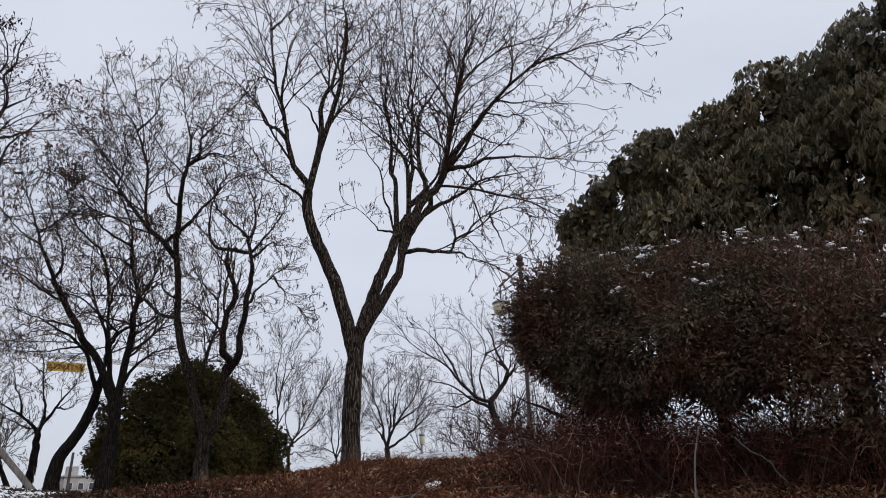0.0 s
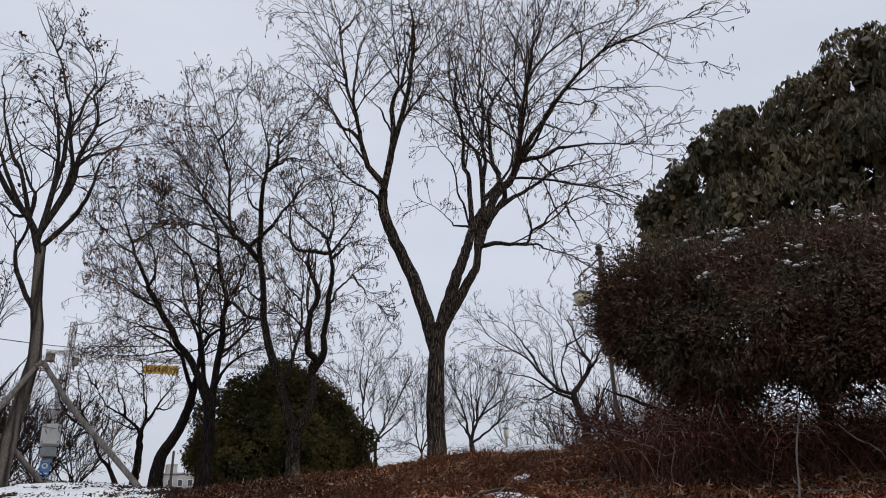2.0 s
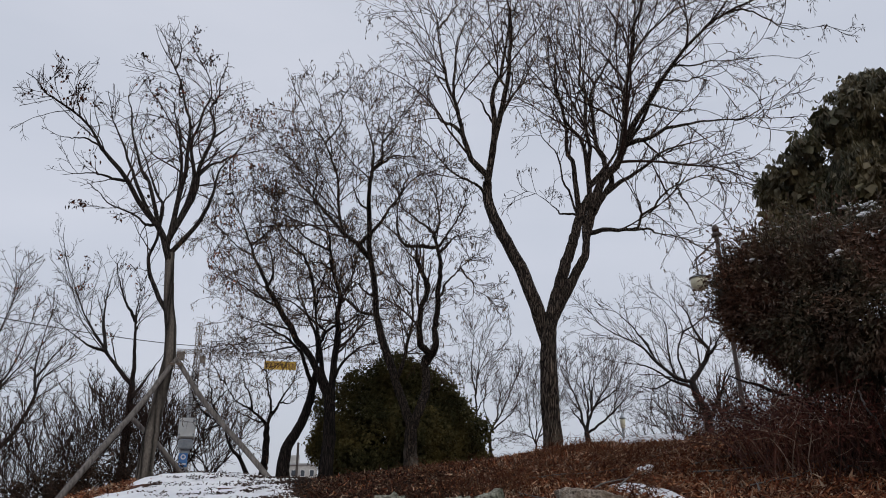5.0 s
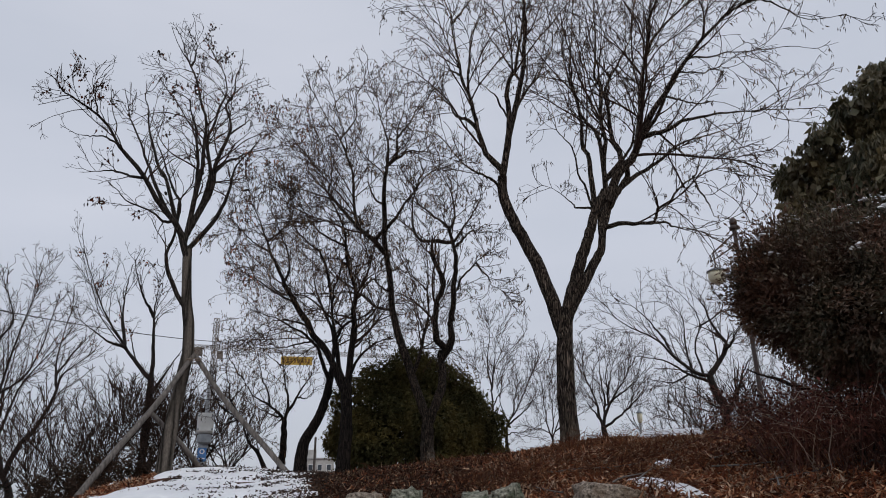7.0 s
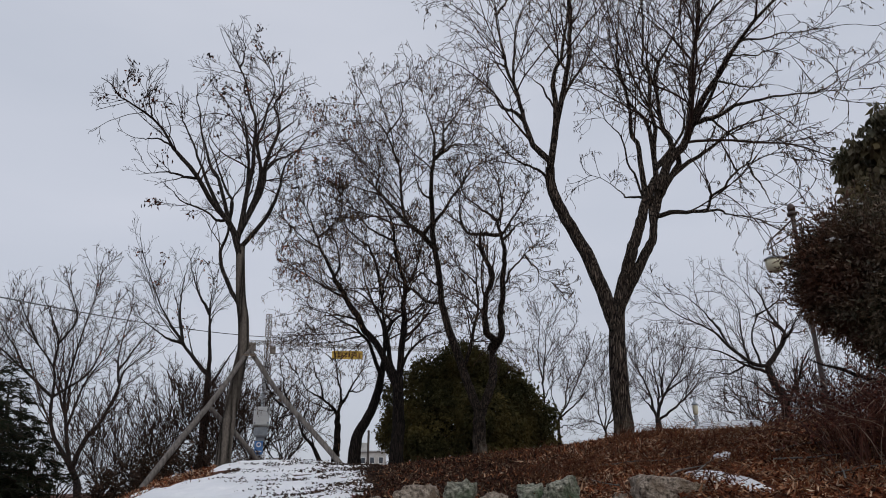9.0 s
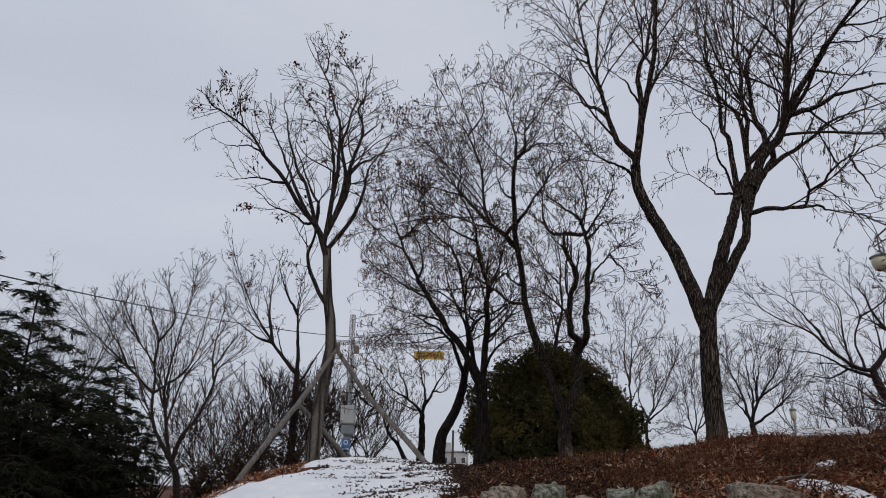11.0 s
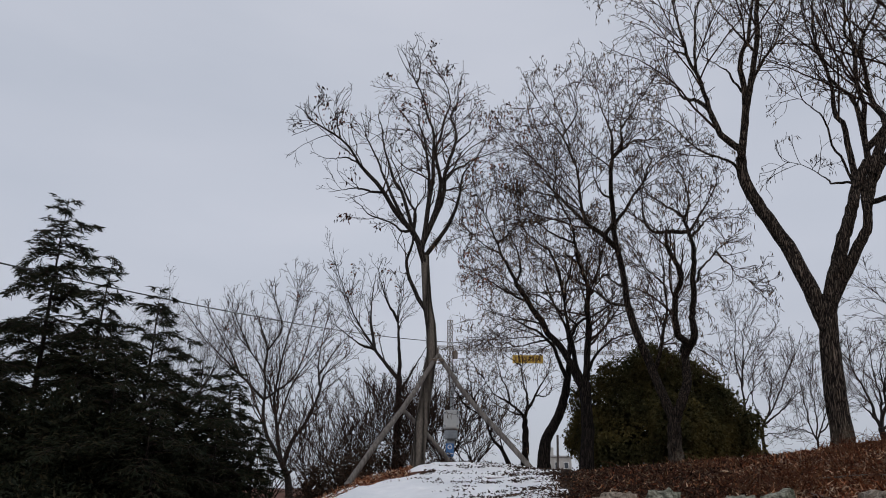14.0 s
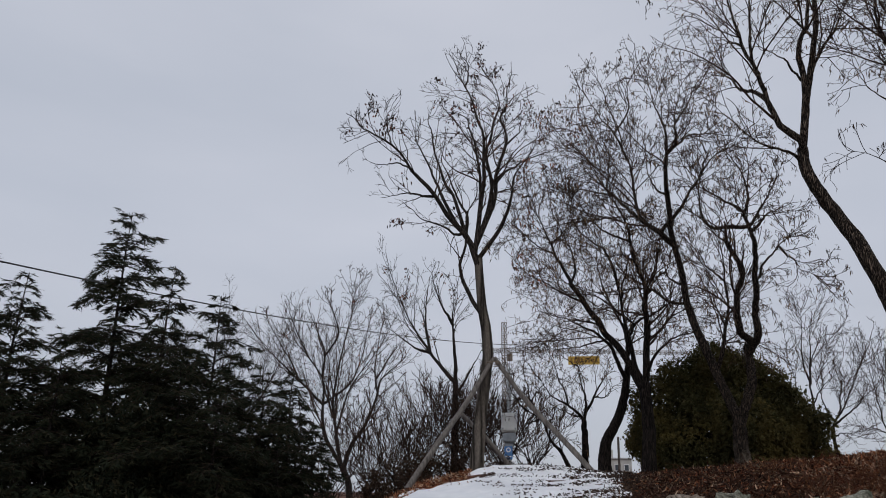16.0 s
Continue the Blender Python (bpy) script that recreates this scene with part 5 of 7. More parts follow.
SAPLING.append((0.015, 0.006, [(0.0, 0.0, 0.2), (0.2, -0.2, 0.2), (0.4, -0.4, 0.25)]))
bare_tree("sapling", "small leafless sapling beside the dome bush", (1.81, 14.71, on_ground(1.81, 14.71)), 7.0, SAPLING, 203, "saplings on the crest", bark_mat=M_BARK_FAR, twig_mat=M_TWIG, dense=3.3, crowd=5, reach=1.0, up=0.05, wild=0.75, thin_at=0.0026, spread=(18, 46), tips_on=4.0, lift=2.43 - on_ground(1.81, 14.71))
WHIP = [(0.035, 0.022, [(0.0, 0.0, 0.0), (0.05, 0.0, 0.55), (0.05, 0.0, 1.1)])]
WHIP.append((0.022, 0.006, [(0.05, 0.0, 1.0), (0.15, 0.15, 1.65), (0.2, 0.3, 2.15), (0.4, 0.45, 2.55)]))
WHIP.append((0.02, 0.006, [(0.05, 0.0, 1.1), (0.0, 0.0, 1.65), (0.05, 0.0, 2.1), (0.1, 0.0, 2.45)]))
WHIP.append((0.016, 0.006, [(0.1, 0.0, 1.35), (0.25, 0.25, 1.75), (0.45, 0.5, 2.0)]))
WHIP.append((0.015, 0.006, [(0.05, 0.0, 0.65), (0.2, -0.15, 0.9), (0.35, -0.3, 1.05), (0.45, -0.4, 1.1)]))
WHIP.append((0.015, 0.006, [(0.0, 0.0, 0.45), (-0.15, 0.05, 0.85), (-0.2, 0.05, 1.3), (-0.3, 0.1, 1.65)]))
bare_tree("sapling", "tall thin sapling rising behind the dome bush", (1.52, 14.84, on_ground(1.52, 14.84)), 5.8, WHIP, 204, "saplings on the crest", bark_mat=M_BARK_FAR, twig_mat=M_TWIG, dense=3.3, crowd=5, reach=1.0, up=0.05, wild=0.75, thin_at=0.0026, spread=(18, 46), tips_on=4.0, lift=2.52 - on_ground(1.52, 14.84))
THICKET = [(0.06, 0.05, [(0.0, 0.0, -0.05), (0.0, 0.0, 0.0), (0.0, 0.0, 0.05)])]
THICKET.append((0.035, 0.007, [(-0.1, 0.0, 0.05), (-0.1, 0.1, 0.6), (-0.25, 0.2, 1.1), (-0.3, 0.3, 1.6)]))
THICKET.append((0.035, 0.007, [(0.0, 0.0, 0.05), (0.05, 0.1, 0.6), (0.0, 0.2, 1.15), (0.0, 0.3, 1.75)]))
THICKET.append((0.035, 0.007, [(0.1, 0.0, 0.05), (0.25, 0.0, 0.6), (0.55, 0.0, 1.1), (0.75, 0.0, 1.6)]))
THICKET.append((0.025, 0.007, [(0.2, 0.0, 0.4), (0.15, -0.1, 1.05), (0.35, -0.2, 1.7)]))
THICKET.append((0.025, 0.007, [(0.25, 0.0, 0.55), (0.6, -0.2, 0.8), (0.85, -0.45, 1.05)]))
THICKET.append((0.025, 0.007, [(-0.1, 0.0, 0.15), (-0.25, -0.05, 0.45), (-0.35, -0.1, 0.7)]))
THICKET.append((0.03, 0.007, [(0.4, 0.0, 0.05), (0.5, -0.05, 0.45), (0.65, -0.05, 0.85), (0.9, -0.1, 1.4)]))
THICKET.append((0.022, 0.006, [(0.5, 0.0, 0.3), (0.65, -0.25, 0.55), (0.85, -0.45, 0.7)]))
THICKET.append((0.022, 0.006, [(0.05, 0.0, 0.7), (0.25, -0.25, 1.1), (0.4, -0.45, 1.45)]))
bare_tree("sapling", "many-stemmed leafless shrub on the crest", (3.77, 14.83, on_ground(3.77, 14.83)), 14.3, THICKET, 205, "saplings on the crest", bark_mat=M_BARK_FAR, twig_mat=M_TWIG, dense=3.3, crowd=5, reach=1.0, up=0.05, wild=0.75, thin_at=0.0026, spread=(18, 46), tips_on=4.0, lift=2.69 - on_ground(3.77, 14.83))
FAN = [(0.03, 0.025, [(0.0, 0.0, -0.05), (0.0, 0.0, 0.0), (0.0, 0.0, 0.05)])]
FAN.append((0.02, 0.006, [(0.0, 0.0, 0.05), (-0.1, 0.0, 0.6), (-0.15, 0.05, 1.25), (-0.2, 0.05, 1.85)]))
FAN.append((0.02, 0.006, [(0.0, 0.0, 0.05), (0.05, -0.05, 0.7), (0.05, -0.1, 1.35), (0.15, -0.15, 1.75)]))
FAN.append((0.02, 0.006, [(0.05, 0.0, 0.05), (0.2, -0.05, 0.6), (0.35, -0.1, 1.2), (0.6, -0.15, 1.8)]))
FAN.append((0.018, 0.006, [(0.0, 0.0, 0.1), (-0.25, -0.05, 0.25), (-0.4, -0.15, 0.3)]))
FAN.append((0.018, 0.006, [(0.05, 0.0, 0.2), (0.4, 0.15, 0.6), (0.7, 0.3, 1.25), (0.85, 0.5, 1.8)]))
bare_tree("sapling", "pale leafless shrub seen past the main trunk", (3.14, 17.02, on_ground(3.14, 17.02)), 10.5, FAN, 206, "saplings on the crest", bark_mat=M_BARK_FAR, twig_mat=M_TWIG, dense=3.3, crowd=5, reach=1.0, up=0.05, wild=0.75, thin_at=0.0026, spread=(18, 46), tips_on=4.0, lift=2.65 - on_ground(3.14, 17.02))

rng_w = np.random.default_rng(71)
# bearing, distance, height, spread, stems, fork height, trunk radius, lean
FAR_TREES = [(-37, 23, 6.2, 2.4, 8, 1.6, 0.09, 0.0), (26, 18.0, 3.4, 1.5, 7, 0.5, 0.06, 0.0), (19.4, 20, 3.4, 1.7, 7, 0.5, 0.06, 0.0)]
for k, (fa, fr, fh, fs, fn, ff, f0, fl) in enumerate(FAR_TREES):
    wx, wy = polar(fa, fr)
    bare_tree("bare_tree", "grey leafless tree with a spreading vase of fine branches", (wx, wy, on_ground(wx, wy)), fa,
              wild_limbs(rng_w, fh, fs, fn, ff, f0, fl), 80 + k, "leafless trees behind the mound", M_BARK_FAR, M_TWIG_GREY, 1.5, 0.06, levels=3, thin_at=0.0026, spread=(14, 42), wild=0.8, reach=0.9, skip=2)
for k, (fa, fr, fh, fs) in enumerate([(-25.5, 17.5, 2.2, 1.2), (-23.5, 16.6, 2.0, 1.3), (-21.5, 17.2, 2.4, 1.3), (-19.0, 17.0, 2.3, 1.3), (-17.5, 16.4, 1.9, 1.3), (-15.8, 17.6, 2.0, 1.3), (-13.6, 18.0, 1.7, 1.2), (-28.5, 17, 2.0, 1.0),
        (21.5, 15.0, 1.2, 0.9), (25.4, 14.5, 1.3, 0.9)]):
    wx, wy = polar(fa, fr)
    bare_tree("bare_shrub", "dense twiggy leafless shrub behind the bank", (wx, wy, on_ground(wx, wy)), fa,
              wild_limbs(rng_w, fh, fs, 14, 0.35 if fr > 10 else 0.1, 0.03 if fr > 10 else 0.011), 95 + k, "leafless shrubs behind the bank", M_BARK_BLACK, M_TWIG, 2.1, 0.06, levels=3, thin_at=0.004, spread=(14, 40), crowd=3, wild=0.8, skip=2)


# ---- stakes and rope of the staked tree ----
tx, ty = -3.72, 11.75
tz = on_ground(tx, ty)
prop_tree = thing("tree_prop", pose(tx, ty, tz, 0, 0, 17.5), "three leaning grey timber poles tied round a young trunk", "tree support")
joint = Vector((0.25, -0.02, 1.72))
for foot in ((-0.96, -1.25, -0.2), (1.86, -0.35, -0.1)):
    f = Vector(foot)
    d = (joint - f).normalized()
    rngp = np.random.default_rng(int(100 * abs(foot[0])))
    pts = [f - d * 0.12, f + (joint - f) * 0.35, f + (joint - f) * 0.7, joint + d * 0.14 + Vector((foot[0] * 0.06, foot[1] * 0.06, 0))]
    part("pole", stem_mesh("pole", [tuple(q) for q in pts], 0.046, 0.037, M_POLE, rngp, 12, 16, 0.01)[2], parent=prop_tree)
part("pole", stem_mesh("pole", [(-0.3, 0.3, 0.95), (0.15, 0.42, 0.52), (0.66, 0.55, -0.05)], 0.036, 0.036, M_POLE, np.random.default_rng(4), 10, 12, 0.01)[2], parent=prop_tree)
ring = [(joint.x + 0.12 * math.cos(t), joint.y + 0.12 * math.sin(t), joint.z - 0.02 + 0.004 * t) for t in np.linspace(0, 4 * math.pi, 60)]
part("rope", mesh_of("rope", *tubes(np.array(ring)[None], np.full((1, 60), 0.009), 6), M_ROPE, True), parent=prop_tree, label="frayed rope binding")


# ---- evergreen crowns, hedge and bushes ----
def crown(rng, blobs, per_area, length, width, droop, clump=0.13, each=14, inner=0.35):
    """Leaves in clumps over and inside rounded masses (x, y, z, radius)."""
    at, out, size = [], [], []
    balls = np.array(blobs, float)
    for x, y, z, r in blobs:
        n = int(per_area * r * r * 12.6 / each)
        d = unit(rng.normal(size=(n, 3)))
        depth = np.where(rng.random(n) < inner, rng.uniform(0.35, 0.85, n), rng.uniform(0.85, 1.04, n))
        c = np.array([x, y, z]) + d * (r * depth)[:, None]
        deep = (np.linalg.norm(c[:, None] - balls[None, :, :3], axis=2) / balls[None, :, 3]).min(1)
        inside = deep < 0.76
        stay = (deep > 0.42) & (~inside | (rng.random(n) < 0.3))
        c, d = c[stay], d[stay]
        n = len(c)
        size.append(np.repeat(np.where(inside[stay], 1.85, 1.0), each))
        at.append((c[:, None] + np.clip(rng.normal(size=(n, each, 3)), -1.25, 1.25) * clump * 0.5).reshape(-1, 3))
        out.append(np.repeat(d, each, axis=0))
    at, out, size = np.concatenate(at), np.concatenate(out), np.concatenate(size)
    d = out * 0.7 + np.array([[0, 0, -droop]]) + rng.normal(size=at.shape) * 0.45
    return leaves(rng, at, d, length * size, width * size, 0.3, 0.15)


def tufts(rng, blobs, per_area, length, width, each=10, droop=0.9, clear=0.8):
    """Rosettes of hanging leaves at the shoot ends over rounded masses (x, y, z, radius)."""
    balls = np.array(blobs, float)
    at, out = [], []
    for x, y, z, r in blobs:
        n = int(per_area * r * r * 12.6)
        d = unit(rng.normal(size=(n, 3)))
        c = np.array([x, y, z]) + d * (r * rng.uniform(0.84, 1.08, n))[:, None]
        deep = (np.linalg.norm(c[:, None] - balls[None, :, :3], axis=2) / balls[None, :, 3]).min(1)
        at.append(c[deep > clear])
        out.append(d[deep > clear])
    at, out = np.concatenate(at), np.concatenate(out)
    axis = unit(out * 0.8 + np.array([[0, 0, 0.2]]) + rng.normal(size=out.shape) * 0.35)
    u = unit(np.cross(axis, rng.normal(size=axis.shape)))
    w = np.cross(axis, u)
    size = np.repeat(rng.uniform(0.7, 1.2, len(at)), each)
    turn = (np.arange(each)[None] * 2.4 + rng.uniform(0, 6.3, (len(at), 1))).reshape(-1, 1)
    axis, u, w = (np.repeat(q, each, axis=0) for q in (axis, u, w))
    base = np.repeat(at, each, axis=0) - axis * (length * 0.6 * rng.random(len(axis)))[:, None]
    d = axis * 0.4 + (np.cos(turn) * u + np.sin(turn) * w) * 0.8 + np.array([[0, 0, -droop]]) + rng.normal(size=axis.shape) * 0.15
    return leaves(rng, base, d, length * size, width * size, 0.35, 0.12)


def heaps(rng, blobs, extra, spread, least=0.35, most=0.55):
    """The given masses with smaller ones heaped on them for an uneven outline."""
    out = list(blobs)
    for x, y, z, r in blobs:
        for _ in range(extra):
            d = unit(rng.normal(size=3))
            k = rng.uniform(least, most)
            out.append((x + d[0] * r * spread, y + d[1] * r * spread, z + d[2] * r * spread, r * k))
    return out


def masses(rows):
    """Rounded masses given by bearing, distance, height and radius."""
    return [(*polar(a, r), z, s) for a, r, z, s in rows]


rng_e = np.random.default_rng(21)
ex, ey = polar(47, 9.6)
evergreen = thing("evergreen_tree", pose(ex, ey, on_ground(ex, ey)), "broad evergreen tree with drooping olive-green leaves", "tree")
ez = on_ground(ex, ey)
E_MASS = masses([(31.0, 8.8, 4.8, 0.4), (33.6, 8.7, 5.12, 0.44), (35.8, 8.6, 5.4, 0.42), (30.2, 8.7, 4.3, 0.34), (33.0, 8.5, 4.05, 0.45), (37.5, 8.6, 5.4, 0.5), (36.5, 8.3, 4.45, 0.55),
                 (41.5, 8.5, 5.42, 0.58), (40.5, 8.1, 4.5, 0.6), (45.5, 8.4, 5.5, 0.65), (45, 8.0, 4.6, 0.7), (49.5, 8.3, 5.55, 0.7), (49.5, 7.8, 4.6, 0.75),
                 (53.5, 8.2, 5.75, 0.75), (54, 7.7, 4.7, 0.8), (58, 8.1, 5.8, 0.8), (58.5, 7.6, 4.7, 0.85), (63, 8.0, 5.9, 0.9), (39, 8.0, 3.75, 0.5),
                 (44, 7.8, 3.7, 0.55), (50, 7.5, 3.6, 0.6), (56, 7.4, 3.6, 0.65)])
E_MASS = heaps(rng_e, E_MASS, 10, 0.9, 0.24, 0.42)
shift = np.array([ex, ey, ez])
ev_v, ev_f = join_arrays([tufts(rng_e, E_MASS, 105, 0.1, 0.0165, 12, 1.9, 0.84), crown(rng_e, E_MASS, 470, 0.075, 0.05, 1.2, 0.1, 7, 1.0)])
stuff(part("crown", mesh_of("crown", ev_v - shift, ev_f, M_EVERGREEN), parent=evergreen))
part("trunk", stem_mesh("trunk", [(0, 0, -0.1), (0.05, 0, 1.2), (0, 0.05, 2.6), (0.1, 0, 4.2)], 0.2, 0.09, M_BARK, rng_e, 14, 24, 0.03, 0.4)[2], parent=evergreen)
for x, y, z, r in E_MASS[:19:2]:
    tip = np.array([x, y, z]) - shift
    z0 = min(max(tip[2] * 0.45, 0.9), 3.6)
    part("limb", stem_mesh("limb", [(0, 0, z0), tuple(tip * 0.4 + np.array([0, 0, z0 * 0.6 + 0.15])), tuple(tip)], 0.06, 0.015, M_BARK, rng_e, 8, 14, 0.04)[2], parent=evergreen)

rng_h = np.random.default_rng(22)
hx, hy = polar(37, 5.9)
hz = on_ground(hx, hy)
hedge = thing("hedge", pose(hx, hy, hz), "overgrown hedge of small bronze-green leaves on bare stems", "hedge")
H_MASS = masses([(32.5, 6.1, 2.45, 0.17), (30.4, 6.2, 2.62, 0.2), (31.4, 6.25, 2.42, 0.18), (33.6, 6.2, 2.42, 0.17), (40, 5.8, 2.3, 0.22), (36.3, 6.0, 2.5, 0.2), (38.2, 5.9, 2.42, 0.22), (42.6, 5.7, 2.32, 0.26), (45.5, 5.6, 2.1, 0.3), (25.4, 6.3, 3.1, 0.1), (25.2, 6.3, 2.95, 0.1), (25.2, 6.3, 2.8, 0.12), (26.0, 6.3, 2.74, 0.13), (26.8, 6.3, 2.68, 0.14), (27.6, 6.3, 2.55, 0.13), (28.6, 6.3, 2.45, 0.14), (29.2, 6.3, 2.37, 0.13), (30.0, 6.3, 2.32, 0.13), (30.8, 6.3, 2.35, 0.13), (31.7, 6.3, 2.32, 0.13), (32.6, 6.2, 2.33, 0.13), (33.4, 6.2, 2.36, 0.12), (39.0, 6.0, 2.3, 0.13), (25.7, 6.3, 3.05, 0.16), (26.0, 6.3, 2.9, 0.16), (26.2, 6.3, 3.22, 0.15), (26.8, 6.2, 3.15, 0.22), (27.4, 6.3, 2.9, 0.18), (27.6, 6.3, 3.05, 0.25), (28.3, 6.2, 3.22, 0.28), (28.6, 6.1, 2.9, 0.3), (31.2, 6.1, 3.2, 0.33), (31.2, 6.0, 2.72, 0.38),
                 (34.4, 6.0, 3.12, 0.36), (34.4, 5.8, 2.7, 0.42), (37.6, 5.9, 3.1, 0.38), (37.8, 5.7, 2.7, 0.44), (41, 5.8, 3.02, 0.38), (41.2, 5.6, 2.65, 0.44),
                 (44.3, 5.6, 2.85, 0.4), (44.8, 5.4, 2.5, 0.42), (48, 5.4, 2.72, 0.42), (48.4, 5.2, 2.3, 0.42), (52, 5.2, 2.55, 0.42), (53, 5.0, 2.15, 0.42),
                 (57, 5.1, 2.45, 0.45), (58, 4.9, 2.0, 0.45), (30.4, 6.2, 2.45, 0.22), (27.0, 6.4, 2.84, 0.15), (27.9, 6.4, 2.72, 0.2), (29.2, 6.3, 2.6, 0.22), (32.0, 6.2, 2.42, 0.22), (33.6, 6.1, 2.38, 0.22), (37.4, 6.0, 2.2, 0.2), (34.6, 6.1, 2.35, 0.2), (35.6, 6.0, 2.2, 0.16), (29.4, 6.2, 2.68, 0.26)])
H_MASS = heaps(rng_h, H_MASS, 3, 0.85, 0.3, 0.5)
h_shift = np.array([hx, hy, hz])
H_LEAFY = [q for q in H_MASS if math.degrees(math.atan2(q[0], q[1])) < 43.5]
H_BARE = [q for q in H_MASS if math.degrees(math.atan2(q[0], q[1])) >= 43.5]


def gap_height(azimuth):
    """Height of the underside of the hedge's leaves."""
    return np.interp(azimuth, [24.63, 25.88, 27.62, 29.54, 31.19, 32.31, 34.78, 35.98, 37.44, 38.79, 41.14, 42.66, 44.64, 47.18],
                     [2.70, 2.67, 2.46, 2.28, 2.34, 2.26, 2.37, 2.41, 2.35, 2.24, 2.37, 2.20, 2.15, 2.11])


def bramble_height(azimuth):
    """Height that the brambles below reach, six metres off."""
    return np.interp(azimuth, [22.8, 24.6, 25.69, 27.49, 29.48, 32.26, 33.31, 34.60, 36.05, 37.25, 38.65, 40.92, 41.79, 44.21, 47.11],
                     [1.95, 2.1, 2.3, 2.26, 2.21, 2.21, 2.08, 2.03, 2.14, 2.05, 2.13, 2.21, 2.08, 2.09, 2.07])


h_v, h_f = crown(rng_h, H_LEAFY, 3600, 0.04, 0.0125, 0.25, 0.09, 12, 0.4)
h_leaf = h_v.reshape(-1, 4, 3)
h_az = np.degrees(np.arctan2(h_leaf[:, 0, 0], h_leaf[:, 0, 1]))
h_keep = (h_leaf[:, 0, 2] > gap_height(h_az) - 0.03 + 0.065 * rng_h.normal(size=len(h_az))) | (rng_h.random(len(h_az)) < 0.09)
h_v = h_leaf[h_keep].reshape(-1, 3)
h_f = np.arange(h_keep.sum())[:, None] * 4
h_f = np.concatenate([h_f + np.array([[0, 1, 2]]), h_f + np.array([[0, 2, 3]])])
stuff(part("foliage", mesh_of("foliage", h_v - h_shift, h_f, M_HEDGE), parent=hedge))
hb_v, hb_f = crown(rng_h, H_BARE, 1300, 0.04, 0.013, 0.15, 0.12, 10, 0.4)
stuff(part("foliage", mesh_of("foliage", hb_v - h_shift, hb_f, M_REDHEDGE), parent=hedge, label="thin reddish leaves on bare twigs"))
hb_p = np.concatenate([np.stack([np.array(q[:3]) + d * q[3] * 0.2, np.array(q[:3]) + d * q[3] * 0.7, np.array(q[:3]) + d * q[3] * 1.25 + np.array([0, 0, 0.08])], 1)
                       for q in H_BARE for d in [unit(rng_h.normal(size=(int(90 * q[3]), 3)) + np.array([0, 0, 0.5]))]])
hb_p = hb_p + rng_h.normal(size=hb_p.shape) * 0.03
stuff(part("twig_growth", mesh_of("twig_growth", *tubes(hb_p, np.broadcast_to(np.array([0.004, 0.003, 0.0018]), hb_p.shape[:2]), 3), M_BRAMBLE), parent=hedge, label="wine-red bare twigs"))
hedge.children[-1].data.transform(Matrix.Translation(-Vector(h_shift)))
h_stems = []
for k in range(75):
    a0, r0 = rng_h.uniform(29, 58), rng_h.uniform(5.9, 6.5)
    bx, by = polar(a0, r0 - 0.02 * (a0 - 30))
    tip = np.array(H_MASS[rng_h.integers(6, 42)][:3])
    if np.hypot(tip[0] - bx, tip[1] - by) > 0.9:
        continue
    b0 = np.array([bx, by, on_ground(bx, by) - 0.05])
    mid = b0 * 0.5 + tip * 0.5 + rng_h.normal(size=3) * 0.2
    h_stems.append(smooth_path([b0, mid, tip + np.array([0, 0, 0.25])], 10))
h_stems = np.array(h_stems)
for a0, r0, tip in ((38.6, 6.1, (36.6, 5.95, 3.0)), (46.5, 5.8, (45.0, 5.6, 2.7)), (32.8, 6.3, (31.5, 6.1, 2.9))):
    bx, by = polar(a0, r0)
    gz1 = on_ground(bx, by)
    q1 = np.array([*polar(tip[0], tip[1]), tip[2]])
    mid = np.array([bx, by, gz1]) * 0.5 + q1 * 0.5 + np.array([0.06, 0, 0])
    part("stem", stem_mesh("stem", [(bx, by, gz1 - 0.05), tuple(mid), tuple(q1)], 0.045, 0.025, M_BARK_BLACK, rng_h, 10, 14, 0.03, 0.3)[2], parent=hedge)
h_rad = np.linspace(0.008, 0.0035, 10)[None] * rng_h.uniform(0.6, 1.6, (len(h_stems), 1))
for q, rq in zip(h_stems, h_rad):
    part("stem", mesh_of("stem", *tubes(q[None], rq[None], 6), M_TWIG, True), parent=hedge)
hs1, hr1 = shoots(rng_h, h_stems, h_rad, 7, 0.3, (25, 70), 0.35, 0.05, 0.25, 6, 0.6, 0.4, 0.1, 0.5)
hs2, hr2 = shoots(rng_h, hs1, hr1, 9, 0.1, (25, 70), 0.5, 0.03, 0.25, 5, 0.7, 0.6, 0.06, 0.25)
stuff(part("twig_growth", mesh_of("twig_growth", *join_arrays([tubes(hs1, np.maximum(hr1, 0.002), 3), tubes(hs2, np.maximum(hr2, 0.0015), 3)]), M_TWIG), parent=hedge))
sp_at, sp_d = [], []
for x, y, z, r in H_MASS:
    d = unit(rng_h.normal(size=(int((330 if x / y < 0.55 else 110) * r), 3)) + np.array([0, 0, 0.25]))
    sp_at.append(np.array([x, y, z]) + d * r * 0.95)
    sp_d.append(d)
sp_at, sp_d = np.concatenate(sp_at), unit(np.concatenate(sp_d) + np.array([0, 0, 0.35]))
sp_ok = sp_at[:, 2] > gap_height(np.degrees(np.arctan2(sp_at[:, 0], sp_at[:, 1]))) + 0.12
sp_at, sp_d = sp_at[sp_ok], sp_d[sp_ok]
sp_l = rng_h.uniform(0.08, 0.26, (len(sp_at), 1))
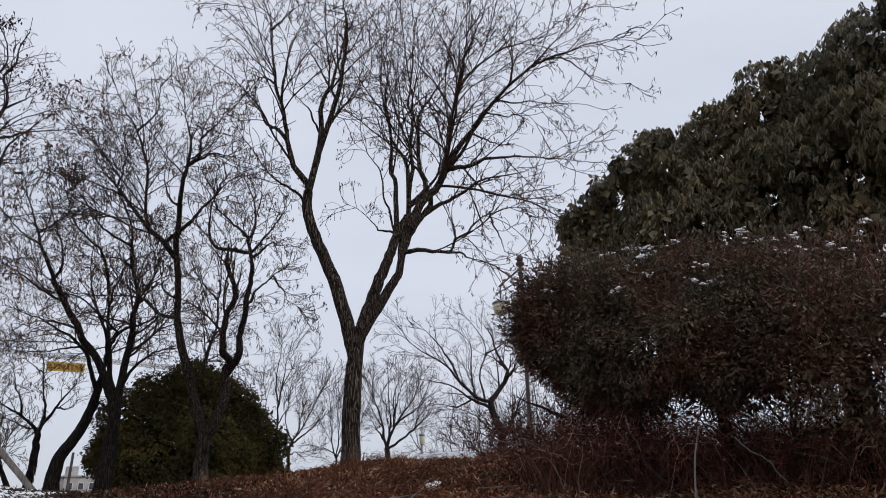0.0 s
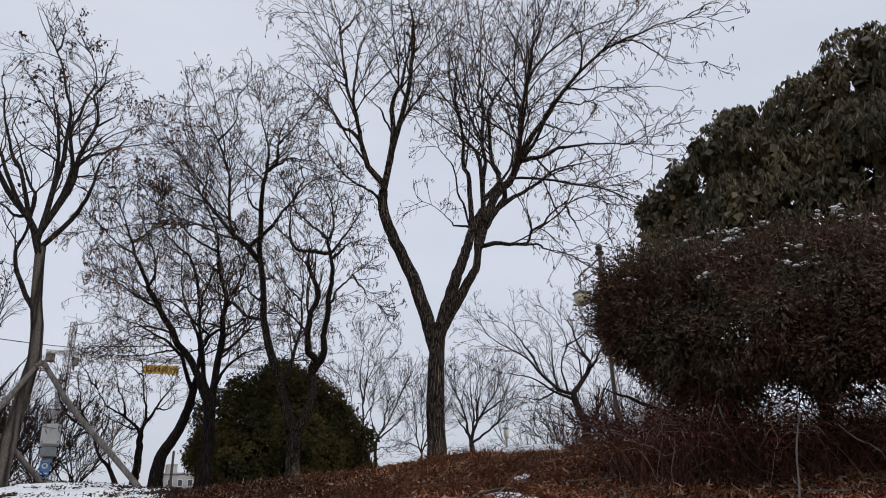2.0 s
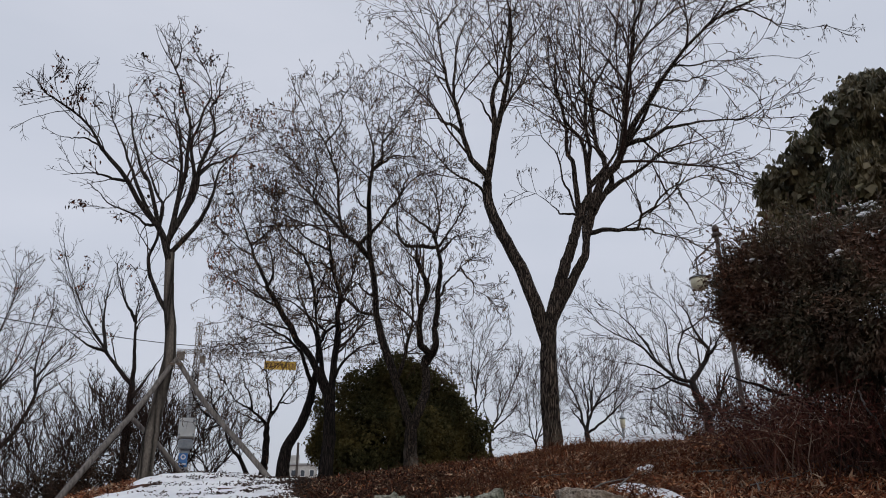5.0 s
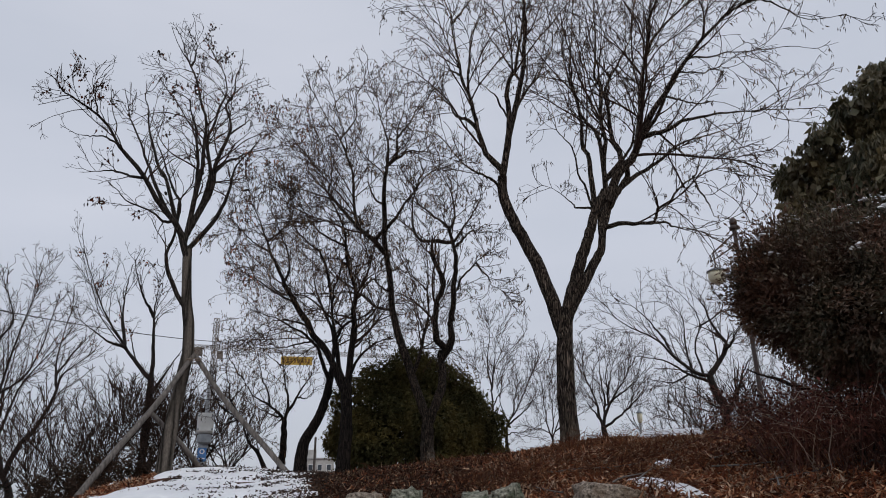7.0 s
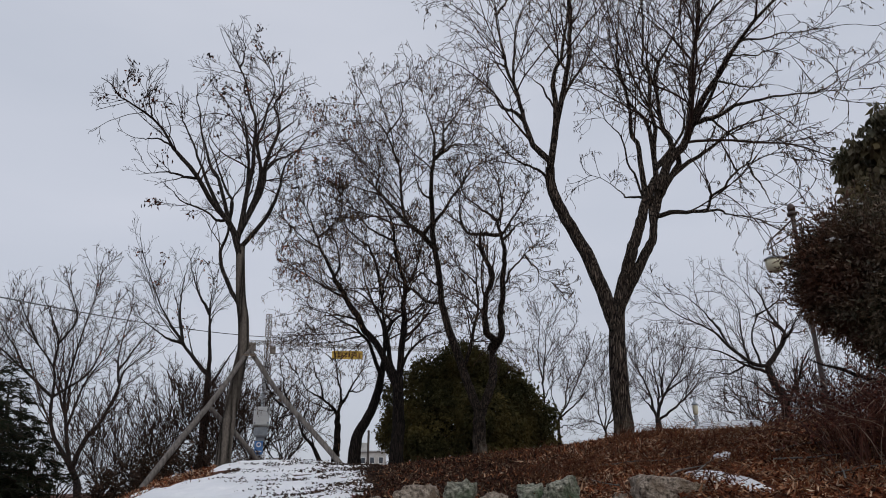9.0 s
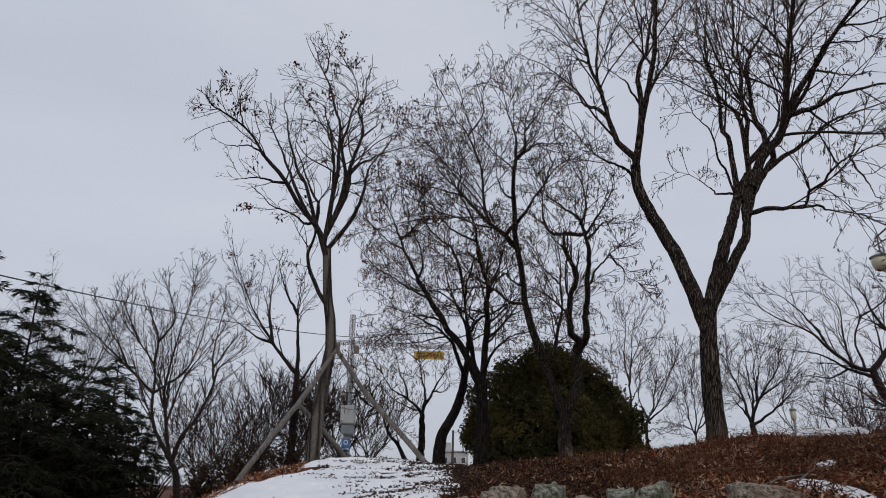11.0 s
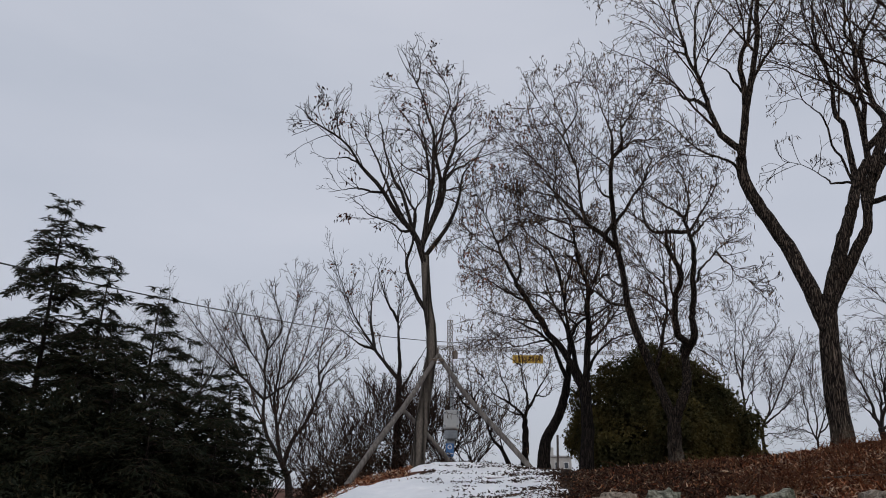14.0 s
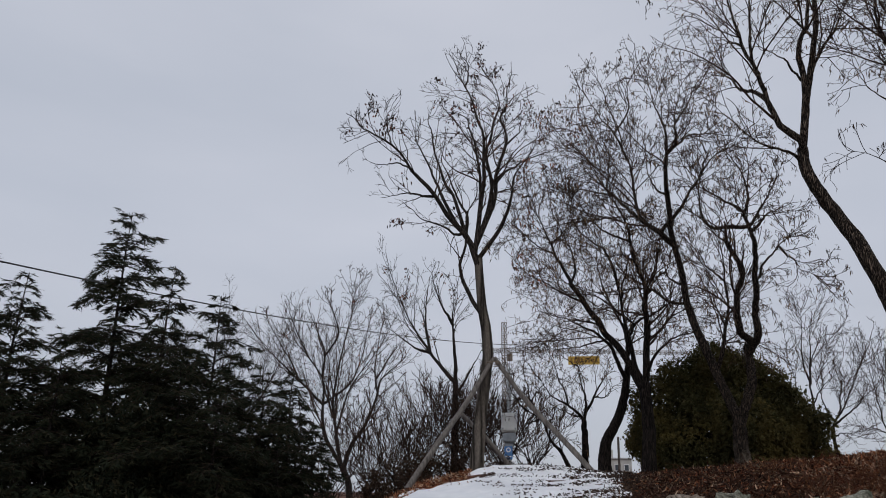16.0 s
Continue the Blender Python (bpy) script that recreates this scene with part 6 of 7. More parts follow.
sp = np.stack([sp_at + sp_d * sp_l * s + np.array([0, 0, 0.03]) * s * s + rng_h.normal(size=sp_at.shape) * 0.012 * s for s in (0, 0.33, 0.66, 1.0)], 1)
s_at = np.concatenate([sp[:, 1], sp[:, 2], sp[:, 3], sp[:, 1] * 0.5 + sp[:, 2] * 0.5, sp[:, 2] * 0.5 + sp[:, 3] * 0.5, sp[:, 3]])
s_d = np.tile(sp_d, (6, 1)) + rng_h.normal(size=s_at.shape) * 0.7
stuff(part("sprig_leaves", mesh_of("sprig_leaves", *leaves(rng_h, s_at, s_d, 0.038, 0.016, 0.3, 0.15), M_HEDGE), parent=hedge))
stuff(part("twig_growth", mesh_of("twig_growth", *tubes(sp, np.full(sp.shape[:2], 0.0018), 3), M_TWIG), parent=hedge))
for o in hedge.children:
    if o.name.startswith(("stem", "twig_growth", "sprig_leaves")) and o.data.materials[0] != M_BRAMBLE:
        o.data.transform(Matrix.Translation(-Vector(h_shift)))

rng_b = np.random.default_rng(23)
brx, bry = polar(40, 5.4)
br0 = []
for k in range(1450):
    a0 = 28 + 32 * rng_b.random() ** 0.9 if k < 850 else rng_b.uniform(24.2, 34) if k < 1250 else rng_b.uniform(32, 46)
    r0 = rng_b.uniform(5.9, 7.0) - 0.018 * (a0 - 24)
    bx, by = polar(a0, r0)
    t = rng_b.uniform(0, 2 * math.pi)
    ln, h = rng_b.uniform(0.15, 0.75), rng_b.uniform(0.1, 0.6) * min(1, 0.3 + (a0 - 28) / 7)
    if k >= 850:
        h = rng_b.uniform(0.3, 0.8) * min(1, 0.45 + (a0 - 24) / 4)
    z0 = on_ground(bx, by)
    h = min(h, max(0.1, 1.6 + (float(bramble_height(a0)) - 1.6) * r0 / 6.2 - z0) * rng_b.uniform(0.65, 1.15))
    br0.append([(bx, by, z0 - 0.03), (bx + 0.3 * ln * math.cos(t), by + 0.3 * ln * math.sin(t), z0 + h * 0.7),
                (bx + 0.65 * ln * math.cos(t), by + 0.65 * ln * math.sin(t), z0 + h),
                (bx + ln * math.cos(t), by + ln * math.sin(t), z0 + h * rng_b.uniform(0.5, 1.1))])
br0 = np.array([smooth_path(q, 7) for q in br0]) + rng_b.normal(size=(1450, 7, 3)) * 0.012
br_r = np.linspace(0.0045, 0.0018, 7)[None] * rng_b.uniform(0.4, 1.1, (1450, 1))
br1, br1r = shoots(rng_b, br0, br_r, 5, 0.2, (30, 75), 0.4, 0.05, 0.25, 5, 0.7, 0.6, 0.05, 0.3)
bramble = part("bramble", mesh_of("bramble", *join_arrays([tubes(br0, br_r, 4), tubes(br1, np.maximum(br1r, 0.0015), 3)]), M_BRAMBLE))
tagged(bramble, "tangle of wine-red leafless bramble stems under the hedge", "bramble", kind="stuff")

rl = br1[rng_b.choice(len(br1), 8500)][:, 3] + rng_b.normal(size=(8500, 3)) * 0.03
red = part("bramble_leaves", mesh_of("bramble_leaves", *leaves(rng_b, rl, rng_b.normal(size=rl.shape), 0.032, 0.015, 0.3, 0.3), M_REDLEAF))
tagged(red, "small wine-red leaves clinging to the brambles", "leaves", kind="stuff")

# snow caught on the hedge
rng_s = np.random.default_rng(24)
hv = np.concatenate([h_v, hb_v]).reshape(-1, 4, 3)[:, 0]
chunks = []
h_bearing = np.degrees(np.arctan2(hv[:, 0], hv[:, 1]))
for k in range(46):
    a0 = 26.5 + 29.5 * rng_s.random() ** 1.2
    near = hv[np.abs(h_bearing - a0) < 0.6]
    if not len(near):
        continue
    near = near[np.argsort(np.hypot(near[:, 0], near[:, 1]))[:max(3, len(near) // 2)]]
    c = near[np.argsort(near[:, 2])[-int(1 + rng_s.random() ** 4 * len(near) * 0.5)]]
    t, wide = rng_s.uniform(-0.5, 0.5), rng_s.uniform(0.008, 0.055)
    for j in range(rng_s.integers(4, 11)):
        bm = bmesh.new()
        bmesh.ops.create_icosphere(bm, subdivisions=2, radius=1.0)
        sz, o = 0.004 + 0.011 * rng_s.random() ** 1.6, rng_s.normal(size=3) * np.array([wide, 0.02, 0.012])
        vv = []
        for v in bm.verts:
            w = 1 + 1.3 * noise.noise(v.co * 2.2 + Vector((k * 3.1, j * 5.3, 0)))
            q = Vector((v.co.x * 1.7, v.co.y, v.co.z * 0.75)) * w * sz + Vector(o)
            vv.append((c[0] + q.x * math.cos(t) - q.y * math.sin(t), c[1] + q.x * math.sin(t) + q.y * math.cos(t), c[2] + q.z + 0.03))
        chunks.append((np.array(vv), np.array([[v.index for v in f.verts] for f in bm.faces])))
        bm.free()
tagged(part("snow_clumps", mesh_of("snow_clumps", *join_arrays(chunks), M_SNOW, True)), "small clumps of snow caught on the hedge top", "snow", kind="stuff")


def round_bush(name, label, rows, seed, mat, per_area, length, width, droop, clump, stems=10, extra=3, tuft=0):
    rng = np.random.default_rng(seed)
    m = masses(rows)
    cx, cy = sum(q[0] for q in m) / len(m), sum(q[1] for q in m) / len(m)
    cz = on_ground(cx, cy)
    top = thing(name, pose(cx, cy, cz), label, "bush")
    full = heaps(rng, m, extra, 0.85)
    v, f = crown(rng, full, per_area, length, width, droop, clump, 14, 0.5)
    if tuft:
        v, f = join_arrays([(v, f), tufts(rng, full, tuft, length * 1.3, width * 0.65, 9, 0.9, 0.84)])
    v = v - np.array([cx, cy, cz])
    floor = ground_z(v[:, 0] + cx, v[:, 1] + cy) - cz + 0.01
    v[:, 2] = np.maximum(v[:, 2], floor)
    stuff(part("foliage", mesh_of("foliage", v, f, mat), parent=top))
    p = np.array([smooth_path([(rng.normal() * 0.1, rng.normal() * 0.1, -0.05), (q[0] - cx) * 0.4 * np.array([1, 0, 0]) + (q[1] - cy) * 0.4 * np.array([0, 1, 0]) + np.array([0, 0, (q[2] - cz) * 0.5]),
                               (q[0] - cx, q[1] - cy, q[2] - cz)], 8) for q in (m * 4)[:stems]])
    for q in p:
        part("stem", mesh_of("stem", *tubes(q[None], np.linspace(0.05, 0.015, 8)[None], 6), M_BARK, True), parent=top)
    return top


round_bush("evergreen_bush", "dense dome-shaped dark green bush behind bare trees",
           [(-4.2, 14.0, 2.45, 0.5), (-3.3, 13.8, 3.0, 0.62), (-3.9, 13.9, 2.7, 0.55), (3.5, 13.9, 3.0, 0.45), (-0.6, 13.9, 3.28, 0.72), (0.2, 13.9, 3.5, 0.6), (1.6, 13.9, 3.2, 0.7),
            (2.9, 14.0, 2.8, 0.56), (3.4, 14.1, 2.45, 0.38), (5.4, 13.9, 2.8, 0.24), (6.0, 13.9, 2.62, 0.2), (6.3, 13.9, 2.82, 0.14), (5.9, 14.0, 2.35, 0.2), (5.0, 13.9, 2.5, 0.24), (4.5, 13.9, 2.9, 0.25),
            (-1.5, 13.5, 2.5, 0.8), (0.6, 13.5, 2.5, 0.8), (2.2, 13.6, 2.45, 0.66)], 31, M_BUSH, 900, 0.055, 0.028, 0.5, 0.16, 10, 8, 120)
round_bush("brown_hedge", "low brown hedge beyond the snowy bank",
           [(-25.0, 13.6, 1.6, 0.34), (-23.8, 13.6, 1.8, 0.4), (-22.2, 13.7, 1.78, 0.4), (-20.5, 13.8, 1.85, 0.42), (-18.6, 13.9, 1.95, 0.42), (-16.8, 14.1, 1.95, 0.4),
            (-25.6, 13.7, 1.2, 0.42), (-24.2, 13.7, 1.3, 0.5), (-22, 13.8, 1.4, 0.5), (-19.5, 13.9, 1.5, 0.5), (-17.2, 14.1, 1.5, 0.5), (-26.2, 13.8, 0.8, 0.4)],
           32, M_BROWN, 1500, 0.045, 0.018, 0.1, 0.1)


# ---- conifers ----
def conifer(label, azimuth, r, top_z, spread, seed):
    """Drooping boughs in loose whorls with flat sprays of scale leaves."""
    rng = np.random.default_rng(seed)
    x, y = polar(azimuth, r)
    z0 = on_ground(x, y)
    h = top_z - z0
    top = thing("conifer", pose(x, y, z0), label, "tree", "conifers at the edge of the bank")
    lean = rng.normal(size=2) * 0.05
    part("trunk", stem_mesh("trunk", [(0, 0, -0.1), (lean[0], lean[1], h * 0.4), (lean[0] * 2, lean[1] * 2, h * 0.75), (lean[0] * 2, lean[1], h)], 0.012 * h + 0.015, 0.006, M_BARK_BLACK, rng, 10, 24, 0.02, 0.3)[2], parent=top)
    n = int(17 * h)
    s = 1 - (np.arange(n) + 0.5) / n * 0.96
    s = np.clip(s + rng.normal(size=n) * 0.012, 0.02, 0.985)
    ln = spread * np.clip(1.04 - s, 0.03, 1) ** 0.7 * rng.uniform(0.3, 1.4, n)
    t = np.arange(n) * 2.4 + rng.uniform(-0.5, 0.5, n)
    d = np.stack([np.cos(t), np.sin(t), 0.55 + 0.4 * s], 1)
    at = np.stack([lean[0] * 2 * s, lean[1] * 2 * s, h * s], 1)
    pts, step = [at], (ln / 6)[:, None]
    for k in range(6):
        d = unit(d + np.array([0, 0, -0.27 if k < 4 else 0.05]) + rng.normal(size=d.shape) * 0.12)
        pts.append(pts[-1] + d * step)
    p = np.stack(pts, 1)
    r0 = np.linspace(1, 0.25, 7)[None] * (0.005 + 0.01 * ln)[:, None]
    for q, rq in zip(p, r0):
        part("bough", mesh_of("bough", *tubes(q[None], rq[None], 5), M_BARK_BLACK, True), parent=top)

    def flat_shoots(path, length, gap, first, ratio, sag, points):
        """Shoots to both sides in the plane of each bough, shorter towards its tip."""
        count = np.maximum(3, (length / gap).astype(int))
        idx = np.repeat(np.arange(len(path)), count)
        u = first + (1 - first) * rng.random(len(idx))
        g = u * (path.shape[1] - 1)
        i = np.minimum(g.astype(int), path.shape[1] - 2)
        f = (g - i)[:, None]
        root = path[idx, i] * (1 - f) + path[idx, i + 1] * f
        along = unit(path[idx, i + 1] - path[idx, i])
        side = unit(np.cross(along, np.array([[0, 0, 1.0]]))) * rng.choice([-1, 1], len(idx))[:, None]
        way = unit(along * 0.8 + side * 0.75 + rng.normal(size=along.shape) * 0.22)
        size = length[idx] * ratio * (1.1 - 0.8 * u) * rng.uniform(0.7, 1.2, len(idx)) + 0.03
        out = [root]
        for q in range(points - 1):
            way = unit(way + np.array([0, 0, -sag if q < points - 2 else sag * 0.6]))
            out.append(out[-1] + way * (size / (points - 1))[:, None])
        return np.stack(out, 1), size

    a, la_ = flat_shoots(p, ln, 0.045, 0.1, 0.42, 0.16, 5)
    b, lb_ = flat_shoots(a, la_, 0.023, 0.05, 0.36, 0.12, 3)
    g = np.concatenate([b[:, 0], b[:, 1], a[:, 3], a[:, 4] * 0.3 + a[:, 3] * 0.7])
    gd = np.concatenate([b[:, 1] - b[:, 0], b[:, 2] - b[:, 1], a[:, 4] - a[:, 3], a[:, 4] - a[:, 3]])
    v, f = needles(rng, g, unit(gd) + rng.normal(size=g.shape) * 0.14, 0.11, 0.021)
    ra = np.broadcast_to(np.array([[0.0045, 0.003, 0.002]]), (len(a), 3))
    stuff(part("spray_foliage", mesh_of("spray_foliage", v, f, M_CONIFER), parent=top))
    stuff(part("twig_growth", mesh_of("twig_growth", *tubes(a[:, ::2], ra, 3), M_TWIG), parent=top))
    return top


for row in ((-44.6, 16.0, 7.2, 2.2, 41), (-41.2, 15.0, 5.8, 1.8, 42), (-37.8, 14.2, 5.1, 1.8, 43), (-54.5, 15.5, 5.9, 1.9, 44),
            (-50.5, 14.5, 5.2, 1.6, 45), (-34.0, 14.0, 3.7, 1.6, 46), (-47.5, 13.5, 3.7, 1.4, 47), (-40, 13.0, 3.6, 1.5, 48), (-31.5, 15, 3.35, 1.0, 49),
            (-36.6, 12.5, 3.0, 1.5, 51), (-32.2, 13.2, 2.6, 1.1, 53), (-29.6, 14.4, 2.75, 0.85, 54), (-31.6, 14.3, 3.75, 0.9, 55)):
    conifer("dark conifer with drooping feathery sprays", *row)


# Added leaf masses closing the bright sky gaps low among the conifers.
round_bush("dark_undergrowth", "dark leafy filler added beneath and among the conifers",
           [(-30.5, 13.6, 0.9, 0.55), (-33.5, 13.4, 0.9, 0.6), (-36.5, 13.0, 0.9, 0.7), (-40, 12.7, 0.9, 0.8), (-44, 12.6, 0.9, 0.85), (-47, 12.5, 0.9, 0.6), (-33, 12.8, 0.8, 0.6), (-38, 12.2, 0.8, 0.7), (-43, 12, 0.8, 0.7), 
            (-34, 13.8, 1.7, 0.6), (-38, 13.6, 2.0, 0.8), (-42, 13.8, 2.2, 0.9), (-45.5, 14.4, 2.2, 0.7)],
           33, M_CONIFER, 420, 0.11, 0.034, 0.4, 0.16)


# ---- lamp post ----
lx, ly = polar(25.0, 8.5)
lz = on_ground(lx, ly)
lamp_post = thing("street_lamp", pose(lx, ly, lz, 0, 0, -25.8), "red-brown park lamp post with a hanging yellowed globe", "street lamp")
H = 4.42 - lz
part("pole", lathe([(0.04, -0.1), (0.04, 0.25), (0.03, 0.3), (0.023, 0.6), (0.022, H - 0.22), (0.024, H - 0.1)], 16), M_LAMPPOLE, lamp_post)
part("collar", lathe([(0.034, H - 0.13), (0.05, H - 0.12), (0.052, H - 0.09), (0.036, H - 0.08)], 16), M_LAMPPOLE, lamp_post)
part("finial", lathe([(0.03, H - 0.08), (0.04, H - 0.05), (0.04, H - 0.02), (0.025, H + 0.005), (0.008, H + 0.015)], 16), M_LAMPPOLE, lamp_post)
arm = part("arm", rod((0.0, 0, H - 0.16), (-0.27, 0, H - 0.37), 0.01, 0.009), M_LAMPPOLE, lamp_post)
part("brace", rod((0.0, 0, H - 0.3), (-0.3, 0, H - 0.46), 0.008, 0.007), M_LAMPPOLE, lamp_post)
gx0, gz0 = -0.25, H - 0.63
part("hanger", rod((gx0, 0, H - 0.355), (gx0, 0, gz0 + 0.08), 0.008, 0.008), M_LAMPPOLE, lamp_post)
cap = lathe([(0.005, 0.1), (0.04, 0.095), (0.104, 0.062), (0.107, 0.05), (0.09, 0.05)], 24)
bmesh.ops.translate(cap, vec=(gx0, 0, gz0), verts=cap.verts)
part("cap", cap, M_GREY, lamp_post, "grey metal cap over the globe")
globe = lathe([(0.03, -0.09), (0.065, -0.075), (0.086, -0.042), (0.095, 0.0), (0.093, 0.05)], 28)
bmesh.ops.translate(globe, vec=(gx0, 0, gz0), verts=globe.verts)
part("globe", globe, M_GLOBE, lamp_post, "yellowed opal globe")

# ---- equipment cabinet on its mast ----
bx0, by0 = polar(-15.25, 14.5)
bz0 = on_ground(bx0, by0)
station = thing("equipment_mast", pose(bx0, by0, bz0, 0, 0, 15.6), "slim mast with a white cabinet and a blue sign", "utility box")
part("mast", rod((0, 0.12, -0.1), (0.02, 0.12, 3.95 - bz0), 0.045, 0.032), M_GALV, station)
cab = part("cabinet", box_bm(0.29, 0.2, 0.36, (0, -0.05, 2.89 - bz0), 0.015), M_CABINET, station)
part("cabinet_door", box_bm(0.24, 0.02, 0.31, (0, -0.165, 2.89 - bz0), 0.006), M_CABINET, cab)
for cx_ in (-0.12, 0.12):
    for cz_ in (2.77, 3.01):
        part("hinge", box_bm(0.03, 0.025, 0.035, (cx_, -0.175, cz_ - bz0), 0.005), M_GREY, cab)
part("battery_box", box_bm(0.25, 0.18, 0.17, (0.0, -0.05, 2.61 - bz0), 0.02), M_GREY, station, "grey lower box")
part("bracket", box_bm(0.16, 0.14, 0.1, (0, 0.0, 2.49 - bz0), 0.01), M_GREY, station)
sign = part("sign_plate", box_bm(0.15, 0.015, 0.24, (-0.02, -0.12, 2.33 - bz0), 0.006), M_BLUE, station, "blue enamel sign with a white ring")
bm = bmesh.new()
bmesh.ops.create_circle(bm, segments=24, radius=0.045, cap_ends=False)
outer = list(bm.verts)
bmesh.ops.create_circle(bm, segments=24, radius=0.026, cap_ends=False)
inner = [v for v in bm.verts if v not in outer]
for k in range(24):
    bm.faces.new((outer[k], outer[(k + 1) % 24], inner[(k + 1) % 24], inner[k]))
bmesh.ops.transform(bm, matrix=pose(-0.02, -0.1325, 2.385 - bz0, 90), verts=bm.verts)
part("ring_mark", bm, M_WHITE, sign)
part("text_bar", box_bm(0.11, 0.004, 0.022, (-0.02, -0.131, 2.265 - bz0)), M_WHITE, sign)

# ---- small posts on the bank ----
px0, py0 = polar(-7.35, 12.6)
post = thing("marker_post", pose(px0, py0, on_ground(px0, py0)), "thin dark wooden post on the snowy bank", "post")
part("shaft", rod((0, 0, -0.1), (0.015, 0, 0.6), 0.021, 0.018), M_POST, post)
part("post_cap", rod((0.015, 0, 0.6), (0.015, 0, 0.62), 0.023, 0.012), M_POST, post)
sx0, sy0 = polar(35.3, 5.0)
sz0 = on_ground(sx0, sy0)
stake = thing("wooden_stake", pose(sx0, sy0, sz0), "bare grey stake among the brambles", "stake")
part("shaft", stem_mesh("shaft", [(0, 0, -0.1), (0.04, -0.02, 0.9 - sz0 * 0.4), (0.085, -0.05, 2.03 - sz0)], 0.007, 0.005, M_POLE, np.random.default_rng(5), 8, 10, 0.006)[2], parent=stake)
fx0, fy0 = polar(16.9, 14.0)
fz0 = on_ground(fx0, fy0)
lantern = thing("garden_lantern", pose(fx0, fy0, fz0), "small pale lantern post beyond the crest", "lantern")
part("post", rod((0, 0, -0.1), (0, 0, 2.7 - fz0), 0.022, 0.022), M_GALV, lantern)
part("lantern_glass", lathe([(0.03, 2.7 - fz0), (0.045, 2.73 - fz0), (0.05, 2.84 - fz0), (0.04, 2.87 - fz0)], 10), M_GLOBE, lantern)
part("lantern_cap", lathe([(0.065, 2.87 - fz0), (0.065, 2.885 - fz0), (0.02, 2.92 - fz0), (0.006, 3.0 - fz0)], 10), M_GREY, lantern)

# ---- overhead cable ----
ca, cb = Vector((*polar(-62, 13.5), 5.2)), Vector((*polar(-14, 34), 8.26))
cable_pts = [ca.lerp(cb, s) - Vector((0, 0, 0.43 * 4 * s * (1 - s))) for s in np.linspace(0, 1, 40)]
cable = thing("overhead_cable", pose(0, 0, 0), "thin black overhead cable sagging behind the trees", "cable")
part("wire", mesh_of("wire", *tubes(np.array([tuple(q) for q in cable_pts])[None], np.full((1, 40), 0.015), 6), M_CABLE, True), parent=cable)

# ---- tower crane and building far off ----
def lattice(a, b, w, bays, r, mat):
    """A square lattice boom from a to b."""
    a, b = Vector(a), Vector(b)
    z = (b - a).normalized()
    x = z.orthogonal().normalized()
    y = z.cross(x)
    corners = [(x + y) * w / 2, (x - y) * w / 2, (-x - y) * w / 2, (y - x) * w / 2]
    segs = []
    for k in range(4):
        segs.append((a + corners[k], b + corners[k]))
        for i in range(bays):
            p, q = a.lerp(b, i / bays), a.lerp(b, (i + 1) / bays)
            segs.append((p + corners[k], q + corners[(k + 1) % 4]))
            segs.append((q + corners[k], q + corners[(k + 1) % 4]))
    v, f = tubes(np.array([[tuple(p), tuple(q)] for p, q in segs]), np.full((len(segs), 2), r), 4)
    return mesh_of("lattice", v, f, mat)


cx0, cy0 = polar(-15.4, 150)
crane = thing("tower_crane", pose(cx0, cy0, 0, 0, 0, 12), "distant lattice tower crane with a yellow banner", "crane")
part("mast", lattice((0, 0, -0.5), (0, 0, 36), 0.8, 26, 0.055, M_CRANE), parent=crane)
part("jib", lattice((-4, 0, 30.2), (37, -1, 28.8), 0.6, 52, 0.035, M_CRANE), parent=crane)
part("cab", box_bm(1.1, 1.1, 1.5, (1.1, 0, 28.6), 0.1), M_CRANE, crane)
part("counterweight", box_bm(1.5, 1.4, 1.6, (-3.1, 0, 29.2), 0.1), M_CRANE, crane)
banner = part("banner", box_bm(6.3, 0.12, 1.7, (16.2, -0.9, 27.6), 0.03), M_BANNER, crane, "yellow banner with dark lettering")
for k in range(8):
    part("letter_bar", box_bm(0.42, 0.03, 0.8 + 0.12 * (k % 3), (13.7 + k * 0.71, -0.98, 27.6)), M_LETTER, banner)

hx0, hy0 = polar(-7.3, 120)
house = thing("building", pose(hx0, hy0, 0, 0, 0, 14), "pale low building with a flat grey roof far off", "building")
wall = part("wall", box_bm(4.4, 5, 7.2, (0, 0, 3.2)), M_PLASTER, house)
part("roof", box_bm(4.8, 5.4, 0.25, (0, 0, 6.93), 0.04), M_ROOF, house)
part("roof_hut", box_bm(1.5, 2, 1.3, (-1.1, 0, 7.7), 0.03), M_PLASTER, house)
for k in range(3):
    for zz in (2.6, 5.6):
        win = part("window", box_bm(0.75, 0.06, 1.0, (-1.4 + 1.4 * k, -2.53, zz)), M_WHITE, house)
        part("pane", box_bm(0.62, 0.03, 0.86, (-1.4 + 1.4 * k, -2.565, zz)), M_PANE, win)


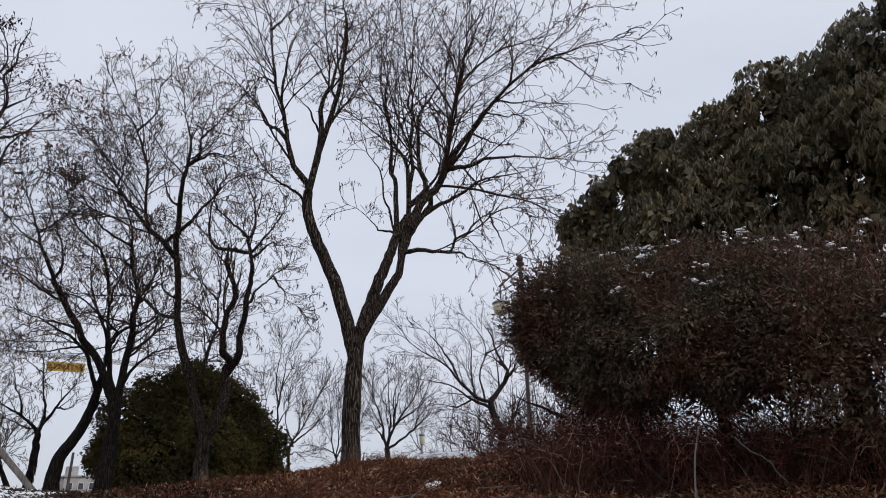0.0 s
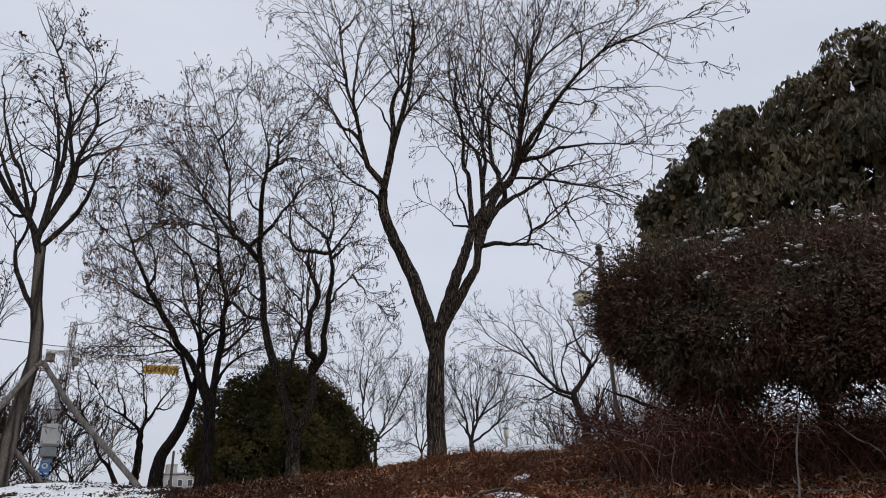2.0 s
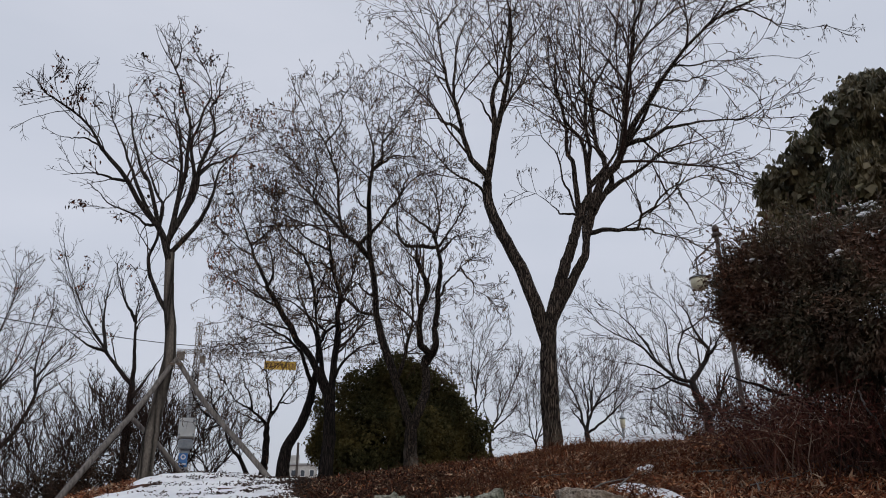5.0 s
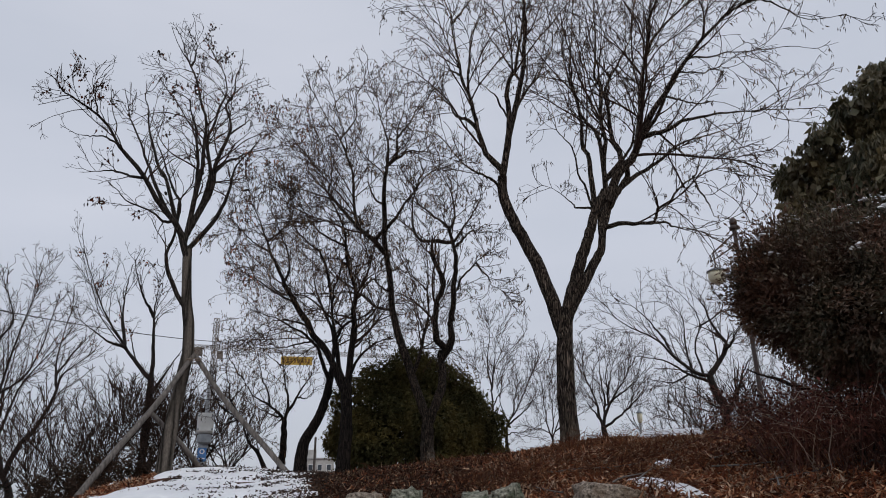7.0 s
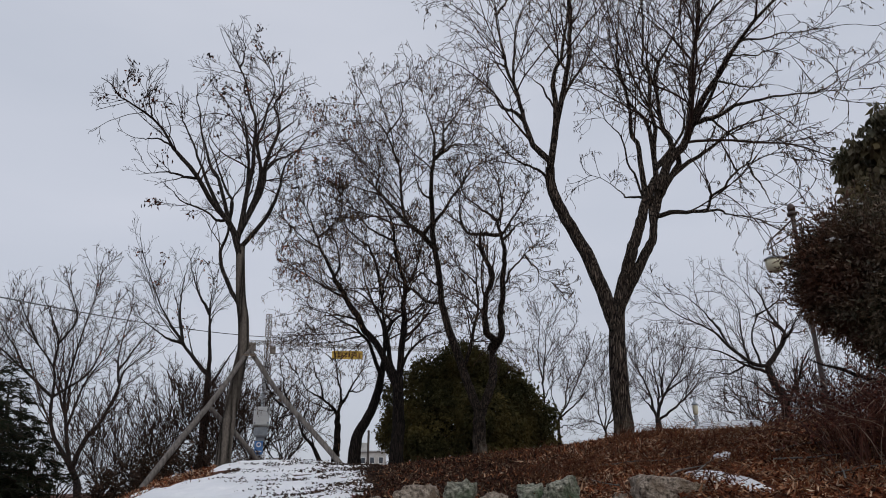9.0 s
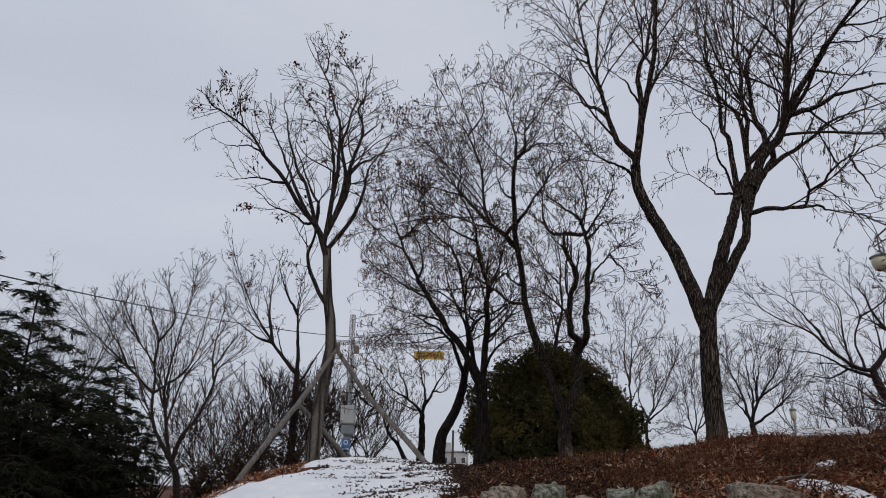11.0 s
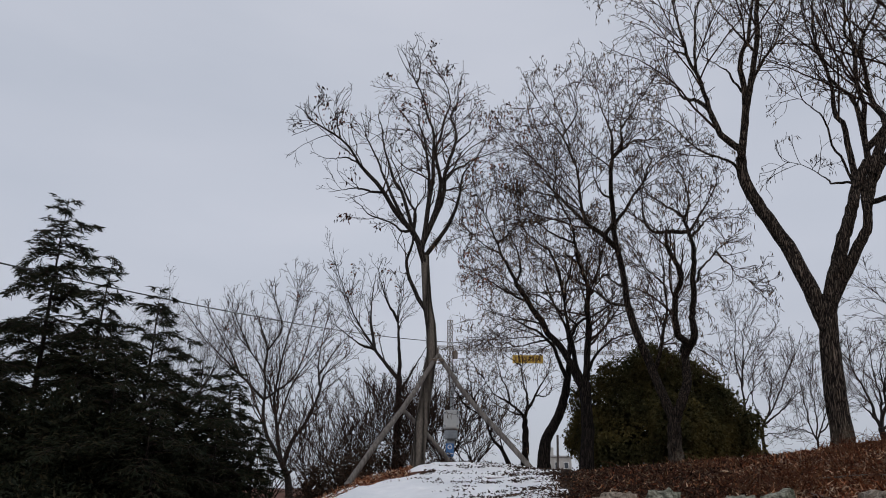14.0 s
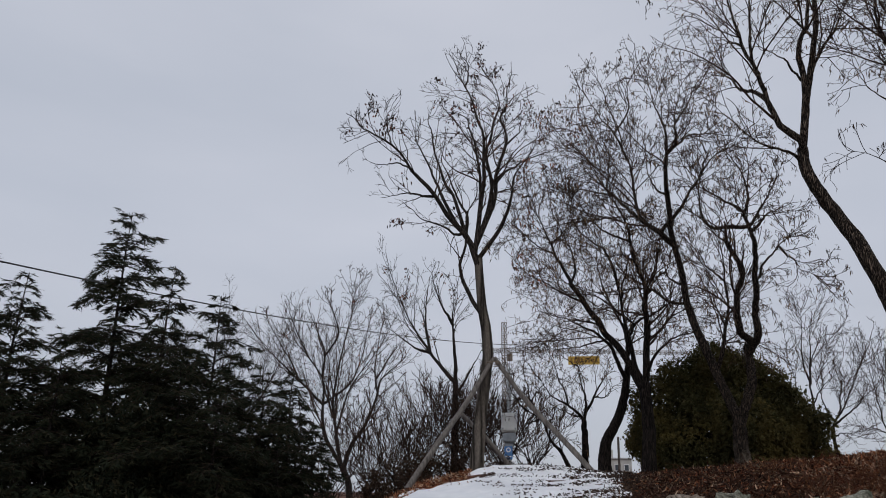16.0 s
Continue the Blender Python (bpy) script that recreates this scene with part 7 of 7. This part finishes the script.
# ---- stones at the foot of the mound ----
def stone(azimuth, r, z, size, seed, label):
    bm = bmesh.new()
    bmesh.ops.create_icosphere(bm, subdivisions=4, radius=1.0)
    o = Vector((seed * 7.3, seed * 1.9, 0))
    rg = random.Random(seed)
    cuts = [(Vector((rg.gauss(0, 1), rg.gauss(0, 1), rg.gauss(0, 1))).normalized(), rg.uniform(0.5, 0.75)) for _ in range(9)]
    for v in bm.verts:
        q = v.co.copy()
        q = Vector([math.copysign(abs(c) ** 0.62, c) for c in q]) * 0.85
        for a, h in cuts:
            over = q.dot(a) - h
            if over > 0:
                q -= a * over * 0.9
        q *= 1 + 0.22 * noise.noise(q * 1.1 + o) + 0.18 * noise.noise(q * 2.9 + o) + 0.12 * abs(noise.noise(q * 6 + o)) + 0.07 * noise.noise(q * 14 + o)
        v.co = Vector((q.x * size[0], q.y * size[1], q.z * size[2])) / 2
    for f in bm.faces:
        f.smooth = True
    x, y = polar(azimuth, r)
    ob = part("stone", bm, M_ROCK_MOSS if seed in (3, 5, 6) else M_ROCK)
    ob.matrix_world = pose(x, y, z, seed * 3 % 9 - 4, seed * 5 % 9 - 4, -azimuth + seed * 11 % 30 - 15)
    return tagged(ob, label, "stone", "stones at the foot of the mound")


for row in ((-6.6, 6.3, 1.38, (0.36, 0.3, 0.34), 11), (-3.7, 6.2, 1.42, (0.44, 0.34, 0.42), 2), (-0.6, 6.15, 1.45, (0.32, 0.3, 0.4), 3), (1.8, 6.0, 1.40, (0.3, 0.3, 0.36), 4),
            (4.5, 6.0, 1.46, (0.3, 0.3, 0.42), 5), (6.9, 5.85, 1.46, (0.42, 0.34, 0.42), 6), (10.3, 5.75, 1.38, (0.3, 0.3, 0.34), 7),
            (14.2, 5.7, 1.46, (0.64, 0.44, 0.46), 8), (20.5, 5.4, 1.3, (0.5, 0.4, 0.4), 9), (26, 5.2, 1.3, (0.45, 0.4, 0.36), 10)):
    stone(*row, "moss-greened granite boulder bedded in leaves" if row[4] in (3, 5, 6) else "brownish weathered granite boulder bedded in leaves")

snow_sheet("snow_patch", 1.79, 5.65, 77, 0.6, 0.125, 8, 1.1, "strip of old snow beside the foot stones", 0.022, 1.0, 0.02)
snow_sheet("snow_patch", *polar(17.8, 6.6), 10, 0.1, 0.08, 12, 0.5, "scrap of snow caught in dry grass", 0.05, 1.6, 0.012)
snow_sheet("snow_patch", *polar(18.7, 9.55), 18, 0.5, 0.34, 9, 2.2, "bank of snow lying along the crest", 0.075, 0.35, 0.03)

# ---- fallen leaves and dry grass ----
rng_l = np.random.default_rng(51)
N_LEAF = 195000
la = rng_l.uniform(-27, 56, N_LEAF)
lr = 5.0 + 7.4 * rng_l.random(N_LEAF) ** 1.15
lx1, ly1 = lr * np.sin(np.radians(la)), lr * np.cos(np.radians(la))
patch = np.sin(1.3 * lx1 + 2) * np.sin(1.1 * ly1 + 0.7) + 0.5 * np.sin(3.1 * lx1) * np.sin(2.7 * ly1 + 1)
bare = (la < -7.0 - 0.9 * np.clip(8.6 - lr, 0, 3) + 0.8 * patch) & (lr > 6.7)
keep = np.where((np.hypot((lx1 - 1.79 + 0.22 * (ly1 - 5.65)) / 0.13, (ly1 - 5.65) / 0.55) < 1) | ((np.abs(la - 18.5) < 3.3) & (np.abs(lr - 9.3) < 0.8)), rng_l.random(N_LEAF) < 0.05, True) & np.where(bare, rng_l.random(N_LEAF) < np.where((la < -18.2) & (lr > 9.3), 0.85, 0.015), rng_l.random(N_LEAF) < 0.92)
lx1, ly1 = lx1[keep], ly1[keep]
l_at = np.stack([lx1, ly1, ground_z(lx1, ly1) + rng_l.uniform(0.004, 0.05, len(lx1))], 1)
l_d = rng_l.normal(size=l_at.shape) * np.array([[1, 1, 0.42]])
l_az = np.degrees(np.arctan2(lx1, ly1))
# old marks the darker leaves, most of them at bearings -15 to 3
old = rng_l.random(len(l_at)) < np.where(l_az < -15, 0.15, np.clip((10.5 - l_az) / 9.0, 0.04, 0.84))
for is_dark, mat, text in ((False, M_LITTER, "thick carpet of curled rust-brown fallen leaves"), (True, M_LITTER_DARK, "darker brown leaves mixed among the rust-brown ones")):
    l_p, l_w = l_at[old == is_dark], l_d[old == is_dark]
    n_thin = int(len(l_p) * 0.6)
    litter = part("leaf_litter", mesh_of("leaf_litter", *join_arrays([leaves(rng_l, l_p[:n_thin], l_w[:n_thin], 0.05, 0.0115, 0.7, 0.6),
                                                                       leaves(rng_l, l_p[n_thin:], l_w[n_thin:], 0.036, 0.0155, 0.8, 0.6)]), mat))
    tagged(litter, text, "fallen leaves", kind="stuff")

rng_t = np.random.default_rng(57)
N_STRAND = 24000
ta, tr = 4 + 44 * rng_t.random(N_STRAND) ** 0.8, 5.3 + 3.0 * rng_t.random(N_STRAND) ** 0.8
tr = np.minimum(tr, np.interp(ta, CREST_AZ, CREST_R) - 0.4)
t_xy = np.stack([tr * np.sin(np.radians(ta)), tr * np.cos(np.radians(ta))], 1)
t_at = np.concatenate([t_xy, ground_z(t_xy[:, 0], t_xy[:, 1])[:, None] + rng_t.uniform(0.015, 0.045, (N_STRAND, 1))], 1)
t_at[np.hypot((t_xy[:, 0] - 1.79 + 0.22 * (t_xy[:, 1] - 5.65)) / 0.15, (t_xy[:, 1] - 5.65) / 0.6) < 1, 2] -= 0.2
t_d = rng_t.normal(size=t_at.shape) * np.array([[1, 0.6, 0.4]])
strands = part("plant_shreds", mesh_of("plant_shreds", *leaves(rng_t, t_at, t_d, rng_t.uniform(0.022, 0.05, N_STRAND), 0.0045, 0.3, 0.5), M_STRAND))
tagged(strands, "pale dry stalk shreds strewn over the fallen leaves", "dry stalks", kind="stuff")

rng_g = np.random.default_rng(52)
tuft = []
for k in range(170):
    a0, r0 = rng_g.normal(13, 6.5), rng_g.uniform(6.3, 9.3)
    if k < 3:
        a0, r0 = 17.5 + 0.12 * k, 5.72 + 0.06 * k
    x, y = polar(a0, r0)
    if 15.5 < a0 < 22 and r0 > 8.0:
        continue
    n = rng_g.integers(8, 22)
    at = np.stack([x + rng_g.normal(size=n) * 0.07, y + rng_g.normal(size=n) * 0.07], 1)
    z = ground_z(at[:, 0], at[:, 1])
    d = np.stack([rng_g.normal(size=n) * 0.7, rng_g.normal(size=n) * 0.7, np.ones(n)], 1)
    h = rng_g.uniform(0.08, 0.26, n)[:, None]
    bend = rng_g.normal(size=(n, 3)) * np.array([[0.12, 0.12, 0.03]])
    b0 = np.concatenate([at, z[:, None] - 0.02], 1)
    tuft.append(np.stack([b0, b0 + unit(d) * h * 0.5, b0 + unit(d) * h * 0.85 + bend * 0.5, b0 + unit(d) * h + bend - np.array([[0, 0, 0.02]])], 1))
tuft = np.concatenate(tuft)
grass = part("dry_grass", mesh_of("dry_grass", *tubes(tuft, np.broadcast_to(np.array([0.003, 0.0026, 0.002, 0.001]), tuft.shape[:2]), 3), M_STRAW))
tagged(grass, "withered russet grass tufts on the slope", "grass", kind="stuff")

rng_c = np.random.default_rng(53)
ca1 = rng_c.uniform(-8, 16.2, 16000)
cr1 = np.interp(ca1, CREST_AZ, CREST_R) + rng_c.normal(size=16000) * 0.3 - 0.1
c0 = np.stack([cr1 * np.sin(np.radians(ca1)), cr1 * np.cos(np.radians(ca1))], 1)
c0 = np.concatenate([c0, ground_z(c0[:, 0], c0[:, 1])[:, None]], 1)
crest_grass = part("crest_grass", mesh_of("crest_grass", *leaves(rng_c, c0, np.array([[0, 0, 1.0]]) + rng_c.normal(size=c0.shape) * 0.9, 0.05, 0.01, 0.2, 0.2), M_PALEGRASS))
tagged(crest_grass, "bleached short grass along the crest", "grass", kind="stuff")

# ---- fallen sticks ----
rng_k = np.random.default_rng(54)
for k in range(22):
    a0, r0 = rng_k.uniform(8, 46), rng_k.uniform(5.2, 7.2)
    x, y = polar(a0, r0)
    t, ln = rng_k.uniform(-0.6, 0.6) + (0 if k % 3 else 1.4), rng_k.uniform(0.25, 0.8)
    pts = []
    for s in (-0.5, -0.15, 0.2, 0.5):
        qx, qy = x + math.cos(t) * ln * s, y + math.sin(t) * ln * s
        pts.append((qx - x, qy - y, on_ground(qx, qy, 0.035 + 0.03 * rng_k.random()) - on_ground(x, y)))
    stick = thing("fallen_stick", pose(x, y, on_ground(x, y)), "bare grey stick fallen among the leaves", "stick", "fallen sticks on the slope")
    part("stem", stem_mesh("stem", pts, rng_k.uniform(0.004, 0.008), 0.003, M_POLE, rng_k, 6, 10, 0.006)[2], parent=stick)

DEAD_WOOD = [((24.1, 6.7, 2.5), (26.4, 6.5, 2.34), (29.0, 6.3, 2.16), 0.005, 0.026), ((25.0, 6.5, 2.1), (27.0, 6.4, 2.0), (29.0, 6.3, 1.92), 0.012, 0.006),
             ((28.4, 6.45, 1.79), (30.5, 6.3, 1.78), (32.7, 6.15, 1.75), 0.013, 0.009), ((29.4, 6.0, 1.7), (30.5, 6.0, 1.71), (31.6, 6.0, 1.7), 0.008, 0.005),
             ((31.65, 5.75, 2.2), (32.2, 5.78, 2.02), (32.95, 5.85, 1.82), 0.007, 0.006), ((38.5, 5.5, 2.0), (40.0, 5.4, 1.86), (41.5, 5.3, 1.7), 0.005, 0.003)]
for k, (q0, q1, q2, ra_, rb_) in enumerate(DEAD_WOOD):
    ends = [np.array([*polar(a, r), z]) for a, r, z in (q0, q1, q2)]
    foot = ends[2]
    wood = thing("dead_branch", pose(*foot), "grey dead branch lying across the brambles", "branch", "dead branches among the brambles")
    part("stem", stem_mesh("stem", [tuple(q - foot) for q in ends], ra_, rb_, M_POLE if k else M_BARK_BLACK, rng_k, 8, 14, 0.02)[2], parent=wood)

rng_d = np.random.default_rng(55)
N_DEAD = 130
da, dr = -6.8 - 11 * rng_d.random(N_DEAD) ** 2.2, rng_d.uniform(7.0, 11.4, N_DEAD)
dx, dy = dr * np.sin(np.radians(da)), dr * np.cos(np.radians(da))
wide = np.repeat(rng_d.uniform(0.03, 0.16, N_DEAD), 24)[:, None]
d0 = np.repeat(np.stack([dx, dy], 1), 24, axis=0) + rng_d.normal(size=(N_DEAD * 24, 2)) * np.concatenate([wide, wide * 0.15], 1)
d0 = np.concatenate([d0, ground_z(d0[:, 0], d0[:, 1])[:, None] + 0.055 + rng_d.random((len(d0), 1)) * 0.02], 1)
dead = part("dead_grass", mesh_of("dead_grass", *leaves(rng_d, d0, np.array([[0, 0, 0.1]]) + rng_d.normal(size=d0.shape) * np.array([[1, 0.5, 0.2]]), 0.036, 0.016, 0.3, 0.3), M_BROWN))
tagged(dead, "dark dead grass poking through the snow", "grass", kind="stuff")
